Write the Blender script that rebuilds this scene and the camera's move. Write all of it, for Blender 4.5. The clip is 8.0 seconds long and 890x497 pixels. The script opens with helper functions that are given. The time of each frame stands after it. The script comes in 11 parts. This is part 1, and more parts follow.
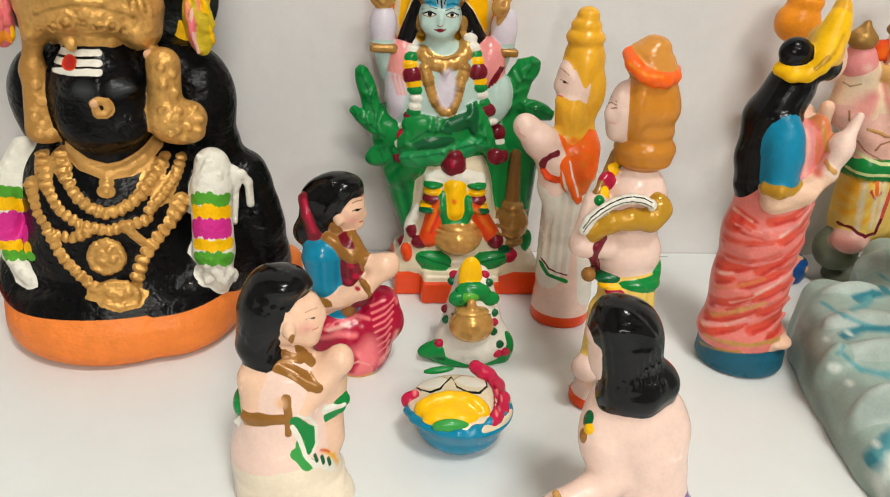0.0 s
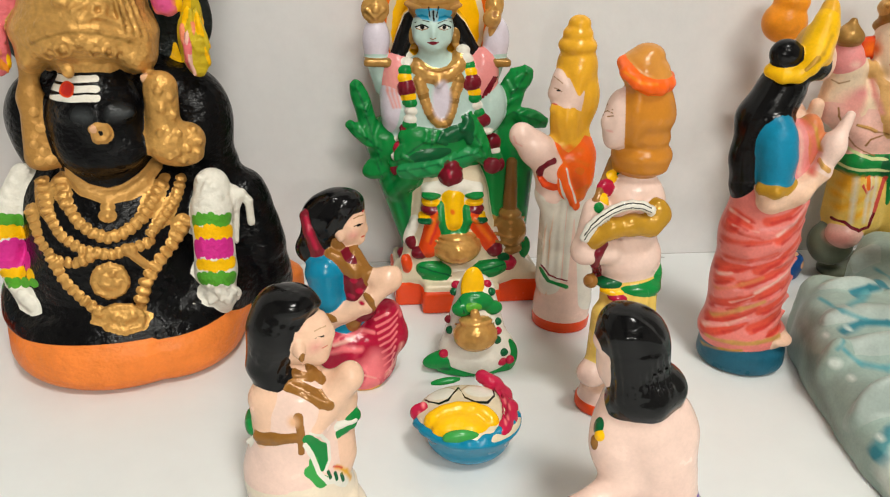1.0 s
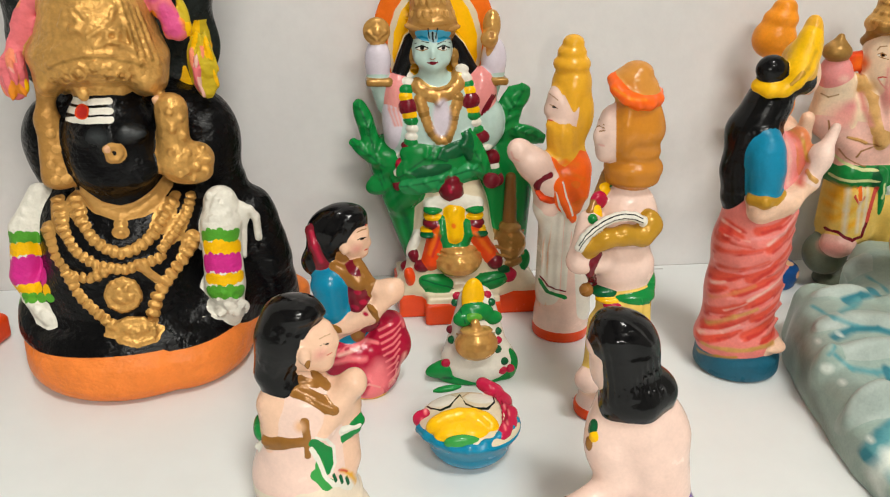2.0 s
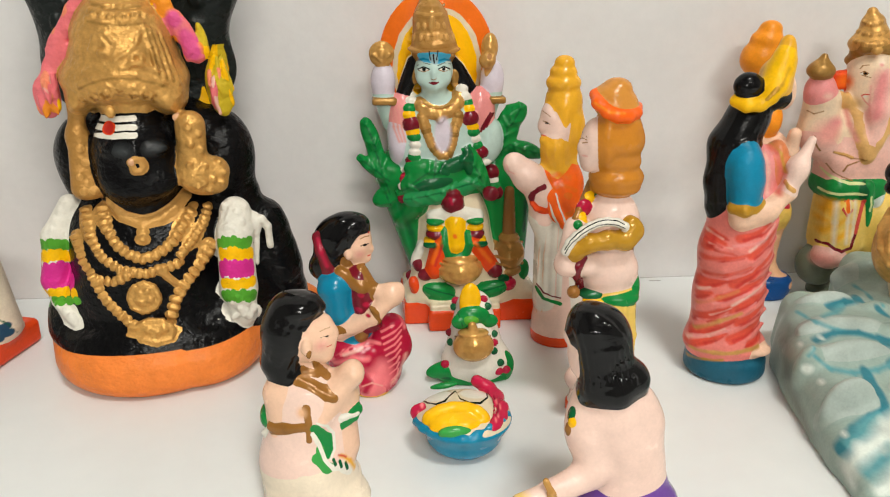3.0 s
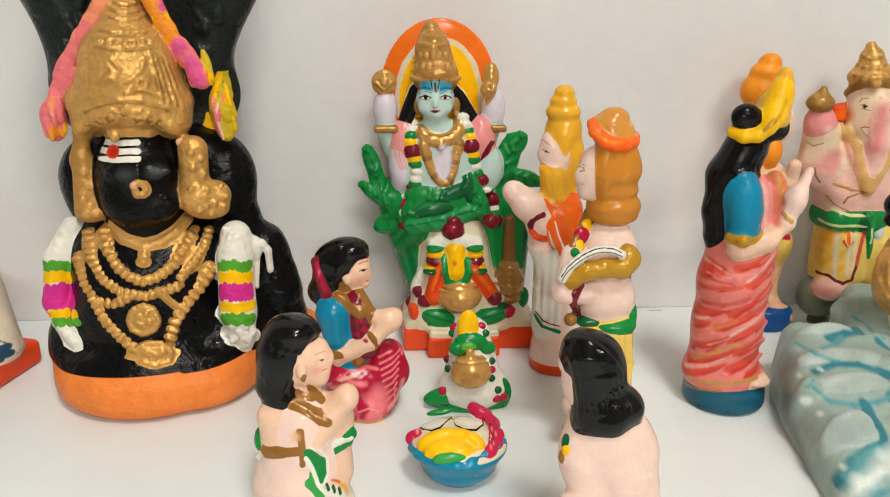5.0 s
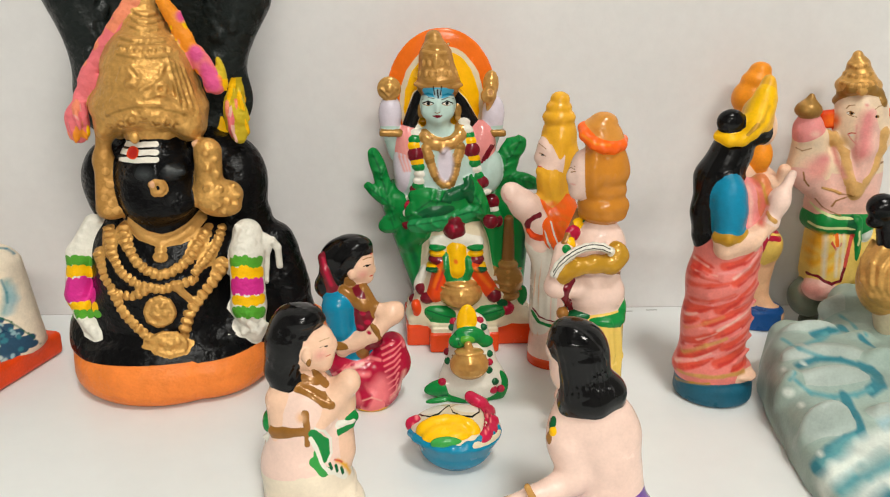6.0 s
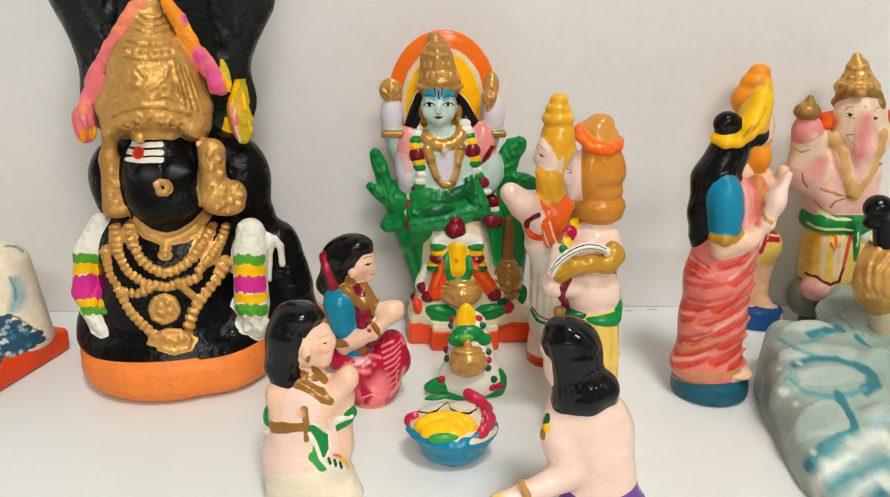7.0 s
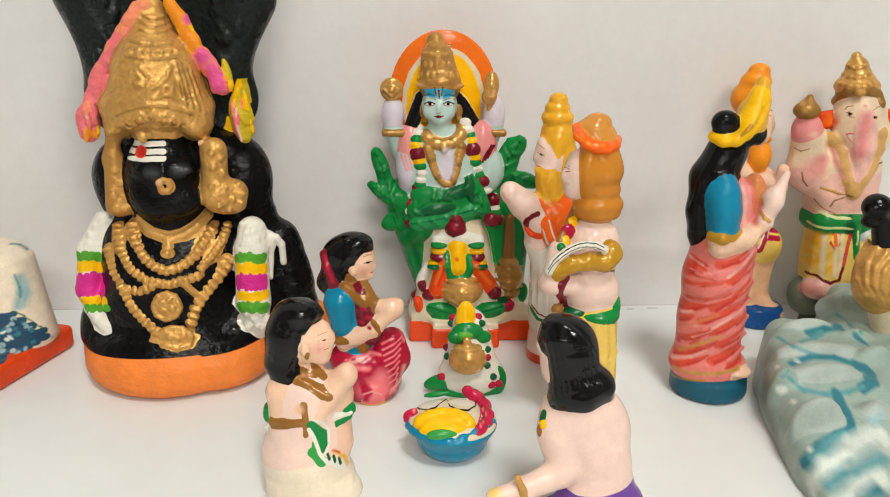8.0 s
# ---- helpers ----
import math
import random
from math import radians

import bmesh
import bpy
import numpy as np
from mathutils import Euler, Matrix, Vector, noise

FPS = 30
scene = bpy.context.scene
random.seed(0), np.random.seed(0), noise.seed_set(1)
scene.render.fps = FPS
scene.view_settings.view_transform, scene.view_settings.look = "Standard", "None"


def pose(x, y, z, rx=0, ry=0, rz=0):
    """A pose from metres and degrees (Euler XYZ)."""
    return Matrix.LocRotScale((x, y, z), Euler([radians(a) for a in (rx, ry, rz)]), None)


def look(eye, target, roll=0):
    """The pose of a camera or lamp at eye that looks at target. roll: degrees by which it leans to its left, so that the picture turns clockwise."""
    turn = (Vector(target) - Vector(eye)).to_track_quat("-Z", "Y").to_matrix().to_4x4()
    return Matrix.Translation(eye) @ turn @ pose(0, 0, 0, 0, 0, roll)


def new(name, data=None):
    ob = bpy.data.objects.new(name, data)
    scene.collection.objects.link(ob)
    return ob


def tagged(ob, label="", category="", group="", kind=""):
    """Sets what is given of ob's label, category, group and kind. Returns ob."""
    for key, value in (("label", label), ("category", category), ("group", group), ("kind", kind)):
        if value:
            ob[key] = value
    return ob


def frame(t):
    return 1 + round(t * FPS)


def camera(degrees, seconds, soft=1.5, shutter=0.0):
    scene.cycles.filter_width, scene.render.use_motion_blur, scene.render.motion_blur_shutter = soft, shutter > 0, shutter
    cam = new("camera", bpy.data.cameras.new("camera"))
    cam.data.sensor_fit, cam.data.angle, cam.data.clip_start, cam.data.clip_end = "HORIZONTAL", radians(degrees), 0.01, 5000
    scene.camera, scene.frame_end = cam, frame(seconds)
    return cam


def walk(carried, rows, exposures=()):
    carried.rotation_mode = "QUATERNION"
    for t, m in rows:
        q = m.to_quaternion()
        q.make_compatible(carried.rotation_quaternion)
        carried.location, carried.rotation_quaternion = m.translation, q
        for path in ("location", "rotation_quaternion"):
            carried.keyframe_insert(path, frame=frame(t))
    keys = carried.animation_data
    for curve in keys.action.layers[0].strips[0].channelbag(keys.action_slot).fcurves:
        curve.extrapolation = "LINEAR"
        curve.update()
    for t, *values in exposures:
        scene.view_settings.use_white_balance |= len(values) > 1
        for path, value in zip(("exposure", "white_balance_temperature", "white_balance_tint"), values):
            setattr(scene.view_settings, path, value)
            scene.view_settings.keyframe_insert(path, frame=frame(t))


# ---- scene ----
cam = camera(58.0, 8.0, 1.15)
PATH = [
    (0, (-0.0417, -0.3880, 0.1834), (0.0927, 0.5154, -0.2237), 4.02),
    (0.5, (-0.0438, -0.3852, 0.1850), (0.0971, 0.5157, -0.2255), 2.92),
    (1, (-0.0462, -0.3883, 0.1871), (0.0994, 0.5153, -0.2157), 2.17),
    (1.5, (-0.0473, -0.3899, 0.1891), (0.1004, 0.5163, -0.2070), 1.75),
    (3, (-0.0372, -0.4245, 0.1895), (0.0715, 0.5053, -0.1620), 0.66),
    (3.5, (-0.0362, -0.4264, 0.1913), (0.0694, 0.5055, -0.1557), 0.66),
    (4, (-0.0357, -0.4245, 0.1910), (0.0703, 0.5114, -0.1451), 0.83),
    (4.5, (-0.0349, -0.4222, 0.1885), (0.0704, 0.5177, -0.1363), 1.06),
    (6, (-0.0298, -0.4469, 0.1900), (0.0554, 0.5009, -0.1172), 1.19),
    (6.5, (-0.0281, -0.4516, 0.1896), (0.0516, 0.4980, -0.1136), 1.22),
    (7, (-0.0258, -0.4524, 0.1917), (0.0482, 0.4961, -0.1163), 1.18),
    (7.5, (-0.0237, -0.4556, 0.1936), (0.0447, 0.4921, -0.1181), 1.11),
    (8, (-0.0229, -0.4554, 0.1922), (0.0434, 0.4933, -0.1169), 1.09),
]
walk(cam, [(t, look(eye, target, roll)) for t, eye, target, roll in PATH])

# ---- light ----
world = bpy.data.worlds.new("world")
scene.world = world
world.use_nodes = True
world.node_tree.nodes["Background"].inputs["Color"].default_value = (0.9, 0.95, 1.0, 1)
world.node_tree.nodes["Background"].inputs["Strength"].default_value = 0.12
scene.view_settings.exposure = 0.0


def area_lamp(name, eye, target, sx, sy, watts, colour):
    data = bpy.data.lights.new(name, "AREA")
    data.shape, data.size, data.size_y = "RECTANGLE", sx, sy
    data.energy, data.color = watts, colour
    ob = new(name, data)
    ob.matrix_world = look(eye, target)
    return ob


# Glow of two room lamps out of view; their kind and place are assumed.
area_lamp("assumed_tube_glow", (0.25, -2.7, 1.75), (0.0, 0.0, 0.05), 1.15, 0.06, 33.5, (1.0, 0.97, 0.885))
area_lamp("assumed_ceiling_glow", (0.32, -1.3, 2.345), (0.32, -1.3, 0.0), 0.5, 0.5, 32.0, (1.0, 0.98, 0.91))
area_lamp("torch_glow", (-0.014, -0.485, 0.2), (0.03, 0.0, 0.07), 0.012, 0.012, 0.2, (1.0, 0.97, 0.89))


# ---- materials ----
def nodes_of(name):
    m = bpy.data.materials.new(name)
    m.use_nodes = True
    return m, m.node_tree.nodes, m.node_tree.links, m.node_tree.nodes["Principled BSDF"]


def noise_node(n, l, scale, detail=3.0, rough=0.55):
    co = n.new("ShaderNodeTexCoord")
    t = n.new("ShaderNodeTexNoise")
    t.inputs["Scale"].default_value, t.inputs["Detail"].default_value, t.inputs["Roughness"].default_value = scale, detail, rough
    l.new(co.outputs["Object"], t.inputs["Vector"])
    return t.outputs["Fac"]


def ranged(n, l, fac, a, b, lo=0.3, hi=0.7):
    r = n.new("ShaderNodeMapRange")
    r.inputs["From Min"].default_value, r.inputs["From Max"].default_value = lo, hi
    r.inputs["To Min"].default_value, r.inputs["To Max"].default_value = a, b
    l.new(fac, r.inputs["Value"])
    return r.outputs["Result"]


def times(n, l, colour, fac):
    v = n.new("ShaderNodeVectorMath")
    v.operation = "SCALE"
    l.new(colour, v.inputs[0])
    l.new(fac, v.inputs["Scale"])
    return v.outputs["Vector"]


def bumped(n, l, bsdf, fac, strength, distance):
    b = n.new("ShaderNodeBump")
    b.inputs["Strength"].default_value, b.inputs["Distance"].default_value = strength, distance
    l.new(fac, b.inputs["Height"])
    if bsdf.inputs["Normal"].links:
        l.new(bsdf.inputs["Normal"].links[0].from_socket, b.inputs["Normal"])
    l.new(b.outputs["Normal"], bsdf.inputs["Normal"])


def plain(name, colour, rough, grain=120.0, bump=0.0004, spread=0.12, metal=0.0):
    m, n, l, b = nodes_of(name)
    rgb = n.new("ShaderNodeRGB")
    rgb.outputs[0].default_value = (*colour, 1)
    fine, broad = noise_node(n, l, grain, 4), noise_node(n, l, grain / 14, 2)
    c = times(n, l, rgb.outputs[0], ranged(n, l, fine, 1 - spread / 2, 1 + spread / 2))
    l.new(times(n, l, c, ranged(n, l, broad, 1 - spread, 1 + spread / 3)), b.inputs["Base Color"])
    l.new(ranged(n, l, fine, rough - 0.06, rough + 0.1), b.inputs["Roughness"])
    b.inputs["Metallic"].default_value = metal
    bumped(n, l, b, fine, 0.5, bump)
    return m


def painted(name, rough, bump, brush=0.1, shine=0.2):
    """Hand-brushed enamel on clay: its colour and gilding lie on the mesh, brush marks and relief come from noise."""
    m, n, l, b = nodes_of(name)
    paint, gild = n.new("ShaderNodeAttribute"), n.new("ShaderNodeAttribute")
    paint.attribute_name, gild.attribute_name = "paint", "gild"
    fine, broad = noise_node(n, l, 900.0, 3), noise_node(n, l, 90.0, 3)
    # Gilding wears darker in its hollows.
    hollow = noise_node(n, l, 420.0, 1)
    patina = n.new("ShaderNodeMix")
    patina.inputs["A"].default_value = 1.0
    l.new(gild.outputs["Fac"], patina.inputs["Factor"])
    l.new(ranged(n, l, hollow, 0.62, 1.12), patina.inputs["B"])
    c = times(n, l, paint.outputs["Color"], patina.outputs["Result"])
    c = times(n, l, c, ranged(n, l, fine, 1 - brush / 3, 1 + brush / 3))
    l.new(times(n, l, c, ranged(n, l, broad, 1 - brush, 1 + brush / 2)), b.inputs["Base Color"])
    l.new(gild.outputs["Fac"], b.inputs["Metallic"])
    b.inputs["Specular IOR Level"].default_value = shine
    # Dark enamel is glossier than the pale paints.
    dark = n.new("ShaderNodeRGBToBW")
    l.new(paint.outputs["Color"], dark.inputs[0])
    gloss, wear = n.new("ShaderNodeMath"), ranged(n, l, broad, -0.05, 0.1)
    gloss.operation = "ADD"
    l.new(ranged(n, l, dark.outputs[0], rough * 0.6, rough, 0.0, 0.12), gloss.inputs[0])
    l.new(wear, gloss.inputs[1])
    l.new(gloss.outputs[0], b.inputs["Roughness"])
    bumped(n, l, b, broad, 0.35, bump * 3)
    co, stretch, stroke = n.new("ShaderNodeTexCoord"), n.new("ShaderNodeMapping"), n.new("ShaderNodeTexNoise")
    stretch.inputs["Scale"].default_value = (1.0, 1.0, 1.6)
    stretch.inputs["Rotation"].default_value = (0.2, 0.35, 0.0)
    stroke.inputs["Scale"].default_value, stroke.inputs["Detail"].default_value = 260.0, 2.0
    l.new(co.outputs["Object"], stretch.inputs["Vector"])
    l.new(stretch.outputs["Vector"], stroke.inputs["Vector"])
    bumped(n, l, b, stroke.outputs["Fac"], 0.5, bump)
    bumped(n, l, b, fine, 0.2, bump * 0.7)
    relief = n.new("ShaderNodeMath")
    relief.operation = "MULTIPLY"
    l.new(hollow, relief.inputs[0])
    l.new(gild.outputs["Fac"], relief.inputs[1])
    bumped(n, l, b, relief.outputs[0], 0.5, 0.0004)
    return m


ENAMEL = painted("glossy_enamel_on_clay", 0.19, 0.00026, 0.09, 0.3)
SATIN = painted("satin_paint_on_clay", 0.34, 0.0004, 0.16, 0.25)
ROUGH = painted("brushed_paint_on_rough_clay", 0.36, 0.0014, 0.1, 0.16)
SHELF = plain("white_laminate", (0.765, 0.79, 0.785), 0.4, 60.0, 0.00006, 0.035)
WALL = plain("off_white_wall_paint", (0.74, 0.728, 0.72), 0.75, 160.0, 0.00025, 0.04)
ROOM = plain("room_plaster", (0.40, 0.385, 0.36), 0.85, 40.0, 0.0006, 0.06)
TILES = plain("floor_stone", (0.36, 0.33, 0.30), 0.5, 20.0, 0.0004, 0.15)
TUBE, tn, tl, tb = nodes_of("lit_tube")
tb.inputs["Emission Color"].default_value, tb.inputs["Emission Strength"].default_value = (1, 0.97, 0.93, 1), 6.0


# ---- modelling ----
class Clay:
    """A figure modelled in clay and painted: rounded masses in millimetres that melt together into one closed skin, with
    strokes and dabs of paint laid over them. x right, y back, z up from the middle of its foot."""

    def __init__(self, cell):
        self.cell, self.masses, self.dabs = cell, [], []

    def add(self, shape, lo, hi, colour, melt, paint, soft=0.0):
        (self.dabs if paint else self.masses).append((shape, np.array(lo, float), np.array(hi, float), colour, melt if not paint else soft))

    def ball(self, x, y, z, rx, ry, rz, colour, turn=0, melt=1.0, paint=False, soft=0.0):
        c, s, r = math.cos(radians(turn)), math.sin(radians(turn)), np.array([rx, ry, rz], float)

        def shape(p):
            q = p - (x, y, z)
            q = np.stack([c * q[..., 0] - s * q[..., 2], q[..., 1], s * q[..., 0] + c * q[..., 2]], -1)
            a, b = np.linalg.norm(q / r, axis=-1), np.linalg.norm(q / r**2, axis=-1)
            return a * (a - 1) / np.maximum(b, 1e-6)

        ex, ez = math.hypot(rx * c, rz * s), math.hypot(rx * s, rz * c)
        self.add(shape, (x - ex, y - ry, z - ez), (x + ex, y + ry, z + ez), colour, melt, paint, soft)

    def rod(self, a, b, ra, rb, colour, melt=1.0, paint=False, soft=0.0):
        # A brush line reaches deeper than it is wide, so that it follows the skin.
        a, b, flat = np.array(a, float), np.array(b, float), np.array([1, 0.35 if paint else 1, 1])
        way = (b - a) * flat
        size = max(way @ way, 1e-9)

        def shape(p):
            q = (p - a) * flat
            t = np.clip(q @ way / size, 0, 1)
            return np.linalg.norm(q - t[..., None] * way, axis=-1) - (ra + (rb - ra) * t)

        r = max(ra, rb) / flat
        self.add(shape, np.minimum(a, b) - r, np.maximum(a, b) + r, colour, melt, paint, soft)

    def strand(self, points, r, colour, melt=0.4, paint=False, taper=1.0, soft=0.0):
        """A rope or a brush line along the points."""
        n = len(points) - 1
        for k in range(n):
            self.rod(points[k], points[k + 1], r * (1 + (taper - 1) * k / n), r * (1 + (taper - 1) * (k + 1) / n), colour, melt, paint, soft)

    def beads(self, points, r, colours, gap=1.5, melt=0.2):
        """A string of beads or flowers along the points; the colours take turns."""
        pts = [np.array(p, float) for p in points]
        left, k = 0.0, 0
        for a, b in zip(pts, pts[1:]):
            length = np.linalg.norm(b - a)
            while left <= length:
                q = a + (b - a) * left / max(length, 1e-6)
                self.ball(*q, r, r, r, colours[k % len(colours)], 0, melt)
                left, k = left + gap * r, k + 1
            left -= length

    def links(self, points, r, colour, dark, gap=1.15):
        """A flat chain of paired links with dark hollows between them."""
        pts = [np.array(p, float) for p in points]
        self.strand(points, 0.75 * r, colour, 0.6)
        left, k = 0.0, 0
        for a, b in zip(pts, pts[1:]):
            length = np.linalg.norm(b - a)
            side = np.cross(b - a, (0, 1, 0.25)) / max(length, 1e-6)
            while left <= length:
                q = a + (b - a) * left / max(length, 1e-6) - (0, 0.35 * r, 0)
                for d in (-1, 1):
                    self.ball(*(q + side * d * 0.5 * r), 0.5 * r, 0.42 * r, 0.5 * r, colour, 0, 0.25)
                    self.dab(*(q + side * d * 0.95 * r + (b - a) / max(length, 1e-6) * 0.55 * r), 0.22 * r, 1.2 * r, 0.22 * r, dark, soft=0.2)
                if k % 3 == 1:
                    self.dab(*q, 0.17 * r, 1.5 * r, 0.17 * r, dark, soft=0.25)
                left, k = left + gap * r, k + 1
            left -= length

    def block(self, x, y, z, hx, hy, hz, colour, round_=1.0, turn=0, spin=0, melt=0.5, paint=False, soft=0.0):
        c, s, u, v = math.cos(radians(turn)), math.sin(radians(turn)), math.cos(radians(spin)), math.sin(radians(spin))
        half = np.array([hx, hy, hz], float) - round_

        def shape(p):
            q = p - (x, y, z)
            q = np.stack([u * q[..., 0] + v * q[..., 1], -v * q[..., 0] + u * q[..., 1], q[..., 2]], -1)
            q = np.abs(np.stack([c * q[..., 0] - s * q[..., 2], q[..., 1], s * q[..., 0] + c * q[..., 2]], -1)) - half
            return np.linalg.norm(np.maximum(q, 0), axis=-1) + np.minimum(q.max(-1), 0) - round_

        r = math.sqrt(hx * hx + hy * hy + hz * hz)
        self.add(shape, (x - r, y - r, z - r), (x + r, y + r, z + r), colour, melt, paint, soft)

    def drum(self, x, y, z, rx, ry, h, colour, top=1.0, round_=1.5, melt=0.5, paint=False, soft=0.0):
        """An upright oval drum from z to z + h, narrowed to top."""

        def shape(p):
            t = np.clip((p[..., 2] - z) / h, 0, 1)
            k = 1 + (top - 1) * t
            d = (np.hypot((p[..., 0] - x) / rx, (p[..., 1] - y) / ry) - k) * min(rx, ry) + round_
            e = np.abs(p[..., 2] - z - h / 2) - h / 2 + round_
            return np.hypot(np.maximum(d, 0), np.maximum(e, 0)) + np.minimum(np.maximum(d, e), 0) - round_

        m = max(1.0, top)
        self.add(shape, (x - rx * m, y - ry * m, z), (x + rx * m, y + ry * m, z + h), colour, melt, paint, soft)

    def dab(self, *a, **k):
        self.ball(*a, paint=True, **k)

    def line(self, points, r, colour, soft=0.0, taper=1.0):
        self.strand(points, r, colour, 0.0, True, taper, soft)

    def field(self):
        h, pad = self.cell, 3 * self.cell
        lo = np.min([m[1] for m in self.masses], 0) - pad
        hi = np.max([m[2] for m in self.masses], 0) + pad
        lo[2] = 0.0
        n = np.ceil((hi - lo) / h).astype(int) + 1
        grid = np.full(n, 9.0, np.float32)
        for shape, a, b, _, melt in self.masses:
            i = np.maximum(np.floor((a - lo) / h - 3 - melt / h).astype(int), 0)
            j = np.minimum(np.ceil((b - lo) / h + 4 + melt / h).astype(int), n)
            if (j <= i).any():
                continue
            axes = [lo[k] + h * np.arange(i[k], j[k]) for k in range(3)]
            d = shape(np.stack(np.meshgrid(*axes, indexing="ij"), -1)).astype(np.float32)
            part_of = grid[i[0] : j[0], i[1] : j[1], i[2] : j[2]]
            w = np.clip(0.5 + 0.5 * (part_of - d) / max(melt, 1e-3), 0, 1)
            part_of[:] = part_of * (1 - w) + d * w - melt * w * (1 - w) if melt > 0 else np.minimum(part_of, d)
        grid[:, :, 0] = np.maximum(grid[:, :, 0], 0.05 * h)
        return grid, lo

    def skin(self):
        """The skin of the field as vertices and four-sided faces, one vertex to a cell that it crosses."""
        grid, lo = self.field()
        inside = grid < 0
        total = np.zeros(np.array(grid.shape) - 1, np.int8)
        corner = [(a, b, c) for a in (0, 1) for b in (0, 1) for c in (0, 1)]
        m = total.shape
        for a, b, c in corner:
            total += inside[a : a + m[0], b : b + m[1], c : c + m[2]]
        cells = np.argwhere((total > 0) & (total < 8))
        index = np.full(m, -1, np.int32)
        index[tuple(cells.T)] = np.arange(len(cells))
        value = np.stack([grid[cells[:, 0] + a, cells[:, 1] + b, cells[:, 2] + c] for a, b, c in corner], 1)
        spot, count = np.zeros((len(cells), 3)), np.zeros(len(cells))
        for p in range(8):
            for q in range(p + 1, 8):
                if sum(abs(s - t) for s, t in zip(corner[p], corner[q])) != 1:
                    continue
                u, v = value[:, p], value[:, q]
                cut = (u < 0) != (v < 0)
                t = np.where(cut, u / np.where(cut, u - v, 1), 0)[:, None]
                spot += np.where(cut[:, None], np.array(corner[p]) * (1 - t) + np.array(corner[q]) * t, 0)
                count += cut
        verts = lo + self.cell * (cells + spot / count[:, None])
        faces = []
        for axis in range(3):
            o1, o2 = (axis + 1) % 3, (axis + 2) % 3
            a = np.moveaxis(inside, axis, 0)
            cut = np.argwhere(a[:-1] != a[1:])
            flip = a[:-1][tuple(cut.T)]
            edge = np.empty_like(cut)
            others = [k for k in range(3) if k != axis]
            edge[:, axis], edge[:, others[0]], edge[:, others[1]] = cut[:, 0], cut[:, 1], cut[:, 2]
            ok = (edge[:, o1] > 0) & (edge[:, o2] > 0) & (edge[:, o1] < m[o1]) & (edge[:, o2] < m[o2])
            edge, flip = edge[ok], flip[ok]
            ring = []
            for d1, d2 in ((1, 1), (0, 1), (0, 0), (1, 0)):
                e = edge.copy()
                e[:, o1] -= d1
                e[:, o2] -= d2
                ring.append(index[tuple(e.T)])
            f = np.stack(ring, 1)
            f[~flip] = f[~flip][:, ::-1]
            faces.append(f)
        faces = np.concatenate(faces)
        return verts, faces[(faces >= 0).all(1)]

    def coat(self, p):
        """The paint at the places p: that of the mass which comes nearest, with dabs and lines over it."""
        best, paint, fine = np.full(len(p), 1e9), np.zeros((len(p), 4)), np.zeros(len(p), bool)
        for shape, a, b, colour, _ in self.masses:
            near = np.flatnonzero(((p > a - 2.5) & (p < b + 2.5)).all(1))
            if len(near):
                d = shape(p[near])
                won = d < best[near]
                best[near[won]] = d[won]
                paint[near[won]] = colour
        shaky = p.copy()
        for k, (size, slope) in enumerate(((0.22, 0.61), (0.09, 1.27), (0.03, 2.9))):
            shaky[:, 0] += size * np.sin(slope * (1.0 * p[:, 2] + 0.43 * p[:, 0] - 0.31 * p[:, 1]) + 1.9 * k + 2.0 * np.sin(0.23 * slope * p[:, 0]))
            shaky[:, 2] += size * np.sin(slope * (0.87 * p[:, 0] - 0.52 * p[:, 2] + 0.4 * p[:, 1]) + 0.8 * k + 2.0 * np.sin(0.19 * slope * p[:, 2]))
        for shape, a, b, colour, soft in self.dabs:
            near = np.flatnonzero(((p > a - soft - self.cell) & (p < b + soft + self.cell)).all(1))
            if len(near):
                thin = min(1.0, 0.2 * (b - a).min()) if soft <= 1 else 0.0
                d = shape(p[near] * (1 - thin) + shaky[near] * thin)
                fine[near] |= d < 0.6 * self.cell
                w = (np.clip(0.5 - d / soft, 0, 1) if soft > 0 else (d < 0).astype(float))[:, None]
                paint[near] = paint[near] * (1 - w) + np.array(colour) * w
        return paint, fine

    def mesh(self, name, material, finer=2):
        verts, quads = self.skin()
        tris = np.concatenate([quads[:, [0, 1, 2]], quads[:, [0, 2, 3]]])
        paint, fine = self.coat(verts)
        for k in range(finer):
            # Faces on a border between two colours are split in four, so that the border stays crisp.
            c = paint[tris]
            mixed = ((c.max(1) - c.min(1)).max(1) > 0.05) | (fine[tris].any(1) & (k == 0))
            t, keep = tris[mixed], tris[~mixed]
            if not len(t):
                break
            edges = np.sort(np.concatenate([t[:, [0, 1]], t[:, [1, 2]], t[:, [2, 0]]]), 1)
            edges, back = np.unique(edges, axis=0, return_inverse=True)
            mid = len(verts) + back.reshape(3, -1)
            more = (verts[edges[:, 0]] + verts[edges[:, 1]]) / 2
            verts, (paint2, fine2) = np.concatenate([verts, more]), self.coat(more)
            paint, fine = np.concatenate([paint, paint2]), np.concatenate([fine, fine2])
            ab, bc, ca = mid
            tris = np.concatenate([keep, np.stack([t[:, 0], ab, ca], 1), np.stack([ab, t[:, 1], bc], 1), np.stack([ca, bc, t[:, 2]], 1), np.stack([ab, bc, ca], 1)])
        me = bpy.data.meshes.new(name)
        me.vertices.add(len(verts))
        me.vertices.foreach_set("co", (verts / 1000).astype(np.float32).ravel())
        me.loops.add(3 * len(tris))
        me.loops.foreach_set("vertex_index", tris.astype(np.int32).ravel())
        me.polygons.add(len(tris))
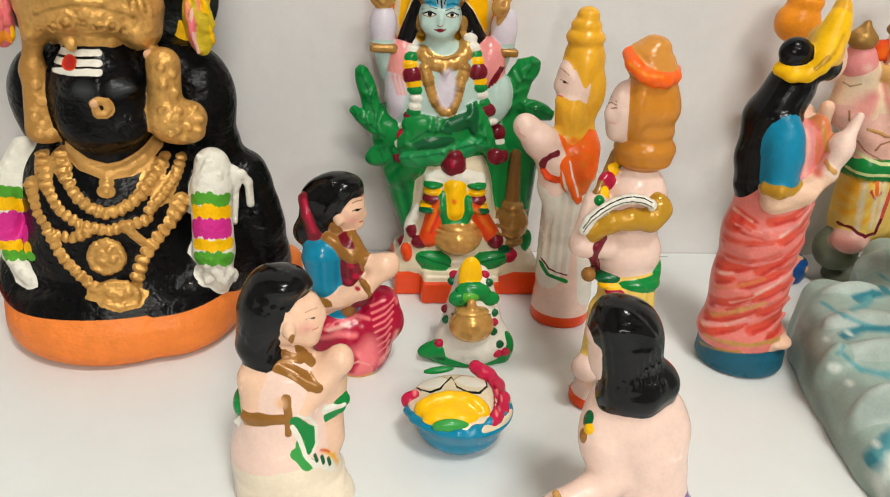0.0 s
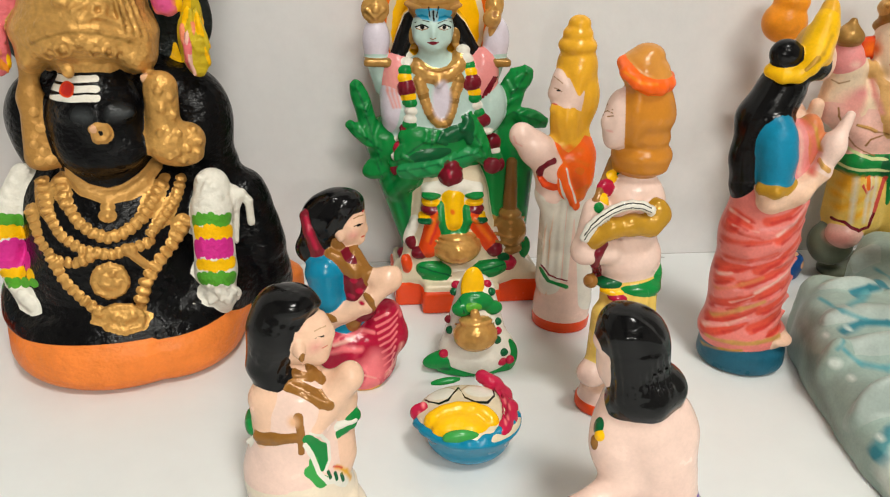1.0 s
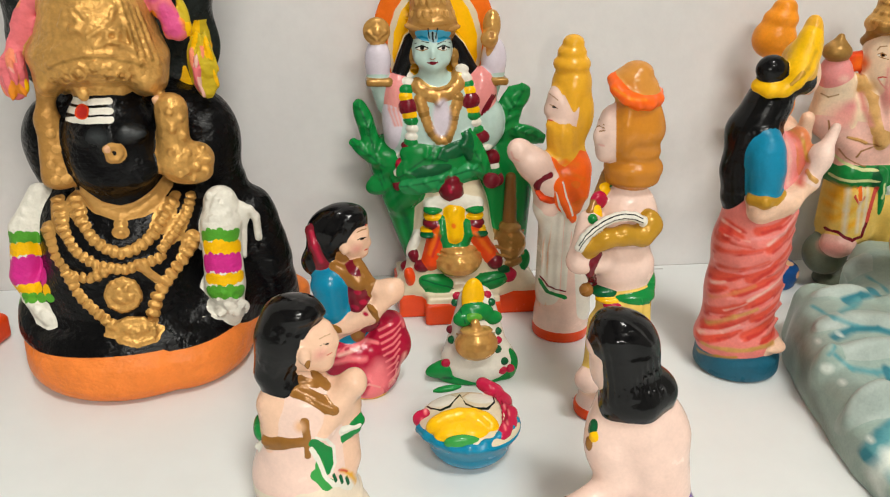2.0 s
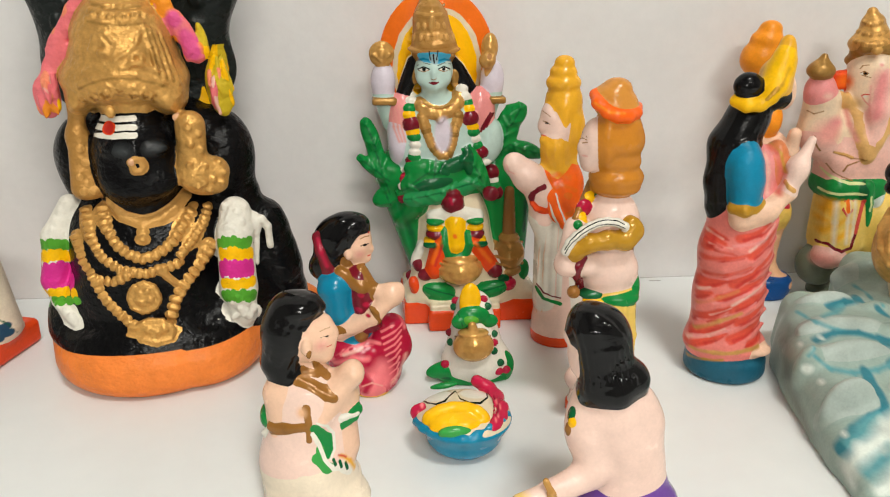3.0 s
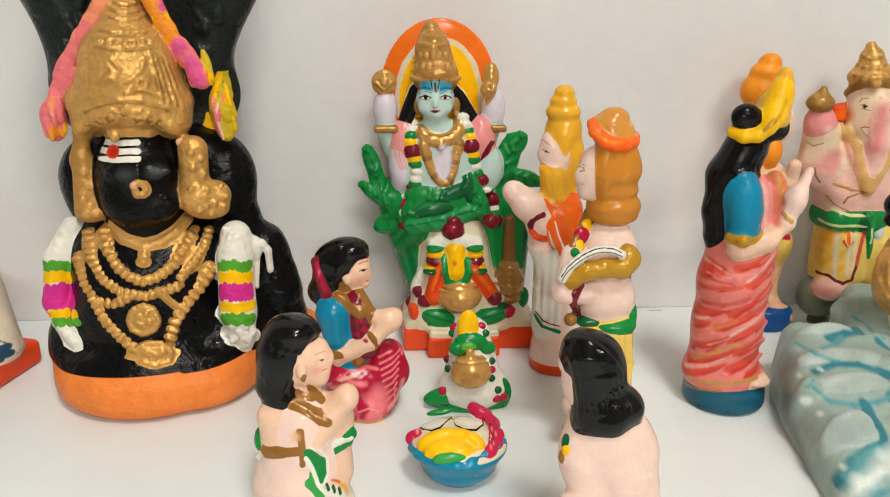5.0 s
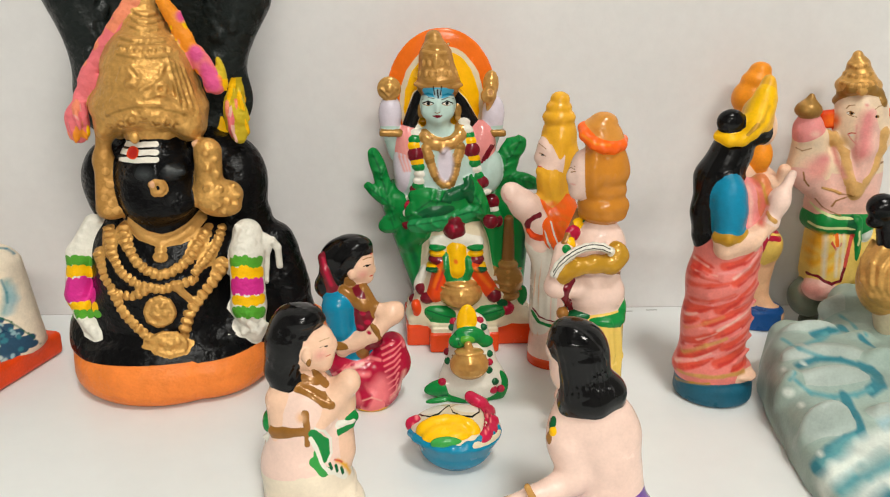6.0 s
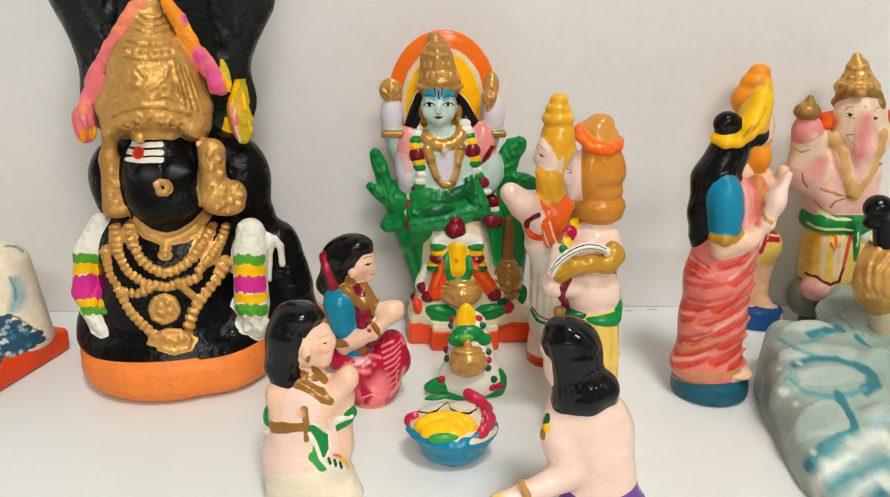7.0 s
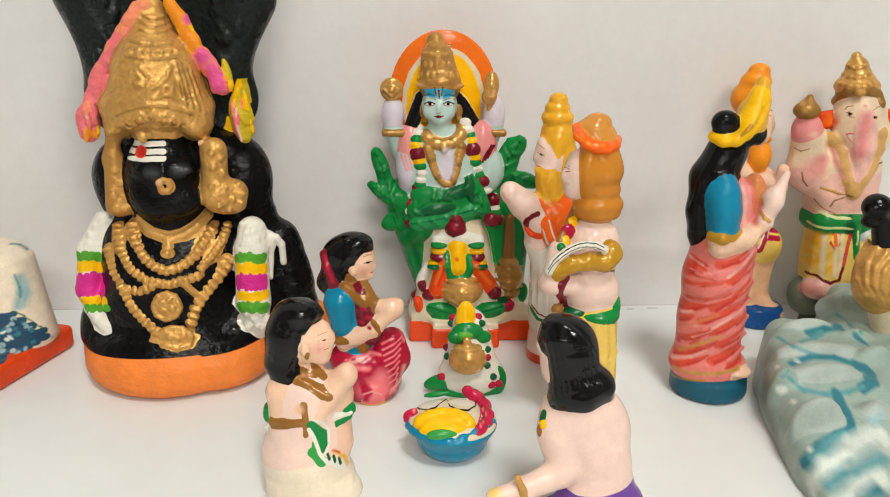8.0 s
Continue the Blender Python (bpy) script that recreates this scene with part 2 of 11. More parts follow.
        me.polygons.foreach_set("loop_start", np.arange(0, 3 * len(tris), 3, dtype=np.int32))
        me.update(calc_edges=True)
        me.polygons.foreach_set("use_smooth", np.ones(len(tris), bool))
        rgba = np.concatenate([paint[:, :3], np.ones((len(paint), 1))], 1).astype(np.float32)
        me.attributes.new("paint", "FLOAT_COLOR", "POINT").data.foreach_set("color", rgba.ravel())
        me.attributes.new("gild", "FLOAT", "POINT").data.foreach_set("value", paint[:, 3].astype(np.float32))
        me.materials.append(material)
        me.validate()
        return me

    def thing(self, name, at, material, label, category, group=""):
        ob = new(name, self.mesh(name, material))
        ob.location = Vector(at) / 1000
        return tagged(ob, label, category, group)

    def part(self, name, parent, material, label=""):
        ob = new(name, self.mesh(name, material))
        ob.parent = parent
        return tagged(ob, label)


def part(name, bm, material, parent=None, label=""):
    me = bpy.data.meshes.new(name)
    bm.to_mesh(me)
    bm.free()
    me.materials.append(material)
    ob = new(name, me)
    ob.parent = parent
    return tagged(ob, label)


def slab(x0, y0, z0, x1, y1, z1, bevel=0.0):
    bm = bmesh.new()
    bmesh.ops.create_cube(bm, size=1.0)
    for v in bm.verts:
        v.co = Vector((x0 + (v.co.x + 0.5) * (x1 - x0), y0 + (v.co.y + 0.5) * (y1 - y0), z0 + (v.co.z + 0.5) * (z1 - z0)))
    if bevel:
        bmesh.ops.bevel(bm, geom=bm.edges[:], offset=bevel, segments=3, affect="EDGES", profile=0.5)
    return bm


# ---- paints: red, green, blue and gilding ----
BLACK = (0.003, 0.003, 0.0035, 0)
GOLD = (0.65, 0.355, 0.10, 0.42)
DARKGOLD = (0.36, 0.19, 0.045, 0.3)
BROWN = (0.30, 0.13, 0.025, 0.1)
ORANGE = (0.84, 0.16, 0.01, 0)
VERMILION = (0.76, 0.065, 0.008, 0)
YELLOW = (0.93, 0.51, 0.002, 0)
GREEN = (0.004, 0.215, 0.04, 0)
DARKGREEN = (0.003, 0.10, 0.03, 0)
LEAFGREEN = (0.09, 0.36, 0.03, 0)
MAROON = (0.17, 0.008, 0.018, 0)
CRIMSON = (0.42, 0.008, 0.04, 0)
MAGENTA = (0.66, 0.03, 0.27, 0)
WHITE = (0.78, 0.75, 0.66, 0)
CREAM = (0.72, 0.62, 0.44, 0)
SKIN = (0.83, 0.54, 0.38, 0)
PALESKIN = (0.83, 0.60, 0.51, 0)
PINKSKIN = (0.84, 0.50, 0.42, 0)
BLUSH = (0.78, 0.33, 0.28, 0)
BLUE = (0.003, 0.215, 0.37, 0)
DEEPBLUE = (0.008, 0.07, 0.25, 0)
TEAL = (0.012, 0.10, 0.16, 0)
SKYBLUE = (0.06, 0.40, 0.62, 0)
ICE = (0.46, 0.61, 0.56, 0)
PINK = (0.78, 0.28, 0.27, 0)
ROSE = (0.72, 0.16, 0.12, 0)
RED = (0.60, 0.03, 0.02, 0)
PURPLE = (0.16, 0.065, 0.33, 0)
STONE = (0.32, 0.415, 0.365, 0)
SEA = (0.03, 0.19, 0.24, 0)
OCHRE = (0.62, 0.33, 0.02, 0)
TAN = (0.56, 0.21, 0.02, 0)
LILAC = (0.66, 0.60, 0.68, 0)
STRAPG = (0.70, 0.40, 0.14, 0.1)
CREAMW = (0.80, 0.69, 0.54, 0)
LEAFG2 = (0.04, 0.32, 0.06, 0)
GREENL = (0.015, 0.27, 0.075, 0)
CRIMSONB = (0.52, 0.012, 0.06, 0)
TEALL = (0.10, 0.32, 0.35, 0)
TANGOLDD = (0.46, 0.235, 0.06, 0.25)
BROWNB = (0.20, 0.09, 0.02, 0.1)
CREAMSKIN = (0.84, 0.64, 0.45, 0)
ORANGEV = (0.93, 0.13, 0.008, 0)
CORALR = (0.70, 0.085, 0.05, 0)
LEAFPALE = (0.62, 0.68, 0.32, 0)
OCHREY = (0.82, 0.41, 0.025, 0)
OCHREB = (0.50, 0.26, 0.02, 0.1)
STRAW = (0.80, 0.55, 0.12, 0)
TANB = (0.62, 0.26, 0.045, 0)
ORANGEH = (0.90, 0.30, 0.015, 0)
ORANGEB = (0.86, 0.235, 0.045, 0)
ORANGEF = (0.85, 0.28, 0.02, 0)
ORANGEP = (0.82, 0.26, 0.14, 0)
SKINB = (0.80, 0.46, 0.26, 0)
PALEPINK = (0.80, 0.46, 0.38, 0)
OLIVE = (0.14, 0.16, 0.11, 0)
STONESHADE = (0.20, 0.25, 0.21, 0)
OLIVEY = (0.58, 0.42, 0.02, 0)
SOOT = (0.014, 0.018, 0.017, 0)
SOOTL = (0.045, 0.05, 0.052, 0)
BLACKG = (0.02, 0.022, 0.02, 0)
TANGOLD = (0.60, 0.32, 0.09, 0.2)
PINKF = (0.80, 0.18, 0.20, 0)
MAGENTAF = (0.70, 0.09, 0.26, 0)
SUNSET = (0.70, 0.22, 0.08, 0)
RED2 = (0.62, 0.07, 0.05, 0)
STONEL = (0.40, 0.47, 0.43, 0)
CORAL = (0.74, 0.13, 0.075, 0)
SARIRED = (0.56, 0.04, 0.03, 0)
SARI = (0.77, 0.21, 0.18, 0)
FOAM = (0.66, 0.72, 0.66, 0)
NAVY = (0.02, 0.07, 0.13, 0)
PALEBLUE = (0.30, 0.46, 0.50, 0)
PURPLEL = (0.20, 0.09, 0.42, 0)

# ---- the shelf and the room ----
wall_back = tagged(part("wall_back", slab(-1.8, 0.016, 0.0, 1.8, 0.136, 2.4), WALL), "off-white painted wall behind the shelf", "wall", kind="structure")
shelf = part("shelf", slab(-1.1, -0.62, -0.03, 1.1, 0.0155, 0.0, 0.0), SHELF)
tagged(shelf, "white laminate display shelf against the wall", "shelf")
# Unseen floor, walls and ceiling close the room, dull to limit bounced light.
floor = tagged(part("floor", slab(-1.8, -2.8, -0.92, 1.8, 0.136, -0.8), TILES), "assumed dull stone floor, out of view", "floor", kind="structure")
for side, box in (("wall_left", (-1.92, -2.8, -0.8, -1.8, 0.136, 2.4)), ("wall_right", (1.8, -2.8, -0.8, 1.92, 0.136, 2.4)), ("wall_front", (-1.92, -2.92, -0.8, 1.92, -2.8, 2.4)), ("wall_below", (-1.8, 0.016, -0.8, 1.8, 0.136, 0.0))):
    tagged(part(side, slab(*box), ROOM), "assumed plain room wall, out of view", "wall", kind="structure")
tagged(part("ceiling", slab(-1.92, -2.92, 2.4, 1.92, 0.136, 2.5), ROOM), "assumed plain dull ceiling, out of view", "ceiling", kind="structure")


# ---- assumed lamps of the room, out of view ----
def assumed_tube_light():
    lamp = tagged(new("assumed_tube_light"), "assumed wall tube light out of view, with a lit tube", "lamp")
    lamp.location = (0.25, -2.8, 1.75)
    part("housing", slab(-0.62, 0.0, -0.035, 0.62, 0.04, 0.035, 0.008), ROOM, lamp)
    bm = bmesh.new()
    bmesh.ops.create_cone(bm, cap_ends=True, segments=20, radius1=0.013, radius2=0.013, depth=1.18, matrix=pose(0, 0.062, 0, 0, 90, 0))
    part("tube", bm, TUBE, lamp, "lit glass tube")


def assumed_ceiling_light():
    lamp = tagged(new("assumed_ceiling_light"), "assumed flat square ceiling light out of view, switched on", "lamp")
    lamp.location = (0.32, -1.3, 2.4)
    part("frame", slab(-0.29, -0.29, -0.04, 0.29, 0.29, 0.0, 0.008), ROOM, lamp)
    part("diffuser", slab(-0.26, -0.26, -0.046, 0.26, 0.26, -0.0401), TUBE, lamp, "lit white diffuser")


assumed_tube_light()
assumed_ceiling_light()

# Grey scuffs on the shelf near the wall.
SCUFF = plain("grey_scuff", (0.42, 0.42, 0.41), 0.6)
for x, y, w in ((0.143, 0.0105, 0.0035), (0.128, 0.009, 0.002), (0.0545, -0.118, 0.0008)):
    scuff = part("scuff", slab(x - w, y - 0.0004, -0.001, x + w, y + 0.0004, 0.0002), SCUFF, shelf)


# ---- the figurines ----

def black_bust():
    f = Clay(0.85)
    f.drum(0.9, -2.3, 0, 46, 47.3, 22.5, ORANGEB, 0.98, 9.6)
    f.drum(22.5, -3.9, 0, 31, 39.4, 22.5, ORANGEB, 0.98, 8.5)
    f.drum(36.6, 26.8, 0, 42.3, 19.7, 22.5, ORANGEB, 0.98, 5.6)
    f.drum(21.4, -2.3, 19.2, 28.7, 37.2, 7.3, BLACK, 0.93, 2.8, melt=3)
    f.drum(0, -1.1, 19.2, 45.6, 43.4, 7.3, BLACK, 0.93, 2.8, melt=3)
    f.drum(33.8, 26.8, 19.7, 36.6, 16.3, 8.5, BLACK, 0.95, 3.4, melt=3)
    f.rod((2, 0, 16.4), (1.9, 0, 49.9), 37.3, 34.6, BLACK, melt=10)
    f.ball(-25.9, -5.6, 27.1, 19.3, 17.6, 17.6, BLACK, melt=8)
    f.ball(33.3, -5.6, 26.6, 20.7, 17.8, 17.8, BLACK, melt=8)
    f.rod((-14.2, -2.8, 67.7), (25.3, -2.8, 67.6), 16.6, 16.7, BLACK, melt=10)
    f.ball(0.7, -11.3, 35.5, 30.6, 17.9, 21.9, BLACK, melt=8)
    f.rod((42.7, 11.3, 77.1), (52.7, 11.3, 19.3), 10.7, 14.9, BLACK, melt=10)
    f.ball(61.6, 12.7, 38.5, 8.6, 11.1, 21.5, BLACK, melt=6)
    f.ball(63.3, 14.1, 23, 8.7, 9.3, 12.5, BLACK, melt=6)
    f.ball(6.7, 8.5, 98.9, 43.3, 17.3, 25.4, BLACK, melt=8)
    f.ball(-25.6, 5.6, 96.5, 8.6, 11.4, 18.8, BLACK, melt=6)
    f.ball(39.9, 6.8, 97, 11, 12.7, 20.8, BLACK, melt=8)
    f.ball(2.6, 19.7, 136.8, 43.1, 8.6, 28.7, SOOT, melt=9)
    f.rod((-22, 19.7, 142.8), (-34.6, 19.7, 186.5), 10.3, 14.3, SOOT, melt=12)
    f.rod((28.1, 19.7, 146.1), (40.5, 19.7, 184.7), 9.7, 15.1, SOOT, melt=9)
    f.ball(3.2, 22.5, 190.4, 50.5, 9.4, 27.8, SOOT, melt=9)
    f.ball(2.6, 23.7, 208.9, 56.2, 9.3, 24.7, SOOT, melt=9)
    f.ball(33.7, 8.6, 155.8, 1.2, 0.8, 1.9, SOOT, melt=2.5, turn=10.6)
    f.ball(-19.1, 11.8, 179.9, 1.4, 0.8, 1.8, SOOT, melt=2.5, turn=5)
    f.ball(-24.6, 7.3, 164.9, 1.5, 0.8, 1.8, SOOT, melt=2.5, turn=24.1)
    f.ball(-21.4, 9.9, 176.2, 0.8, 0.8, 2.3, SOOT, melt=2.5, turn=-2.7)
    f.ball(39.8, 6.4, 174.1, 1.5, 0.8, 1.7, SOOT, melt=2.5, turn=43.6)
    f.ball(-19.9, 9.9, 169.6, 1, 0.8, 2, SOOT, melt=2.5, turn=27.9)
    f.ball(33.1, 7.3, 167.8, 1.3, 0.8, 1.7, SOOT, melt=2.5, turn=-26.8)
    f.ball(-26.2, 7.4, 157.3, 1.6, 0.8, 2, SOOT, melt=2.5, turn=-33.7)
    f.ball(-20.5, 8.7, 162.2, 1, 0.8, 2.2, SOOT, melt=2.5, turn=7.4)
    f.ball(29, 9.3, 184.2, 1.5, 0.8, 1.6, SOOT, melt=2.5, turn=-34.9)
    f.ball(-24.1, 8.9, 184.8, 1.3, 0.8, 1.1, SOOT, melt=2.5, turn=21.8)
    f.ball(39.5, 6.9, 170.3, 1.6, 0.8, 1.5, SOOT, melt=2.5, turn=-42.3)
    f.ball(-23.8, 7.4, 153.3, 1.1, 0.8, 1.5, SOOT, melt=2.5, turn=19)
    f.ball(30.9, 8.5, 154.3, 1.6, 0.8, 1.6, SOOT, melt=2.5, turn=-4)
    f.ball(-23.1, 6.8, 165.5, 1.6, 0.8, 1.8, SOOT, melt=2.5, turn=-6.9)
    f.ball(30.8, 7.8, 172.5, 1, 0.8, 1.5, SOOT, melt=2.5, turn=-16.1)
    f.ball(42.2, 5.1, 186.8, 1.3, 0.8, 1.9, SOOT, melt=2.5, turn=-44)
    f.ball(33.8, 6.4, 166.7, 1, 0.8, 1.8, SOOT, melt=2.5, turn=8.9)
    f.ball(27.9, 9.8, 178.7, 1.2, 0.8, 1.9, SOOT, melt=2.5, turn=-18)
    f.ball(30.8, 8.2, 158.4, 1, 0.8, 2.2, SOOT, melt=2.5, turn=-39.5)
    f.ball(-19.9, 10, 175.9, 1, 0.8, 2.2, SOOT, melt=2.5, turn=-26.1)
    f.ball(-25.1, 8, 182.9, 1.1, 0.8, 1.5, SOOT, melt=2.5, turn=33.4)
    f.ball(-22.5, 8.4, 183.7, 1.4, 0.8, 1.4, SOOT, melt=2.5, turn=6.8)
    f.ball(-25.6, 7.3, 168.5, 1, 0.8, 2.2, SOOT, melt=2.5, turn=33.8)
    f.ball(-27.3, 6.5, 159.1, 1.1, 0.8, 1.3, SOOT, melt=2.5, turn=-20.8)
    f.ball(30.8, 7.7, 165.7, 1.1, 0.8, 1.9, SOOT, melt=2.5, turn=-46.4)
    f.ball(29.1, 7.8, 154.9, 1.6, 0.8, 2.5, SOOT, melt=2.5, turn=-6.6)
    f.ball(-18.2, 12.2, 185.3, 1.2, 0.8, 2.1, SOOT, melt=2.5, turn=24.8)
    f.ball(-19.8, 8.3, 157.1, 1.5, 0.8, 2.4, SOOT, melt=2.5, turn=-38)
    f.ball(-27, 6.4, 155.9, 1.6, 0.8, 1.9, SOOT, melt=2.5, turn=-48.7)
    f.ball(30.3, 8.1, 179.2, 0.8, 0.8, 1.8, SOOT, melt=2.5, turn=-44.7)
    f.ball(-18.8, 10.4, 177.9, 1.5, 0.8, 1.7, SOOT, melt=2.5, turn=28.2)
    f.ball(-23.8, 8.6, 180.6, 1.4, 0.8, 2.3, SOOT, melt=2.5, turn=30.6)
    f.ball(28.5, 8.4, 185.5, 1, 0.8, 1.4, SOOT, melt=2.5, turn=2.7)
    f.ball(4.2, -11.3, 101.1, 18.7, 17, 25.3, BLACK, melt=6)
    f.ball(8.1, -27, 104.8, 3.2, 3.7, 7.9, BLACK, melt=6)
    f.ball(6.8, -24.8, 91.1, 9.1, 4.3, 3.7, BLACK, melt=6)
    f.ball(-2.5, -22, 94.8, 5.4, 4.3, 5.9, BLACK, melt=6)
    f.ball(16.4, -22, 94.8, 5.4, 4.3, 5.9, BLACK, melt=6)
    f.ball(0.5, -24.2, 109, 5.3, 3.2, 2.4, BLACK, melt=4)
    f.ball(16, -24.2, 109.1, 5.3, 3.2, 2.4, BLACK, melt=4)
    f.dab(3.3, -28.8, 108.7, 3.7, 6.6, 2.1, SOOTL, soft=4)
    f.dab(15.7, -27.3, 109.2, 3.7, 6.7, 2.4, SOOTL, soft=4)
    f.ball(2, -5.6, 135.8, 26.8, 21.6, 13.5, GOLD, melt=6)
    f.rod((2.5, -4.5, 146.9), (2.4, -3.9, 151), 21.5, 19.9, GOLD, melt=6)
    f.rod((2.7, -3.9, 153.7), (1.9, -1.7, 169.1), 17.7, 9.6, GOLD, melt=8)
    f.rod((2.1, -1.7, 171.1), (2.3, -1.1, 180.8), 8, 5.3, GOLD, melt=3)
    f.ball(55, 12, 65.8, 8.3, 11, 8.3, BLACK, melt=5)
    f.ball(57.7, 12, 59.5, 7.5, 11, 7.5, BLACK, melt=5)
    f.ball(59.1, 12, 48.5, 7.2, 11, 7.2, BLACK, melt=5)
    f.ball(62.3, 12, 38.8, 7.9, 11, 7.9, BLACK, melt=5)
    f.ball(63.1, 12, 27.4, 7.6, 11, 7.6, BLACK, melt=5)
    f.strand([(-26.9, 15.5, 119.4), (-18, 7.1, 119.7), (-3.8, -18, 124.1), (4, -20.2, 125.1), (11.3, -17.5, 124.2), (15.2, -1.5, 120.3), (22.6, 1.2, 119.4)], 1.3, GOLD, melt=1.5)
    f.ball(0, -27, 124.9, 2.3, 2, 2.8, GOLD, melt=1)
    # Brown and darker gold lines are painted into the hollows of the raised ornament.
    f.strand([(-13.8, -19.3, 129), (-12.4, -21.8, 130.4), (-10.9, -23.2, 131.1), (-9.9, -23.3, 130.7), (-9.9, -22.3, 129.5), (-11.2, -19.7, 128), (-13.6, -15.9, 126.8), (-14.6, -15.8, 127.3), (-13.8, -19.3, 129)], 0.8, GOLD, melt=0.5)
    f.ball(-11.8, -21, 129.2, 0.8, 1.3, 0.8, GOLD, melt=0.4)
    f.line([(-13, -20.4, 128.8), (-13.1, -18.2, 127.6), (-10.9, -21.6, 128.4)], 0.4, BROWN, soft=0.8)
    f.strand([(-8.2, -24.1, 130.8), (-6.9, -25.5, 132.6), (-5, -26.3, 133.4), (-3.5, -26.4, 132.8), (-3.3, -25.6, 131.1), (-4.6, -23.8, 129.2), (-6.8, -22.1, 128.2), (-8.2, -22.4, 128.9), (-8.2, -24.1, 130.8)], 0.8, GOLD, melt=0.5)
    f.ball(-5.7, -24.9, 130.9, 1.1, 1.3, 1.1, GOLD, melt=0.4)
    f.line([(-7.5, -24.3, 130.4), (-6.9, -22.9, 128.9), (-4.8, -24.8, 129.5)], 0.4, BROWN, soft=0.8)
    f.strand([(-3.3, -27.5, 132.9), (-2.3, -27.2, 135), (0, -27.6, 135.9), (1.9, -27.6, 135), (2.5, -27, 132.8), (1, -25.7, 130.5), (-1.5, -24.6, 129.4), (-2.9, -26.5, 130.6), (-3.3, -27.5, 132.9)], 0.8, GOLD, melt=0.5)
    f.ball(-0.5, -26.8, 132.8, 1.5, 1.3, 1.5, GOLD, melt=0.4)
    f.line([(-2.5, -27.4, 132.3), (-1.7, -25.8, 130.3), (0.6, -26.4, 130.9)], 0.4, BROWN, soft=0.8)
    f.strand([(3.2, -27.5, 134.4), (4, -27.6, 135.9), (5.4, -27.5, 136.5), (6.7, -27.3, 135.9), (7.1, -27, 134.4), (6.3, -26.7, 132.9), (4.8, -26.6, 132.3), (3.6, -27.1, 133), (3.2, -27.5, 134.4)], 0.8, GOLD, melt=0.5)
    f.ball(5.1, -27.2, 134.4, 1, 1.3, 1, GOLD, melt=0.4)
    f.line([(3.9, -27.8, 134.1), (4.6, -27.3, 132.9), (6.1, -27.4, 133.2)], 0.4, BROWN, soft=0.8)
    f.strand([(7.7, -26.2, 132.3), (8.7, -26.7, 134.1), (10.4, -26.4, 134.8), (11.9, -25.8, 134), (12.3, -24.9, 132.1), (11.2, -24, 130.2), (9.3, -23.9, 129.4), (7.9, -25, 130.3), (7.7, -26.2, 132.3)], 0.8, GOLD, melt=0.5)
    f.ball(10, -25.6, 132.2, 1.3, 1.3, 1.3, GOLD, melt=0.4)
    f.line([(8.4, -26.3, 131.8), (9.1, -24.8, 130.1), (10.8, -24.7, 130.5)], 0.4, BROWN, soft=0.8)
    f.strand([(12.7, -25.9, 131.7), (13.2, -25, 133), (14.6, -24.6, 133.6), (15.7, -23.8, 132.9), (16, -22.8, 131.3), (15, -22, 129.7), (13.6, -22.1, 129.1), (12.6, -23.3, 129.9), (12.7, -25.9, 131.7)], 0.8, GOLD, melt=0.5)
    f.ball(14.2, -23.7, 131.4, 1, 1.3, 1, GOLD, melt=0.4)
    f.line([(13.4, -26.2, 131.4), (13.5, -23.3, 129.8), (14.8, -22.8, 130)], 0.4, BROWN, soft=0.8)
    f.strand([(15.7, -23.1, 129.8), (16.6, -23.9, 131.4), (17.6, -22.2, 131.7), (18.7, -20.9, 130.9), (18.7, -19, 129.2), (17.5, -17.2, 127.4), (16.1, -17.3, 126.8), (15.3, -19.5, 127.8), (15.7, -23.1, 129.8)], 0.8, GOLD, melt=0.5)
    f.ball(17, -20.4, 129.4, 1, 1.3, 1, GOLD, melt=0.4)
    f.line([(16.3, -23.5, 129.5), (16.2, -19.3, 127.6), (17.4, -18.3, 127.8)], 0.4, BROWN, soft=0.8)
    f.strand([(18.5, -17.7, 127.4), (19.6, -19.5, 129), (20.4, -17.5, 129.2), (21.1, -15.1, 128.3), (17.2, 4, 123.8), (16.9, 2.3, 122.8), (15.8, 1, 122.4), (17.4, -11.2, 125), (18.5, -17.7, 127.4)], 0.8, GOLD, melt=0.5)
    f.ball(19.3, -13.5, 126.7, 0.9, 1.3, 0.9, GOLD, melt=0.4)
    f.line([(19.2, -18.2, 127.1), (18.3, -10.9, 124.9), (16.8, 1.3, 123.1)], 0.4, BROWN, soft=0.8)
    f.strand([(18.1, 3.1, 123.4), (18.1, 5.9, 124.1), (18.9, 7.5, 124.4), (20, 7.5, 123.9), (20.8, 5.9, 123), (20.7, 3.8, 122.2), (19.8, 2.7, 121.9), (18.6, 2.8, 122.3), (18.1, 3.1, 123.4)], 0.9, GOLD, melt=0.5)
    f.ball(19.3, 5.1, 123.1, 0.8, 1.3, 0.8, GOLD, melt=0.4)
    f.line([(18.8, 2.4, 123.2), (19.6, 2, 122.4), (20.6, 2.7, 122.5)], 0.4, BROWN, soft=0.8)
    f.strand([(-11.9, -24.1, 135.3), (-5, -26.6, 138.2), (2.7, -27.3, 139.9), (12.1, -25.6, 139.3), (20.7, -21.2, 136.2), (25.7, -14.6, 132.7)], 0.9, GOLD, melt=0.8)
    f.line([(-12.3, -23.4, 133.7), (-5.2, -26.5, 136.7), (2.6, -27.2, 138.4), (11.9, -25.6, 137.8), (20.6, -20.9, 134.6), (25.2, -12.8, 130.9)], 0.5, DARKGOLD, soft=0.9)
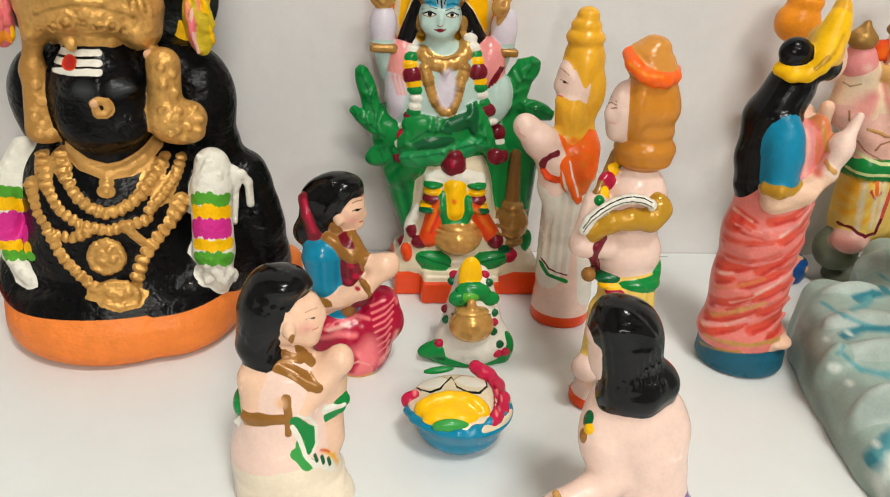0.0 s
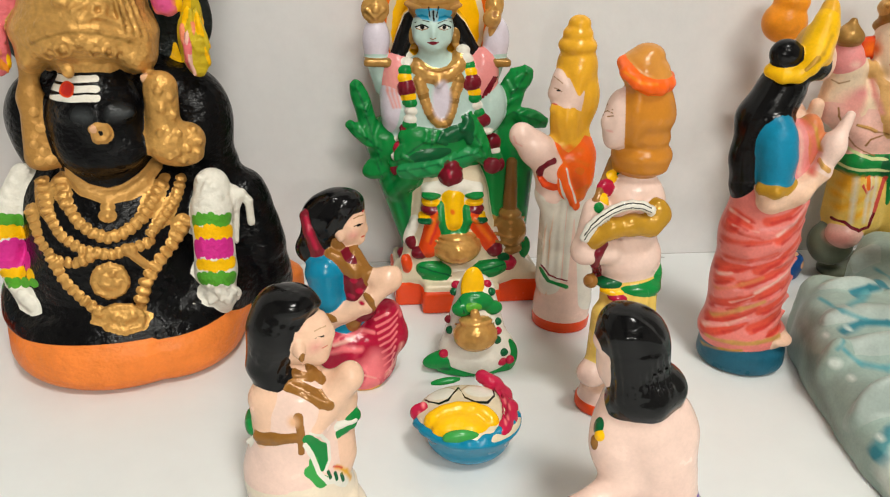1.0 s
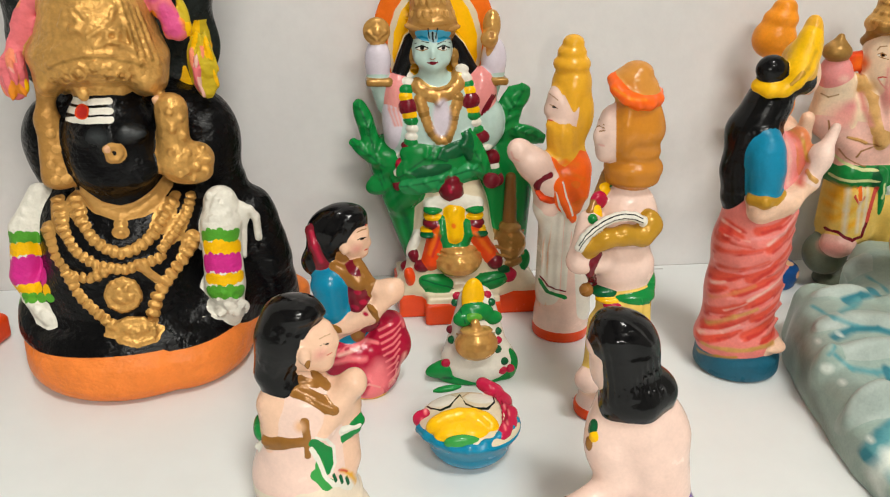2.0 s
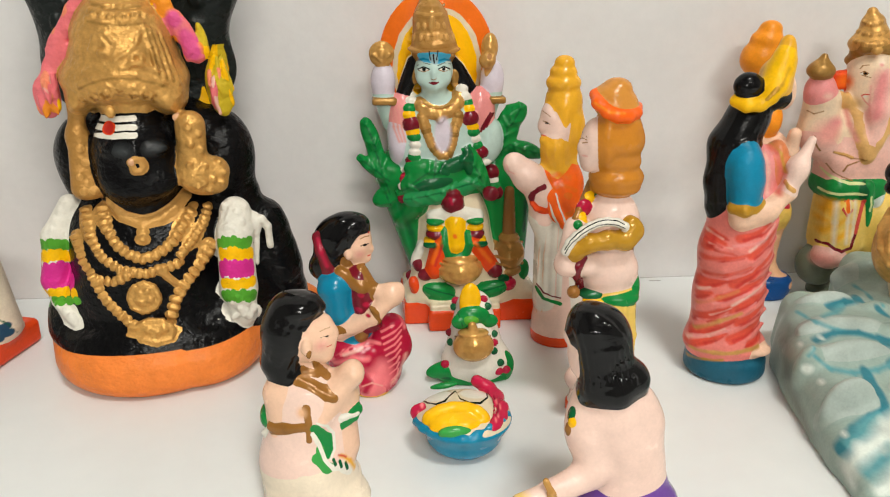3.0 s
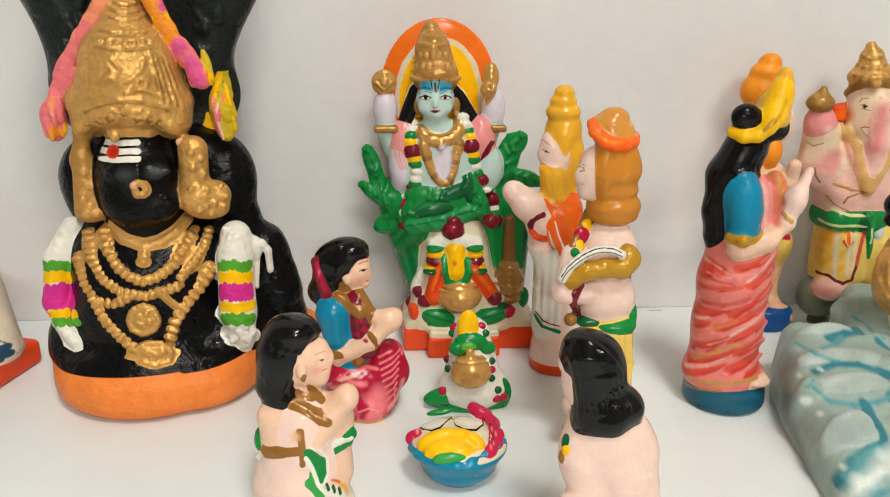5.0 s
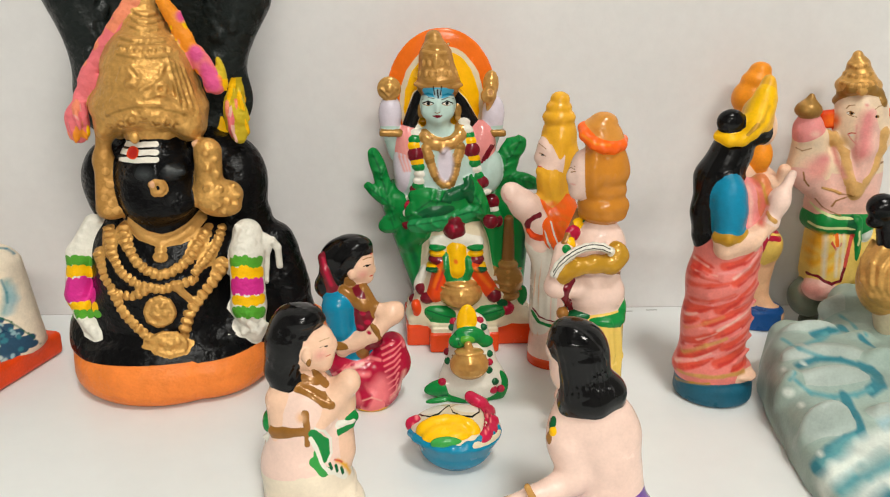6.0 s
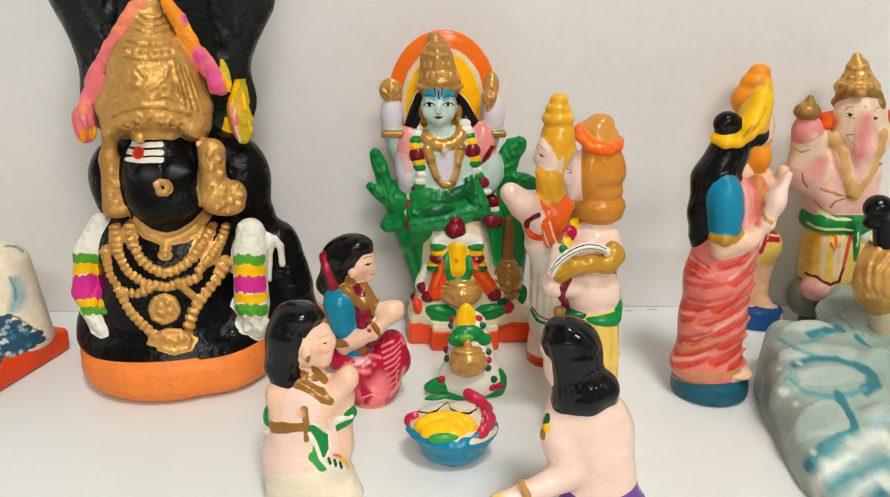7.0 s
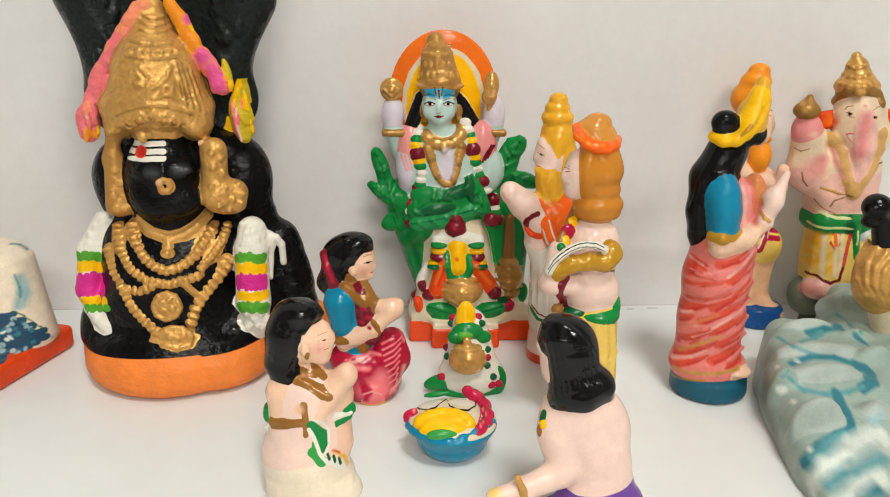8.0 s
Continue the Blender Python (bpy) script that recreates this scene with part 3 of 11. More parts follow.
    f.strand([(-9, -24.8, 140.5), (-3.4, -26.1, 143.2), (4.2, -26.5, 144.6), (12.2, -24.6, 143.7), (19.7, -20.9, 140.3)], 0.8, GOLD, melt=0.8)
    f.strand([(-5.3, -25, 149.6), (-3.2, -24.1, 154.6), (1.2, -24.7, 155.7), (4.3, -25.6, 152.1), (2.3, -26.6, 147.5), (-1.4, -26.2, 147.9)], 0.9, GOLD, melt=0.6)
    f.strand([(-3.9, -25.5, 149.7), (-2.8, -24.9, 152.6), (-0.2, -25.1, 153.2), (1.7, -26, 151.2), (0.7, -27, 148.6), (-1.6, -26.6, 148.8)], 0.9, GOLD, melt=0.6)
    f.strand([(10.3, -25.5, 145.1), (11.2, -24.9, 147.5), (13, -24, 147.9), (14.3, -23.4, 146), (13.6, -24.9, 143.9), (12.1, -25.8, 144.2)], 0.9, GOLD, melt=0.6)
    f.strand([(4.3, -26.7, 145.8), (9.1, -25.5, 148.2), (12.5, -23.2, 151.7), (13.8, -21.3, 155.8)], 0.9, GOLD, melt=0.6)
    f.strand([(5.7, -26.8, 141.9), (11.4, -26.4, 143.9), (15.6, -24, 142.6), (18.4, -22.5, 140.5)], 0.8, GOLD, melt=0.6)
    f.strand([(15.2, -19.1, 158.1), (17.1, -20.4, 150.3), (19.3, -22.3, 140.4), (19.7, -20.4, 131.5)], 0.9, GOLD, melt=0.7)
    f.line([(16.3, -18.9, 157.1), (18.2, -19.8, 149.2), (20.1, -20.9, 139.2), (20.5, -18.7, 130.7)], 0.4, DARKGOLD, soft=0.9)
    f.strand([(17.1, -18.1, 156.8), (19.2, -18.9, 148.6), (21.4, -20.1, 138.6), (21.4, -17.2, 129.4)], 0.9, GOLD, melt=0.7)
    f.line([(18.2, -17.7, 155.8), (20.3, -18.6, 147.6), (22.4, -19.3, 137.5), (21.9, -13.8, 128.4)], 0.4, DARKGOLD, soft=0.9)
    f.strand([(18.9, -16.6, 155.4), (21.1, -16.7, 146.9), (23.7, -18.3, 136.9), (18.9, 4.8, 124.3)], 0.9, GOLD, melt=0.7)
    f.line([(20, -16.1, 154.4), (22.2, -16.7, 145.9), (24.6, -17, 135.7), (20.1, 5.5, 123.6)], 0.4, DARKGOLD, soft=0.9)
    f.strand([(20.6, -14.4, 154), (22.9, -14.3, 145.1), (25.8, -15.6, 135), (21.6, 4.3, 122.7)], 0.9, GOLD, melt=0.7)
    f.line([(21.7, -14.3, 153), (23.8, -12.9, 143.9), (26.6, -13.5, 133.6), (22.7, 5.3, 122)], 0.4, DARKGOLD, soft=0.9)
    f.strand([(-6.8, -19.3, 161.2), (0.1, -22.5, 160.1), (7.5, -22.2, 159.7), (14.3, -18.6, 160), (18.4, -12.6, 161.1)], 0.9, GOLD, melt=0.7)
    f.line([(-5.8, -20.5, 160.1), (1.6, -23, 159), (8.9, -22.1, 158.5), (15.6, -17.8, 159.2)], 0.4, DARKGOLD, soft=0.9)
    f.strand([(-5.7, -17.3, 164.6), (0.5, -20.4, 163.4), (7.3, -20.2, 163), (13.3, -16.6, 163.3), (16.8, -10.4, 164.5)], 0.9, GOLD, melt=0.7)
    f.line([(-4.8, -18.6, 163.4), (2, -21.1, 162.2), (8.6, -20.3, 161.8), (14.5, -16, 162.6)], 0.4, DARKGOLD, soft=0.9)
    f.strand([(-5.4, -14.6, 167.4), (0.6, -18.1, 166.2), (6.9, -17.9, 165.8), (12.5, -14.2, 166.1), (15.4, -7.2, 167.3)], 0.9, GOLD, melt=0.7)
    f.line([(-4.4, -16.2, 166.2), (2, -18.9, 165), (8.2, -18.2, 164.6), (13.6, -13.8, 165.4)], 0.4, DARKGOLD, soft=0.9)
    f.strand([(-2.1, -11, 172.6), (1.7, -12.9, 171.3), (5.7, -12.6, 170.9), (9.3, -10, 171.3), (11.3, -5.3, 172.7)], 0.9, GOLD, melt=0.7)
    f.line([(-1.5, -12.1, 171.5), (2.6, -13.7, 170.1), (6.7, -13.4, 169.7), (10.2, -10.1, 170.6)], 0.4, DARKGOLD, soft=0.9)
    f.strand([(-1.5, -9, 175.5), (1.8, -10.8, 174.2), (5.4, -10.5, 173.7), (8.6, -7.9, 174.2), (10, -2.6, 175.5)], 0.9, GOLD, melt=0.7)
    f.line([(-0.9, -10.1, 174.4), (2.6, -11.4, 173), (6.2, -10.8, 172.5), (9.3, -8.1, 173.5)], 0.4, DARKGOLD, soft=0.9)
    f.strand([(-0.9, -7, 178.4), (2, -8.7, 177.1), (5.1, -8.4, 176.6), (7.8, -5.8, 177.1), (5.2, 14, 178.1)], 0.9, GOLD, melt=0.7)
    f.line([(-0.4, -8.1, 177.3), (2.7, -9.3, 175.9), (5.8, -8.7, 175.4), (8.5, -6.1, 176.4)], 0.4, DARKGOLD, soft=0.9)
    f.ball(-4, -20.2, 162.2, 1.3, 1.3, 1.3, GOLD, melt=0.4)
    f.ball(-0.3, -21.3, 162, 1.3, 1.3, 1.3, GOLD, melt=0.4)
    f.ball(3.2, -21.7, 161.8, 1.3, 1.3, 1.3, GOLD, melt=0.4)
    f.ball(6.5, -21.4, 161.6, 1.3, 1.3, 1.3, GOLD, melt=0.4)
    f.ball(9.7, -20.2, 161.8, 1.3, 1.3, 1.3, GOLD, melt=0.4)
    f.ball(12.7, -18.4, 162, 1.3, 1.3, 1.3, GOLD, melt=0.4)
    f.ball(15.5, -15.7, 162.2, 1.3, 1.3, 1.3, GOLD, melt=0.4)
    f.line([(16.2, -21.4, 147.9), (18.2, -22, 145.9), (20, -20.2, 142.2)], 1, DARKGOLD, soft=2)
    f.line([(-10.5, -10.5, 119.6), (-6.1, -17.2, 120.4), (1.3, -21.5, 120.7), (7.5, -21.2, 121)], 1.2, WHITE)
    f.line([(-10.4, -13.5, 116.4), (-5.3, -20.9, 117.4), (1.7, -23.8, 117.5), (7.8, -23.6, 117.7)], 1.2, WHITE)
    f.line([(-10, -15.5, 113.2), (-5, -23, 114.3), (1.9, -25.6, 114.4), (8.2, -26, 114.8)], 1.2, WHITE)
    f.dab(-2.8, -22.5, 117.5, 3.2, 5.8, 2.9, VERMILION)
    f.dab(-2.8, -22.5, 117.5, 2.5, 4.8, 2.4, RED)
    f.strand([(6.5, -31.1, 104.2), (8.5, -31, 105.8), (10.7, -30.1, 104.8), (11.4, -29.6, 102.2), (9.8, -30.2, 100.5), (7.5, -30.9, 100.6), (7.2, -31.1, 102.3)], 1, TANGOLD)
    f.ball(6.8, -32, 104.9, 1.3, 1, 1.3, SKINB)
    f.rod((-17.7, -11.3, 127.4), (-19.3, -13, 111.9), 3.2, 3.8, TANGOLDD, melt=4)
    f.rod((-19.3, -13, 111.9), (-18.1, -16.3, 91.1), 3.8, 5.4, TANGOLDD, melt=4)
    f.ball(-16.1, -9.6, 127.6, 4.6, 11.8, 5.9, GOLD, melt=4)
    f.ball(21.5, -9.6, 127.9, 6.5, 11.9, 7, GOLD, melt=4)
    f.ball(-16.3, -16.9, 88.4, 6, 4.9, 3.3, TANGOLDD, melt=3)
    f.rod((29.1, -16.9, 116.8), (29.1, -18, 98.1), 6.4, 6, GOLD, melt=3)
    f.rod((30, -18, 95.3), (36.9, -14.6, 95.8), 7.6, 6.9, GOLD, melt=4)
    f.ball(33.8, -16.9, 90.7, 9.3, 6, 4.9, GOLD, melt=2)
    f.ball(24.2, -18.4, 120.6, 1.9, 1.6, 1.6, SKINB)
    f.ball(29.4, -23.5, 117, 1.6, 1.3, 1.6, GOLD, melt=0.6)
    f.ball(33.1, -22, 114.1, 1.6, 1.3, 1.6, GOLD, melt=0.6)
    f.ball(30, -23.7, 110.1, 1.6, 1.3, 1.6, GOLD, melt=0.6)
    f.ball(33.7, -21.9, 107.3, 1.6, 1.3, 1.6, GOLD, melt=0.6)
    f.ball(28.6, -24.8, 101.1, 1.6, 1.3, 1.6, GOLD, melt=0.6)
    f.ball(35, -22.7, 100.6, 1.6, 1.3, 1.6, GOLD, melt=0.6)
    f.ball(40, -18.2, 100.9, 1.6, 1.4, 1.6, GOLD, melt=0.6)
    f.ball(42, -19.1, 96.4, 1.6, 1.4, 1.6, GOLD, melt=0.6)
    f.ball(41, -20.5, 92.3, 1.6, 1.4, 1.6, GOLD, melt=0.6)
    f.ball(37.7, -22.2, 94.4, 1.6, 1.4, 1.6, GOLD, melt=0.6)
    f.ball(34.2, -24.1, 93.2, 1.6, 1.3, 1.6, GOLD, melt=0.6)
    f.ball(35.8, -22.7, 89.5, 1.6, 1.4, 1.6, GOLD, melt=0.6)
    f.ball(31.6, -24.7, 91.7, 1.6, 1.3, 1.6, GOLD, melt=0.6)
    f.ball(-18, -20.6, 95.8, 1.3, 1.1, 1.3, TANGOLD, melt=1.2)
    f.ball(-15.3, -20.3, 93, 1.3, 1.1, 1.3, TANGOLD, melt=1.2)
    f.ball(-12.8, -20.9, 89.5, 1.3, 1.1, 1.3, TANGOLD, melt=1.2)
    f.ball(-16.6, -22.2, 89.9, 1.3, 1.1, 1.3, TANGOLD, melt=1.2)
    f.ball(-17.2, -17.7, 107.5, 1.3, 1.1, 1.3, TANGOLD, melt=1.2)
    f.ball(-16, -18.4, 101.6, 1.3, 1.1, 1.3, TANGOLD, melt=1.2)
    f.strand([(-0.5, -5.1, 182.4), (-6.2, -5.1, 176.2), (-11, -5.1, 170.1)], 2.9, ORANGEP, melt=2)
    f.ball(-2.9, -5.9, 178.8, 0.8, 1, 2.1, ORANGEP, melt=1.8, turn=-2)
    f.ball(-5.6, -6.4, 178.7, 1, 1, 2.1, ORANGEP, melt=1.8, turn=16.1)
    f.ball(-3.4, -6.1, 178.9, 1, 1, 2.1, PINKF, melt=1.8, turn=-4.8)
    f.ball(-2.7, -6, 177.8, 1, 1, 3, PINKF, melt=1.8, turn=17.8)
    f.ball(-4, -6.2, 177.8, 1, 1, 3.1, ORANGEP, melt=1.8, turn=52)
    f.ball(-5.3, -6.1, 180.8, 1.1, 1, 3.3, ORANGEP, melt=1.8, turn=20.6)
    f.ball(-2.5, -6.7, 177.5, 1.2, 1, 2.3, ORANGEP, melt=1.8, turn=36.4)
    f.ball(-4.3, -6.4, 175.5, 1, 1, 2, ORANGEP, melt=1.8, turn=28.8)
    f.ball(-5.8, -6, 177.4, 1.2, 1, 1.9, ORANGEP, melt=1.8, turn=28.9)
    f.ball(-9.8, -6.2, 171.1, 1.2, 1, 1.9, ORANGEP, melt=1.8, turn=35.4)
    f.ball(-7.1, -6.6, 171, 0.8, 1, 3.2, PINKF, melt=1.8, turn=26.7)
    f.ball(-6.5, -6.4, 176.3, 1.1, 1, 3.4, ORANGEP, melt=1.8, turn=44.7)
    f.ball(-8.7, -6.4, 175.7, 1.2, 1, 2.5, ORANGEP, melt=1.8, turn=31)
    f.ball(-10.2, -6.2, 168.9, 0.9, 1, 3.5, PINKF, melt=1.8, turn=53)
    f.ball(-7.3, -6.7, 173.5, 1.1, 1, 2.1, ORANGEP, melt=1.8, turn=48.8)
    f.ball(-8.8, -6.7, 174.5, 1.1, 1, 2.6, PINKF, melt=1.8, turn=46.5)
    f.strand([(-11, -5.1, 170.1), (-15, -5.1, 163.4), (-19, -5.1, 157.2), (-23.2, -5.1, 151.9), (-25.5, -5.1, 145.6)], 2.8, PINKF, melt=2)
    f.ball(-9.6, -6.4, 170.5, 1.3, 1, 3.4, PINKF, melt=1.8, turn=35.3)
    f.ball(-13.4, -6.7, 164.2, 1.3, 1.1, 2.4, PINKF, melt=1.8, turn=23.8)
    f.ball(-13.9, -6.2, 168.1, 1.2, 1, 2.1, ORANGEP, melt=1.8, turn=37.1)
    f.ball(-11.1, -6.5, 167.5, 0.8, 1, 3.7, PINKF, melt=1.8, turn=46.4)
    f.ball(-11.1, -6.3, 166, 0.9, 1.1, 2.3, PINKF, melt=1.8, turn=52.5)
    f.ball(-15.3, -6.1, 165.5, 0.9, 1.1, 3.1, PINKF, melt=1.8, turn=49)
    f.ball(-9.6, -6.3, 169.1, 1.2, 1, 2, PINKF, melt=1.8, turn=10.9)
    f.ball(-16.6, -6.5, 164.2, 1, 1.1, 1.9, PINKF, melt=1.8, turn=21.2)
    f.ball(-18, -6.7, 160.2, 1, 1.1, 2.8, PINKF, melt=1.8, turn=48)
    f.ball(-15.2, -6.4, 163.2, 0.9, 1.1, 2.8, PINKF, melt=1.8, turn=35.7)
    f.ball(-16.4, -6.5, 160.7, 1.3, 1.1, 3.4, PINKF, melt=1.8, turn=40.3)
    f.ball(-17.7, -6, 157.4, 1.1, 1.1, 2.5, PINKF, melt=1.8, turn=35.7)
    f.ball(-18.6, -6.4, 159.5, 0.9, 1.1, 3.5, ORANGEP, melt=1.8, turn=2.4)
    f.ball(-20.1, -6.5, 158.3, 1.1, 1.1, 2.9, PINKF, melt=1.8, turn=22.5)
    f.ball(-17.4, -6.5, 163, 1.2, 1.1, 2.8, ORANGEP, melt=1.8, turn=16.6)
    f.ball(-16.5, -6, 160.6, 1.1, 1.1, 2.3, PINKF, melt=1.8, turn=47.5)
    f.ball(-23.1, -6, 151.2, 1.1, 1.1, 3.7, PINKF, melt=1.8, turn=11.2)
    f.ball(-21.1, -6.5, 155.8, 0.9, 1.1, 2.2, ORANGEP, melt=1.8, turn=35.2)
    f.ball(-17.5, -6.4, 156.5, 1.2, 1.1, 3.3, PINKF, melt=1.8, turn=29.1)
    f.ball(-21, -5.9, 155.2, 1.2, 1.1, 3.5, ORANGEP, melt=1.8, turn=14)
    f.ball(-23.4, -6.4, 152.5, 1.2, 1.1, 3.5, ORANGEP, melt=1.8, turn=-3.2)
    f.ball(-18.5, -6.6, 157.6, 0.9, 1.1, 2.2, ORANGEP, melt=1.8, turn=6.9)
    f.ball(-23.4, -6.7, 152.1, 1.3, 1.1, 2.1, PINKF, melt=1.8, turn=52.5)
    f.ball(-24.4, -6.4, 151.6, 0.8, 1.1, 2.5, PINKF, melt=1.8, turn=25.4)
    f.ball(-26.5, -6.2, 149.4, 1, 1.1, 3.2, PINKF, melt=1.8, turn=46.5)
    f.ball(-21.9, -6.5, 147.6, 1, 1.1, 3.4, PINKF, melt=1.8, turn=46.7)
    f.ball(-22.5, -6, 149.3, 0.8, 1.1, 2, PINKF, melt=1.8, turn=37.4)
    f.ball(-23.6, -6.6, 151.1, 0.9, 1.1, 2.8, PINKF, melt=1.8, turn=22.9)
    f.ball(-24.8, -6.7, 148.4, 1.2, 1.1, 2.5, PINKF, melt=1.8, turn=21.9)
    f.ball(-24.2, -6.6, 148.2, 0.9, 1.1, 2.6, ORANGEP, melt=1.8, turn=27)
    f.ball(-25.8, -6.3, 150.7, 1.1, 1.1, 2.1, PINKF, melt=1.8, turn=21.6)
    f.ball(-21.4, -6.2, 151.2, 0.8, 1.1, 3.2, PINKF, melt=1.8, turn=19.2)
    f.strand([(-25.5, -5.1, 145.6), (-28.4, -5.1, 138.6), (-31.4, -5.1, 131.1)], 3, PINKF, melt=2)
    f.ball(-29.3, -6.1, 141.2, 0.9, 1.1, 2.8, PINKF, melt=1.8, turn=15)
    f.ball(-22.9, -6.6, 144.6, 1, 1.1, 3.7, PINKF, melt=1.8, turn=42.4)
    f.ball(-28.1, -5.9, 138.8, 1, 1.1, 3.7, PINKF, melt=1.8, turn=0.6)
    f.ball(-24.5, -5.9, 140.6, 0.8, 1.1, 2, PINKF, melt=1.8, turn=25.2)
    f.ball(-28.3, -6.2, 142.3, 1.3, 1.1, 3.3, PINKF, melt=1.8, turn=43.2)
    f.ball(-25, -6.2, 141.1, 1.1, 1.1, 3.6, PINKF, melt=1.8, turn=51.8)
    f.ball(-26.1, -6.4, 144.4, 1.1, 1.1, 3.3, PINKF, melt=1.8, turn=5.5)
    f.ball(-26, -6.4, 139.4, 1.3, 1.1, 2.6, PINKF, melt=1.8, turn=21.3)
    f.ball(-27.9, -6.6, 136.1, 1.1, 1.1, 3.3, BLUSH, melt=1.8, turn=36.8)
    f.ball(-33.2, -6.6, 132.9, 1.2, 1.1, 2.1, BLUSH, melt=1.8, turn=35.6)
    f.ball(-29.9, -6.5, 136.8, 1.3, 1.1, 3.5, PINKF, melt=1.8, turn=23)
    f.ball(-30, -5.9, 130.4, 0.9, 1.1, 3.4, PINKF, melt=1.8, turn=15.3)
    f.ball(-29.4, -6.1, 135.2, 1.2, 1.1, 3.7, BLUSH, melt=1.8, turn=3.6)
    f.ball(-33.1, -6.1, 132.2, 1.3, 1.1, 2.9, BLUSH, melt=1.8, turn=41.9)
    f.ball(-28.1, -6.1, 134.1, 0.9, 1.1, 2, PINKF, melt=1.8, turn=30.9)
    f.ball(-33.1, -6.1, 130.6, 0.9, 1.1, 2.6, BLUSH, melt=1.8, turn=31.9)
    f.strand([(11.6, -6.2, 183.1), (15.2, -6.2, 177.6), (17.8, -6.2, 172.1), (21, -6.2, 166), (24.2, -6.2, 159.9)], 2.9, ORANGEF, melt=2)
    f.ball(15.6, -7.3, 178.3, 1.1, 1, 2.6, ORANGEF, melt=1.8, turn=-27.5)
    f.ball(14.9, -7.1, 178.4, 0.8, 1, 2.4, ORANGEF, melt=1.8, turn=-24.5)
    f.ball(13.9, -7.6, 180.6, 1, 1, 3.2, ORANGEF, melt=1.8, turn=-8.6)
    f.ball(11.6, -7.3, 180.2, 1, 1, 2, YELLOW, melt=1.8, turn=-25.6)
    f.ball(13.1, -7.8, 180, 1.2, 1, 2.7, ORANGEP, melt=1.8, turn=-22.9)
    f.ball(13.4, -7.8, 182.4, 1.3, 1, 2.7, ORANGEF, melt=1.8, turn=-27.5)
    f.ball(13.6, -7.7, 179.4, 0.9, 1, 2.8, ORANGEP, melt=1.8, turn=-42.6)
    f.ball(13.3, -7.3, 179.3, 1.2, 1, 3.2, ORANGEF, melt=1.8, turn=-36.4)
    f.ball(19, -7.2, 175.5, 1, 1, 3.3, ORANGEF, melt=1.8, turn=13.6)
    f.ball(20.2, -7.2, 172.8, 1, 1, 2.7, YELLOW, melt=1.8, turn=-23.4)
    f.ball(16.6, -7.8, 173.1, 1.2, 1, 2.4, YELLOW, melt=1.8, turn=10.8)
    f.ball(14, -7.2, 174.3, 0.8, 1, 3.6, ORANGEF, melt=1.8, turn=-32.8)
    f.ball(17.3, -7.7, 171.8, 1.3, 1, 1.9, YELLOW, melt=1.8, turn=-30.7)
    f.ball(18.5, -7.6, 175, 1.2, 1, 2.7, ORANGEF, melt=1.8, turn=-30.2)
    f.ball(17.1, -7.1, 174.1, 1, 1, 3, YELLOW, melt=1.8, turn=9.8)
    f.ball(16.3, -7.7, 174.5, 1.2, 1, 2.8, ORANGEF, melt=1.8, turn=-11.9)
    f.ball(17.3, -7.6, 172.2, 1.3, 1, 3.5, ORANGEP, melt=1.8, turn=-13.7)
    f.ball(22.5, -7.5, 165.9, 1, 1.1, 3, ORANGEF, melt=1.8, turn=-34)
    f.ball(23.1, -7.4, 167.9, 1, 1.1, 2.7, ORANGEF, melt=1.8, turn=-17.8)
    f.ball(19.2, -7.5, 167, 1, 1.1, 3.4, ORANGEP, melt=1.8, turn=10.9)
    f.ball(17.3, -7.5, 168.2, 1, 1.1, 2.4, ORANGEF, melt=1.8, turn=-38.9)
    f.ball(19.6, -7.8, 168.1, 1.3, 1.1, 3, YELLOW, melt=1.8, turn=-26.3)
    f.ball(20, -7.4, 168.5, 0.8, 1.1, 2.2, ORANGEF, melt=1.8, turn=11.6)
    f.ball(18.5, -7.2, 171, 0.9, 1.1, 3.6, ORANGEF, melt=1.8, turn=-15.3)
    f.ball(25.6, -7.1, 159.5, 1.1, 1.1, 2.1, ORANGEF, melt=1.8, turn=11.5)
    f.ball(25.6, -7.9, 160.4, 1, 1.1, 2.4, ORANGEF, melt=1.8, turn=-34.5)
    f.ball(21, -7.6, 164.4, 1.2, 1.1, 2.7, ORANGEP, melt=1.8, turn=-6.2)
    f.ball(19, -7.2, 164.3, 0.9, 1.1, 3.4, YELLOW, melt=1.8, turn=-42.1)
    f.ball(24.5, -7.1, 160.6, 1, 1.1, 3.7, ORANGEF, melt=1.8, turn=-38.7)
    f.ball(20.6, -7.8, 165.8, 1.1, 1.1, 3.6, ORANGEF, melt=1.8, turn=11.4)
    f.ball(27.3, -7.3, 161, 1.3, 1.1, 2.8, ORANGEF, melt=1.8, turn=-16.6)
    f.ball(23.7, -7.4, 160.3, 1, 1.1, 2.9, ORANGEF, melt=1.8, turn=-18.5)
    f.strand([(24.2, -6.2, 159.9), (28, -6.2, 154.7), (31.2, -6.2, 148.4), (33.1, -6.2, 144.7)], 3.4, PINKF, melt=2)
    f.ball(28.8, -7.5, 158.5, 1.3, 1.1, 3.4, PINKF, melt=1.8, turn=-27)
    f.ball(30.9, -7.8, 156.4, 0.9, 1.1, 3, PINKF, melt=1.8, turn=-20.4)
    f.ball(25.4, -7.8, 157.5, 1.2, 1.1, 3.7, ORANGEF, melt=1.8, turn=-22.5)
    f.ball(25.6, -7.5, 156.5, 1, 1.1, 3, PINKF, melt=1.8, turn=-25.6)
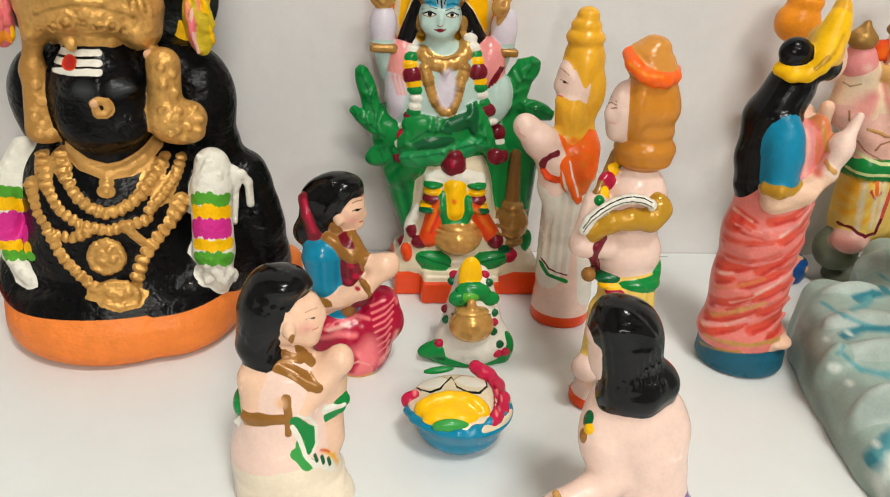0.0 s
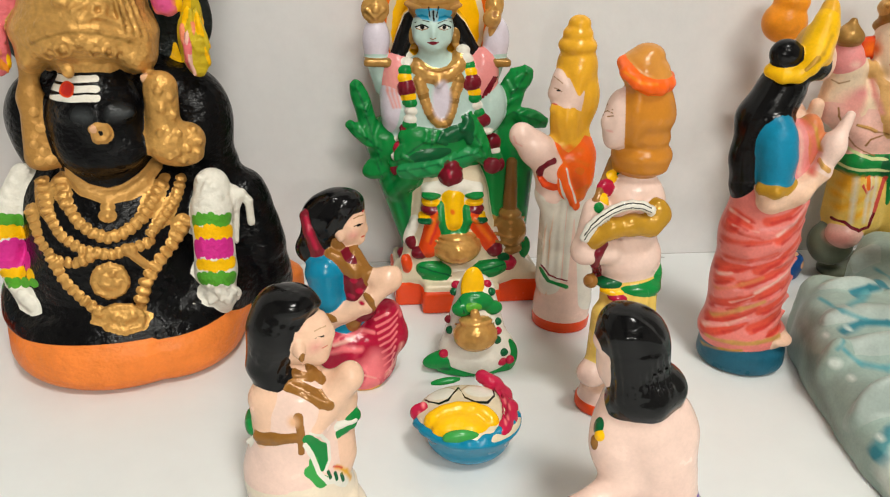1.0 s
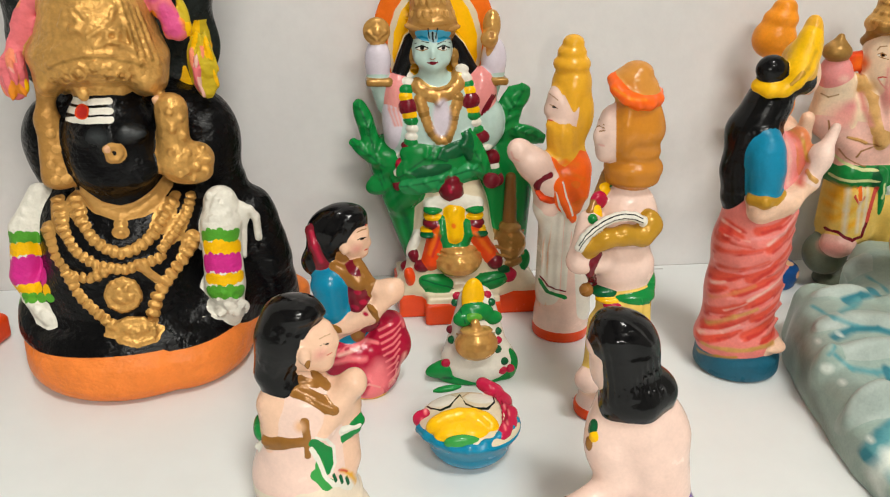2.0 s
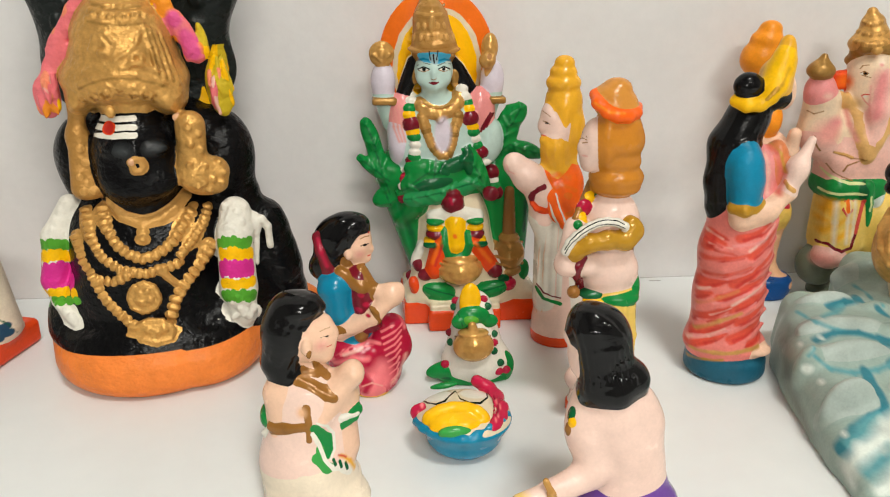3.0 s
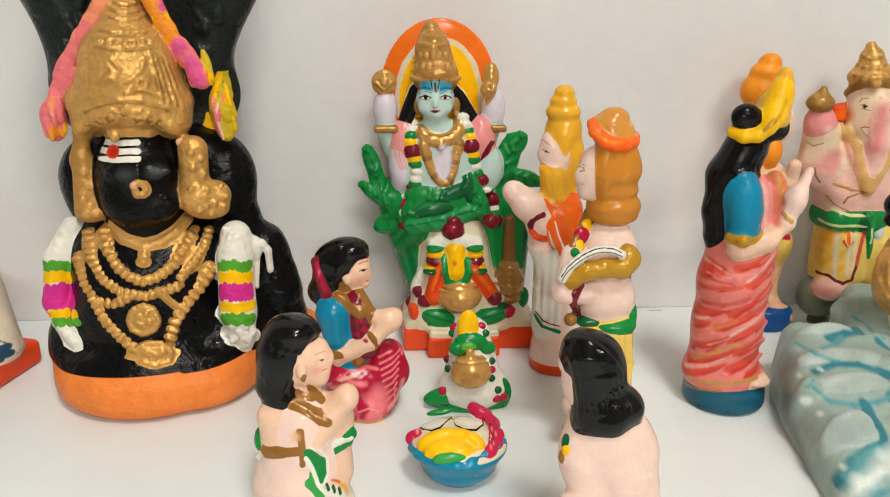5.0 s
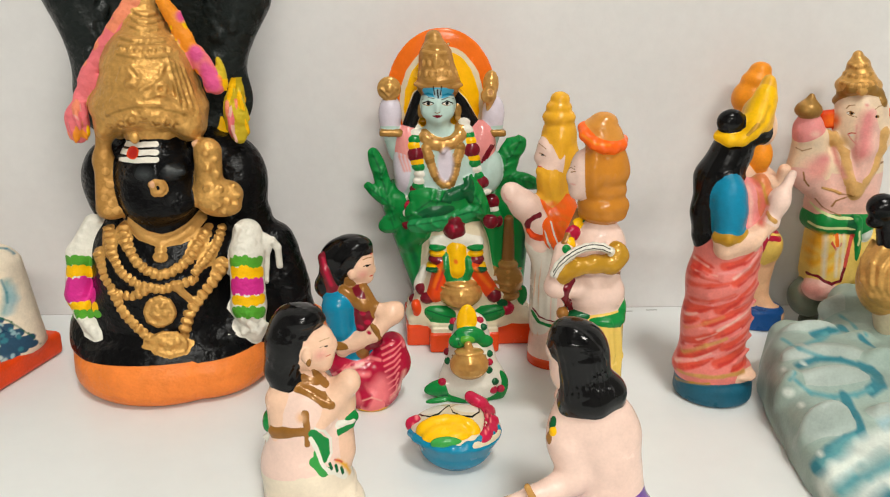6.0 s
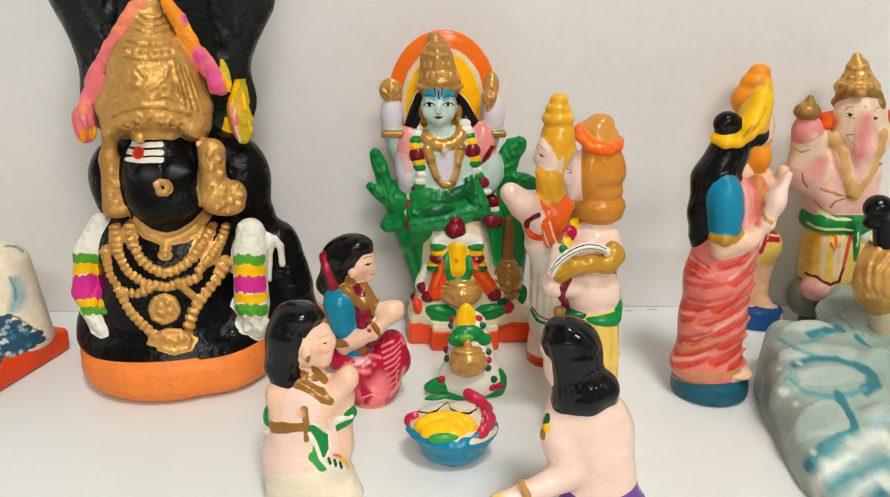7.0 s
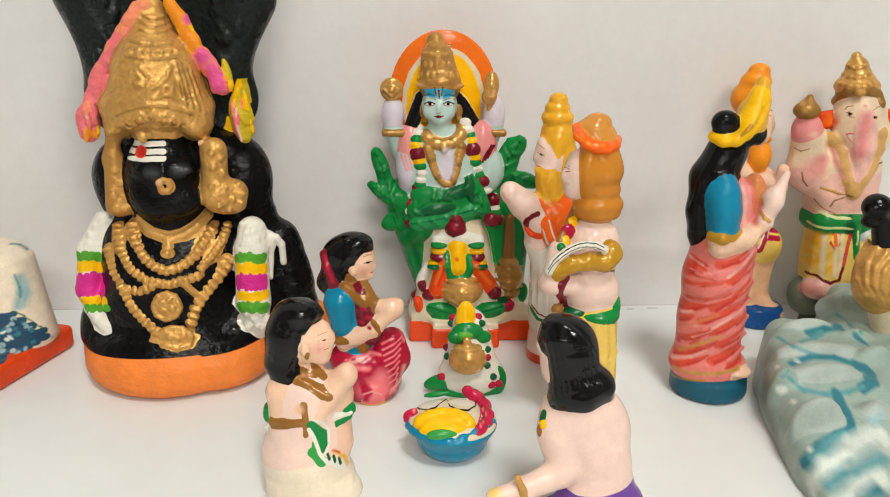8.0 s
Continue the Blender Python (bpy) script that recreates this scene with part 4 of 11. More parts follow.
    f.ball(25.5, -7.3, 158.1, 1.1, 1.1, 3.7, MAGENTAF, melt=1.8, turn=6.7)
    f.ball(26, -7.3, 153.7, 0.9, 1.1, 2.8, ORANGEF, melt=1.8, turn=14.7)
    f.ball(25.5, -7.3, 156.5, 0.9, 1.1, 2.5, PINKF, melt=1.8, turn=14.2)
    f.ball(25.9, -7.1, 156.7, 1, 1.1, 3.4, MAGENTAF, melt=1.8, turn=-41.4)
    f.ball(30.1, -7.4, 147.4, 0.9, 1.1, 2.9, PINKF, melt=1.8, turn=-19.1)
    f.ball(32.5, -7.3, 150, 1.1, 1.1, 2.6, MAGENTAF, melt=1.8, turn=9.5)
    f.ball(27.8, -7.3, 150.5, 0.8, 1.1, 2, PINKF, melt=1.8, turn=-36.6)
    f.ball(27.3, -7.1, 155.2, 1.1, 1.1, 3.6, ORANGEF, melt=1.8, turn=-18.3)
    f.ball(30.8, -7.2, 151.3, 1, 1.1, 3, ORANGEF, melt=1.8, turn=7.8)
    f.ball(29.1, -7.3, 150.8, 0.9, 1.1, 3.4, ORANGEF, melt=1.8, turn=8)
    f.ball(31.7, -7.5, 152.7, 1.3, 1.1, 2.8, PINKF, melt=1.8, turn=-21.7)
    f.ball(29.4, -7.6, 151.1, 1, 1.1, 2.1, ORANGEF, melt=1.8, turn=-3.5)
    f.ball(31.3, -7.9, 147.2, 0.8, 1.1, 1.9, MAGENTAF, melt=1.8, turn=9.8)
    f.ball(29.9, -7.6, 145.6, 1.3, 1.1, 2.3, MAGENTAF, melt=1.8, turn=-32.9)
    f.ball(29.3, -7.1, 146.5, 1.3, 1.1, 2.9, ORANGEF, melt=1.8, turn=4.7)
    f.ball(34, -7.8, 146.6, 1, 1.1, 2.5, MAGENTAF, melt=1.8, turn=-5.3)
    f.ball(30.6, -7.8, 147.5, 0.9, 1.1, 2.9, ORANGEF, melt=1.8, turn=-13.9)
    f.ball(34.5, -7.7, 147.1, 1.1, 1.1, 2.7, ORANGEF, melt=1.8, turn=-19)
    f.ball(29.8, -7.2, 145.8, 1.2, 1.1, 3.6, PINKF, melt=1.8, turn=10.7)
    f.ball(34.8, -7.7, 147.6, 1, 1.1, 2.3, ORANGEF, melt=1.8, turn=5)
    f.dab(20.1, -7.9, 176.3, 2.1, 4.8, 2.5, MAGENTAF, soft=2)
    f.dab(25.5, -9.9, 160.2, 3.2, 6.9, 3.8, MAGENTAF, soft=2)
    f.dab(30.5, -9.6, 150.9, 3.5, 7.4, 4.1, MAGENTAF, soft=2)
    f.dab(32.4, -9.9, 146.8, 3.2, 6.9, 3.8, MAGENTAF, soft=2)
    f.dab(29.2, -9.9, 154, 2.1, 4.9, 2.5, MAGENTAF, soft=2)
    f.ball(41, -6.2, 130.8, 5.5, 3.3, 12.6, OLIVEY, melt=2, turn=-8)
    f.ball(-30.7, -6.8, 127.6, 5.4, 3.2, 9.2, PINKF, melt=3)
    f.ball(35.6, -5.6, 152.7, 1.9, 2.1, 6.4, OLIVEY, turn=-15)
    f.ball(36.4, -6.2, 146.4, 2.2, 1.6, 3.2, YELLOW)
    f.ball(37.5, 13.1, 140.5, 0.6, 0.9, 2.7, OLIVEY, melt=1, turn=-4.6)
    f.ball(41, 15.3, 140.4, 0.8, 0.9, 2.8, OLIVEY, melt=1, turn=-10.4)
    f.ball(38.9, -9.2, 131, 0.7, 0.8, 2.7, ORANGEP, melt=1, turn=6.9)
    f.ball(43.5, -6.5, 140.1, 0.6, 0.8, 3.5, YELLOW, melt=1, turn=-15)
    f.ball(40.8, -9, 137.4, 0.5, 0.8, 3.5, OLIVEY, melt=1, turn=0.1)
    f.ball(39.2, -9.8, 130.8, 0.8, 0.8, 3.8, PALEPINK, melt=1, turn=0.4)
    f.ball(41.6, -9.3, 132.6, 0.6, 0.8, 3.7, PALEPINK, melt=1, turn=-12.2)
    f.ball(45, -7.7, 134.4, 0.5, 0.8, 3, OLIVEY, melt=1, turn=-9.2)
    f.ball(40.9, -8.7, 123.9, 0.7, 0.8, 4.3, OLIVEY, melt=1, turn=-5.1)
    f.ball(37.3, 12.3, 141, 0.7, 0.8, 3.9, YELLOW, melt=1, turn=7.3)
    f.ball(39.7, -10.3, 131.5, 0.8, 0.8, 4.3, PINKF, melt=1, turn=-2.3)
    f.ball(45.6, -7.7, 134.6, 0.7, 0.8, 4.4, OLIVEY, melt=1, turn=-6.3)
    f.ball(39.8, -10.1, 127, 0.6, 0.8, 3.6, PALEPINK, melt=1, turn=-3.8)
    f.ball(44.2, -6.7, 139.8, 0.7, 0.8, 3, YELLOW, melt=1, turn=-12.6)
    f.ball(37.2, -7.9, 126.9, 0.6, 0.8, 2.7, OLIVEY, melt=1, turn=8)
    f.ball(43.7, -8.3, 135.8, 0.7, 0.8, 3.9, YELLOW, melt=1, turn=-6.6)
    f.ball(38.9, -8.1, 140.5, 0.7, 0.8, 4.4, YELLOW, melt=1, turn=5.1)
    f.ball(37.7, -8.8, 135, 0.6, 0.8, 2.9, ORANGEP, melt=1, turn=-3.3)
    f.ball(40.8, -9.1, 121.6, 0.6, 0.8, 2.8, PALEPINK, melt=1, turn=-8)
    f.ball(46.5, -6.4, 125.3, 0.7, 0.8, 2.8, OLIVEY, melt=1, turn=-7)
    f.ball(46.1, -7.6, 126.7, 0.5, 0.8, 3.9, YELLOW, melt=1, turn=-20.7)
    f.ball(46.2, -8, 133.5, 0.6, 0.8, 4, YELLOW, melt=1, turn=-25)
    f.ball(46.6, -8.6, 132.8, 0.5, 0.8, 4.4, OLIVEY, melt=1, turn=-6.8)
    f.ball(43.6, -9, 132.5, 0.6, 0.8, 4.1, OLIVEY, melt=1, turn=-12)
    f.ball(45.1, -8.2, 138, 0.5, 0.8, 2.2, OLIVEY, melt=1, turn=-5.8)
    f.ball(43.8, -7.9, 139.4, 0.7, 0.8, 4.5, YELLOW, melt=1, turn=-0.4)
    f.ball(37.7, -9.4, 135.7, 0.7, 0.8, 4, ORANGEP, melt=1, turn=-0.7)
    f.ball(41.4, 15.3, 137.7, 0.8, 0.9, 3.5, YELLOW, melt=1, turn=-15.7)
    f.ball(40.7, -7.7, 141.7, 0.8, 0.8, 3.9, OLIVEY, melt=1, turn=-9.2)
    f.ball(45.7, -8.1, 129.4, 0.5, 0.8, 2.2, YELLOW, melt=1, turn=-8.5)
    f.ball(43.9, -9.6, 132.2, 0.7, 0.8, 3.8, OLIVEY, melt=1, turn=-13.4)
    f.ball(31, 13.6, 123.9, 0.6, 0.9, 4.1, YELLOW, melt=1, turn=-2.3)
    f.ball(43.9, -9.2, 136.6, 0.8, 0.8, 3, YELLOW, melt=1, turn=1.6)
    f.ball(44.7, -9.5, 135.4, 0.6, 0.8, 3.8, OLIVEY, melt=1, turn=-5.1)
    f.ball(39.5, -10.8, 134.3, 0.4, 0.8, 2.7, PALEPINK, melt=1, turn=1.3)
    f.ball(40.8, -8.3, 142.2, 0.7, 0.8, 3.5, YELLOW, melt=1, turn=-6)
    f.ball(41.5, -8.8, 142.3, 0.7, 0.8, 2.7, OLIVEY, melt=1, turn=1.4)
    f.ball(44.3, -10, 138.4, 0.7, 0.8, 3.8, YELLOW, melt=1, turn=-14.8)
    f.ball(43.2, -9.6, 130.6, 0.8, 0.8, 2.6, OLIVEY, melt=1, turn=-5.6)
    f.ball(41, 14.4, 139.3, 0.7, 0.9, 3.9, OLIVEY, melt=1, turn=-8.1)
    f.ball(42.1, -8.9, 137.2, 0.5, 0.8, 3.4, ORANGEP, melt=1, turn=-12.7)
    f.ball(41.6, -9.9, 132.7, 0.5, 0.8, 4.4, OLIVEY, melt=1, turn=-14.7)
    f.ball(38.9, 13.8, 141.3, 0.5, 0.9, 3.6, OLIVEY, melt=1, turn=7.3)
    f.ball(42.9, -6.7, 143.2, 0.6, 0.8, 3.3, OLIVEY, melt=1, turn=3)
    f.ball(38.8, -8.4, 125.1, 0.7, 0.8, 3.2, PINKF, melt=1, turn=-7.3)
    f.ball(38.6, -10.4, 128.4, 0.5, 0.8, 3.1, PINKF, melt=1, turn=-5.1)
    f.ball(-26.6, -8.1, 132.8, 0.7, 0.8, 3.8, PINKF, melt=1.2, turn=-7.1)
    f.ball(-29, -9.7, 130, 0.6, 0.8, 3.4, BLUSH, melt=1.2, turn=-5.2)
    f.ball(-29.1, -10.3, 129.6, 0.8, 0.8, 2.2, BLUSH, melt=1.2, turn=-7.6)
    f.ball(-27.4, -9.2, 125.6, 0.8, 0.8, 2.5, PINKF, melt=1.2, turn=-2.5)
    f.ball(-26.4, -8, 123.7, 0.7, 0.8, 2.5, ORANGEF, melt=1.2, turn=-4)
    f.ball(-25.9, -8.5, 125.1, 0.6, 0.8, 2.9, YELLOW, melt=1.2, turn=-16.6)
    f.ball(-30.4, -9.4, 134, 0.7, 0.8, 2.6, ORANGEP, melt=1.2, turn=-5.1)
    f.ball(-29, -10.8, 130.5, 0.5, 0.8, 3.5, ORANGEP, melt=1.2, turn=-11.1)
    f.ball(-31.7, -9.7, 124.3, 0.6, 0.8, 2.6, ORANGEP, melt=1.2, turn=1)
    f.ball(-29, -9.3, 135, 0.9, 0.8, 3.3, ORANGEP, melt=1.2, turn=-7.7)
    f.ball(-28.4, -11.4, 130, 0.7, 0.8, 2.5, ORANGEP, melt=1.2, turn=-20.3)
    f.ball(-31.8, -10.2, 126.9, 0.5, 0.8, 3.2, PINKF, melt=1.2, turn=7.4)
    f.ball(-27.3, -9, 133.3, 0.9, 0.8, 2.4, PINKF, melt=1.2, turn=6.4)
    f.ball(-26.8, -9.3, 131, 0.9, 0.8, 3, PINKF, melt=1.2, turn=-17.3)
    f.ball(-28.7, -9.5, 124.8, 0.7, 0.8, 3.3, ORANGEF, melt=1.2, turn=-14.4)
    f.ball(-26.3, -9.2, 135.2, 0.7, 0.8, 2.9, PINKF, melt=1.2, turn=-13.5)
    f.ball(-26.3, -10, 134.3, 0.6, 0.8, 2.5, BLUSH, melt=1.2, turn=-15.1)
    f.ball(-31.7, -9.5, 121.5, 0.7, 0.8, 2.6, ORANGEP, melt=1.2, turn=-5.2)
    f.ball(-28.2, -12, 129.8, 0.7, 0.8, 3.7, PINKF, melt=1.2, turn=0.6)
    f.ball(-34.4, -8.2, 122.5, 0.6, 0.8, 2.5, ORANGEP, melt=1.2, turn=-11.7)
    f.ball(-29.9, -11.4, 132.5, 0.8, 0.8, 3.6, ORANGEP, melt=1.2, turn=-9.2)
    f.ball(-26, -10.6, 134.8, 0.6, 0.8, 2.7, PINKF, melt=1.2, turn=-8.5)
    f.ball(-28.7, -12.2, 132.8, 0.6, 0.8, 2.9, ORANGEP, melt=1.2, turn=-0.5)
    f.ball(-27.3, -9.8, 123.2, 0.6, 0.8, 3.6, ORANGEF, melt=1.2, turn=-21.3)
    f.ball(-31.2, -10.3, 122.1, 0.6, 0.8, 2.8, ORANGEF, melt=1.2, turn=1.4)
    f.ball(-32.8, -10, 126.2, 0.9, 0.8, 3.2, PINKF, melt=1.2, turn=-7.4)
    f.ball(-30.3, -9.9, 123.5, 0.8, 0.8, 3.1, ORANGEF, melt=1.2, turn=1.5)
    f.ball(-26.6, -9.9, 129.9, 0.6, 0.8, 3.7, PINKF, melt=1.2, turn=3.4)
    f.ball(-28.8, -12.8, 130.3, 0.7, 0.8, 2.1, BLUSH, melt=1.2, turn=-7.6)
    f.ball(-28.4, -13.1, 128.4, 0.7, 0.8, 3.5, PINKF, melt=1.2, turn=-15)
    f.strand([(-7.2, -19.2, 84.4), (-1.9, -21.6, 77.9), (6.2, -23.9, 74.6), (13.1, -21.3, 76), (18.7, -16.6, 79.7), (22.5, -10.7, 83.2)], 2.1, TANGOLD, melt=1)
    f.ball(6.5, -26, 71.9, 2.4, 2, 2.1, GOLD)
    f.ball(6.5, -27.8, 69.1, 3.2, 2.2, 2.7, GOLD)
    f.ball(7.1, -29.8, 70.1, 1.1, 1.2, 1.1, GOLD)
    f.strand([(-12.3, -16.6, 80.3), (-9.7, -23.1, 73.9), (-4.9, -28.5, 67.8), (1.5, -31.5, 63.4), (7.1, -31.7, 61.8), (12.4, -29.8, 63), (18.1, -25.6, 66.7), (22.7, -20.4, 73.5), (26.8, -14.2, 80.1)], 1.4, TANGOLDD, melt=0.8)
    f.rod((-10.8, -17.3, 81.2), (-13.2, -17.7, 80.9), 1.2, 1.2, GOLD, melt=0.3)
    f.rod((-9.9, -19.8, 78.8), (-12.2, -20.1, 78.5), 1.2, 1.2, GOLD, melt=0.3)
    f.rod((-8.9, -22.2, 76.3), (-11.2, -22.6, 76), 1.2, 1.2, GOLD, melt=0.3)
    f.rod((-8, -24.3, 74.3), (-10, -25.1, 73.3), 1.2, 1.2, GOLD, melt=0.3)
    f.rod((-6.2, -26.3, 72.1), (-8.2, -27, 71.1), 1.2, 1.2, GOLD, melt=0.3)
    f.rod((-4.5, -28.2, 69.9), (-6.5, -28.9, 68.9), 1.2, 1.2, GOLD, melt=0.3)
    f.rod((-2.8, -29.6, 68.2), (-4.2, -30.5, 66.5), 1.2, 1.2, GOLD, melt=0.3)
    f.rod((-0.3, -30.8, 66.6), (-1.8, -31.7, 64.9), 1.2, 1.2, GOLD, melt=0.3)
    f.rod((2.2, -32, 65), (0.7, -33.1, 63.3), 1.2, 1.2, GOLD, melt=0.3)
    f.rod((4.4, -32.1, 64.2), (3.8, -33, 62), 1.2, 1.2, GOLD, melt=0.3)
    f.rod((7.3, -32.4, 63.4), (6.7, -33.3, 61.2), 1.2, 1.2, GOLD, melt=0.3)
    f.rod((9.2, -31.5, 63.8), (9.9, -32.2, 61.5), 1.2, 1.2, GOLD, melt=0.3)
    f.rod((11.9, -30.7, 64.5), (12.6, -31.4, 62.2), 1.2, 1.2, GOLD, melt=0.3)
    f.rod((13.8, -29.2, 65.5), (15.2, -29.6, 63.5), 1.2, 1.2, GOLD, melt=0.3)
    f.rod((15.9, -27.7, 66.9), (17.3, -28, 64.9), 1.2, 1.2, GOLD, melt=0.3)
    f.rod((17.7, -26.4, 68.3), (19.6, -26.4, 66.8), 1.2, 1.2, GOLD, melt=0.3)
    f.rod((19.1, -24.6, 70.3), (21.1, -24.5, 68.9), 1.2, 1.2, GOLD, melt=0.3)
    f.rod((20.6, -22.9, 72.5), (22.6, -22.9, 71), 1.2, 1.2, GOLD, melt=0.3)
    f.rod((22.1, -21.5, 74.7), (24.1, -21.4, 73.3), 1.2, 1.2, GOLD, melt=0.3)
    f.rod((23.4, -19.3, 76.8), (25.4, -19.4, 75.5), 1.2, 1.2, GOLD, melt=0.3)
    f.rod((24.7, -17.2, 79), (26.8, -17.5, 77.7), 1.2, 1.2, GOLD, melt=0.3)
    f.strand([(-20.4, -14.6, 79.2), (-17.2, -22.9, 69.6), (-11.7, -28.9, 62.3), (-3.3, -33, 57.5), (7, -33.4, 55.3), (14.8, -31, 56.6), (21.4, -27, 58)], 1.3, TANGOLDD, melt=0.8)
    f.rod((-19, -15.3, 80), (-21.2, -15.6, 79.8), 1.1, 1.1, GOLD, melt=0.3)
    f.rod((-18, -17.9, 77.8), (-20.4, -17.7, 77.4), 1.1, 1.1, GOLD, melt=0.3)
    f.rod((-17.2, -20.1, 75.4), (-19.6, -19.8, 75), 1.1, 1.1, GOLD, melt=0.3)
    f.rod((-16.5, -22, 73), (-18.8, -21.8, 72.6), 1.1, 1.1, GOLD, melt=0.3)
    f.rod((-15.8, -23.8, 70.6), (-18, -24.1, 70.4), 1.1, 1.1, GOLD, melt=0.3)
    f.rod((-14.5, -25.3, 68.7), (-16.5, -25.7, 67.7), 1.1, 1.1, GOLD, melt=0.3)
    f.rod((-12.9, -27.1, 66.6), (-14.9, -27.4, 65.6), 1.1, 1.1, GOLD, melt=0.3)
    f.rod((-11.3, -28.8, 64.5), (-13.3, -29.2, 63.5), 1.1, 1.1, GOLD, melt=0.3)
    f.rod((-9.7, -30.2, 63), (-11.1, -30.8, 61.3), 1.1, 1.1, GOLD, melt=0.3)
    f.rod((-7.2, -31.5, 61.7), (-8.6, -32.1, 59.9), 1.1, 1.1, GOLD, melt=0.3)
    f.rod((-4.8, -32.6, 60.3), (-6.2, -33.2, 58.5), 1.1, 1.1, GOLD, melt=0.3)
    f.rod((-2.9, -33.7, 59), (-3.3, -34.5, 56.9), 1.1, 1.1, GOLD, melt=0.3)
    f.rod((-0.2, -33.8, 58.4), (-0.6, -34.5, 56.3), 1.1, 1.1, GOLD, melt=0.3)
    f.rod((2.6, -34, 57.9), (2.1, -34.6, 55.7), 1.1, 1.1, GOLD, melt=0.3)
    f.rod((5.2, -34, 57.3), (4.8, -34.7, 55.1), 1.1, 1.1, GOLD, melt=0.3)
    f.rod((7.5, -34, 56.9), (8, -34.6, 54.7), 1.1, 1.1, GOLD, melt=0.3)
    f.rod((10, -33.2, 57.3), (10.5, -33.7, 55.1), 1.1, 1.1, GOLD, melt=0.3)
    f.rod((12.6, -32.4, 57.7), (13.1, -32.9, 55.5), 1.1, 1.1, GOLD, melt=0.3)
    f.rod((15, -31.6, 58.2), (15.8, -32.2, 56), 1.1, 1.1, GOLD, melt=0.3)
    f.rod((17.4, -30.1, 58.6), (18.1, -30.6, 56.4), 1.1, 1.1, GOLD, melt=0.3)
    f.rod((19.8, -28.7, 59.1), (20.5, -29.1, 56.9), 1.1, 1.1, GOLD, melt=0.3)
    f.strand([(21.4, -26, 61.1), (26.8, -21.6, 67), (31.3, -17.5, 73.7), (32.8, -11.8, 79.5)], 1.2, TANGOLDD, melt=0.8)
    f.rod((20.7, -27.1, 61.9), (22.1, -27, 60.4), 1, 1, GOLD, melt=0.3)
    f.rod((22.2, -25.9, 63.5), (23.6, -25.8, 62), 1, 1, GOLD, melt=0.3)
    f.rod((23.7, -24.6, 65.1), (25.1, -24.6, 63.7), 1, 1, GOLD, melt=0.3)
    f.rod((25.1, -23.4, 66.8), (26.6, -23.4, 65.3), 1, 1, GOLD, melt=0.3)
    f.rod((26.5, -22.5, 68.4), (28.2, -22.4, 67.2), 1, 1, GOLD, melt=0.3)
    f.rod((27.8, -21.2, 70.3), (29.4, -21.1, 69.1), 1, 1, GOLD, melt=0.3)
    f.rod((29, -20.1, 72.2), (30.7, -20, 71), 1, 1, GOLD, melt=0.3)
    f.rod((30.3, -18.9, 74.1), (32, -18.9, 72.9), 1, 1, GOLD, melt=0.3)
    f.rod((30.9, -17.4, 75.8), (32.8, -17.1, 75.1), 1, 1, GOLD, melt=0.3)
    f.rod((31.5, -15.5, 77.9), (33.3, -15.2, 77.1), 1, 1, GOLD, melt=0.3)
    f.rod((31.9, -13.3, 79.8), (33.8, -13, 79.1), 1, 1, GOLD, melt=0.3)
    f.strand([(-24.7, -18.6, 68), (-20.7, -24.7, 58.1), (-14.5, -30.1, 52), (-5.8, -33.4, 52), (1.2, -34.9, 55.9)], 1.3, TANGOLDD, melt=0.8)
    f.rod((-23.2, -19.9, 69.2), (-25.6, -19.6, 68.4), 1.1, 1.1, GOLD, melt=0.3)
    f.rod((-22.2, -21.6, 66.8), (-24.6, -21.1, 65.9), 1.1, 1.1, GOLD, melt=0.3)
    f.rod((-21.2, -23.1, 64.3), (-23.6, -22.6, 63.5), 1.1, 1.1, GOLD, melt=0.3)
    f.rod((-20.2, -24.5, 61.9), (-22.6, -24.1, 61.1), 1.1, 1.1, GOLD, melt=0.3)
    f.rod((-19.2, -26, 59.4), (-21.5, -26, 58.7), 1.1, 1.1, GOLD, melt=0.3)
    f.rod((-17.6, -27.7, 57.8), (-19.7, -27.5, 56.3), 1.1, 1.1, GOLD, melt=0.3)
    f.rod((-15.6, -29.4, 55.9), (-17.7, -29.2, 54.4), 1.1, 1.1, GOLD, melt=0.3)
    f.rod((-13.8, -30.8, 53.9), (-15.7, -31.1, 52.6), 1.1, 1.1, GOLD, melt=0.3)
    f.rod((-11.9, -31.8, 53.6), (-12.3, -32.3, 51.3), 1.1, 1.1, GOLD, melt=0.3)
    f.rod((-8.8, -33, 53.6), (-9.2, -33.5, 51.3), 1.1, 1.1, GOLD, melt=0.3)
    f.rod((-5.7, -34.2, 53.7), (-6, -34.9, 51.5), 1.1, 1.1, GOLD, melt=0.3)
    f.rod((-3.6, -34.6, 54.7), (-2.7, -35, 52.6), 1.1, 1.1, GOLD, melt=0.3)
    f.rod((-0.6, -35.8, 56.5), (0.1, -35.6, 54.2), 1.1, 1.1, GOLD, melt=0.3)
    f.strand([(12.8, -33, 58), (15.7, -31.2, 53.3), (18.8, -29.9, 49.3)], 1.6, TANGOLD, melt=0.6)
    f.strand([(-15.5, -31.4, 53.6), (-11.5, -32.3, 43.7), (-4.7, -34.8, 36.5), (2.1, -36.8, 30.9)], 1.4, TANGOLDD, melt=0.8)
    f.rod((-14.4, -31.8, 54.8), (-16.4, -32.6, 53.9), 1.2, 1.2, GOLD, melt=0.3)
    f.rod((-12.9, -33, 52.3), (-15.2, -33, 51.2), 1.2, 1.2, GOLD, melt=0.3)
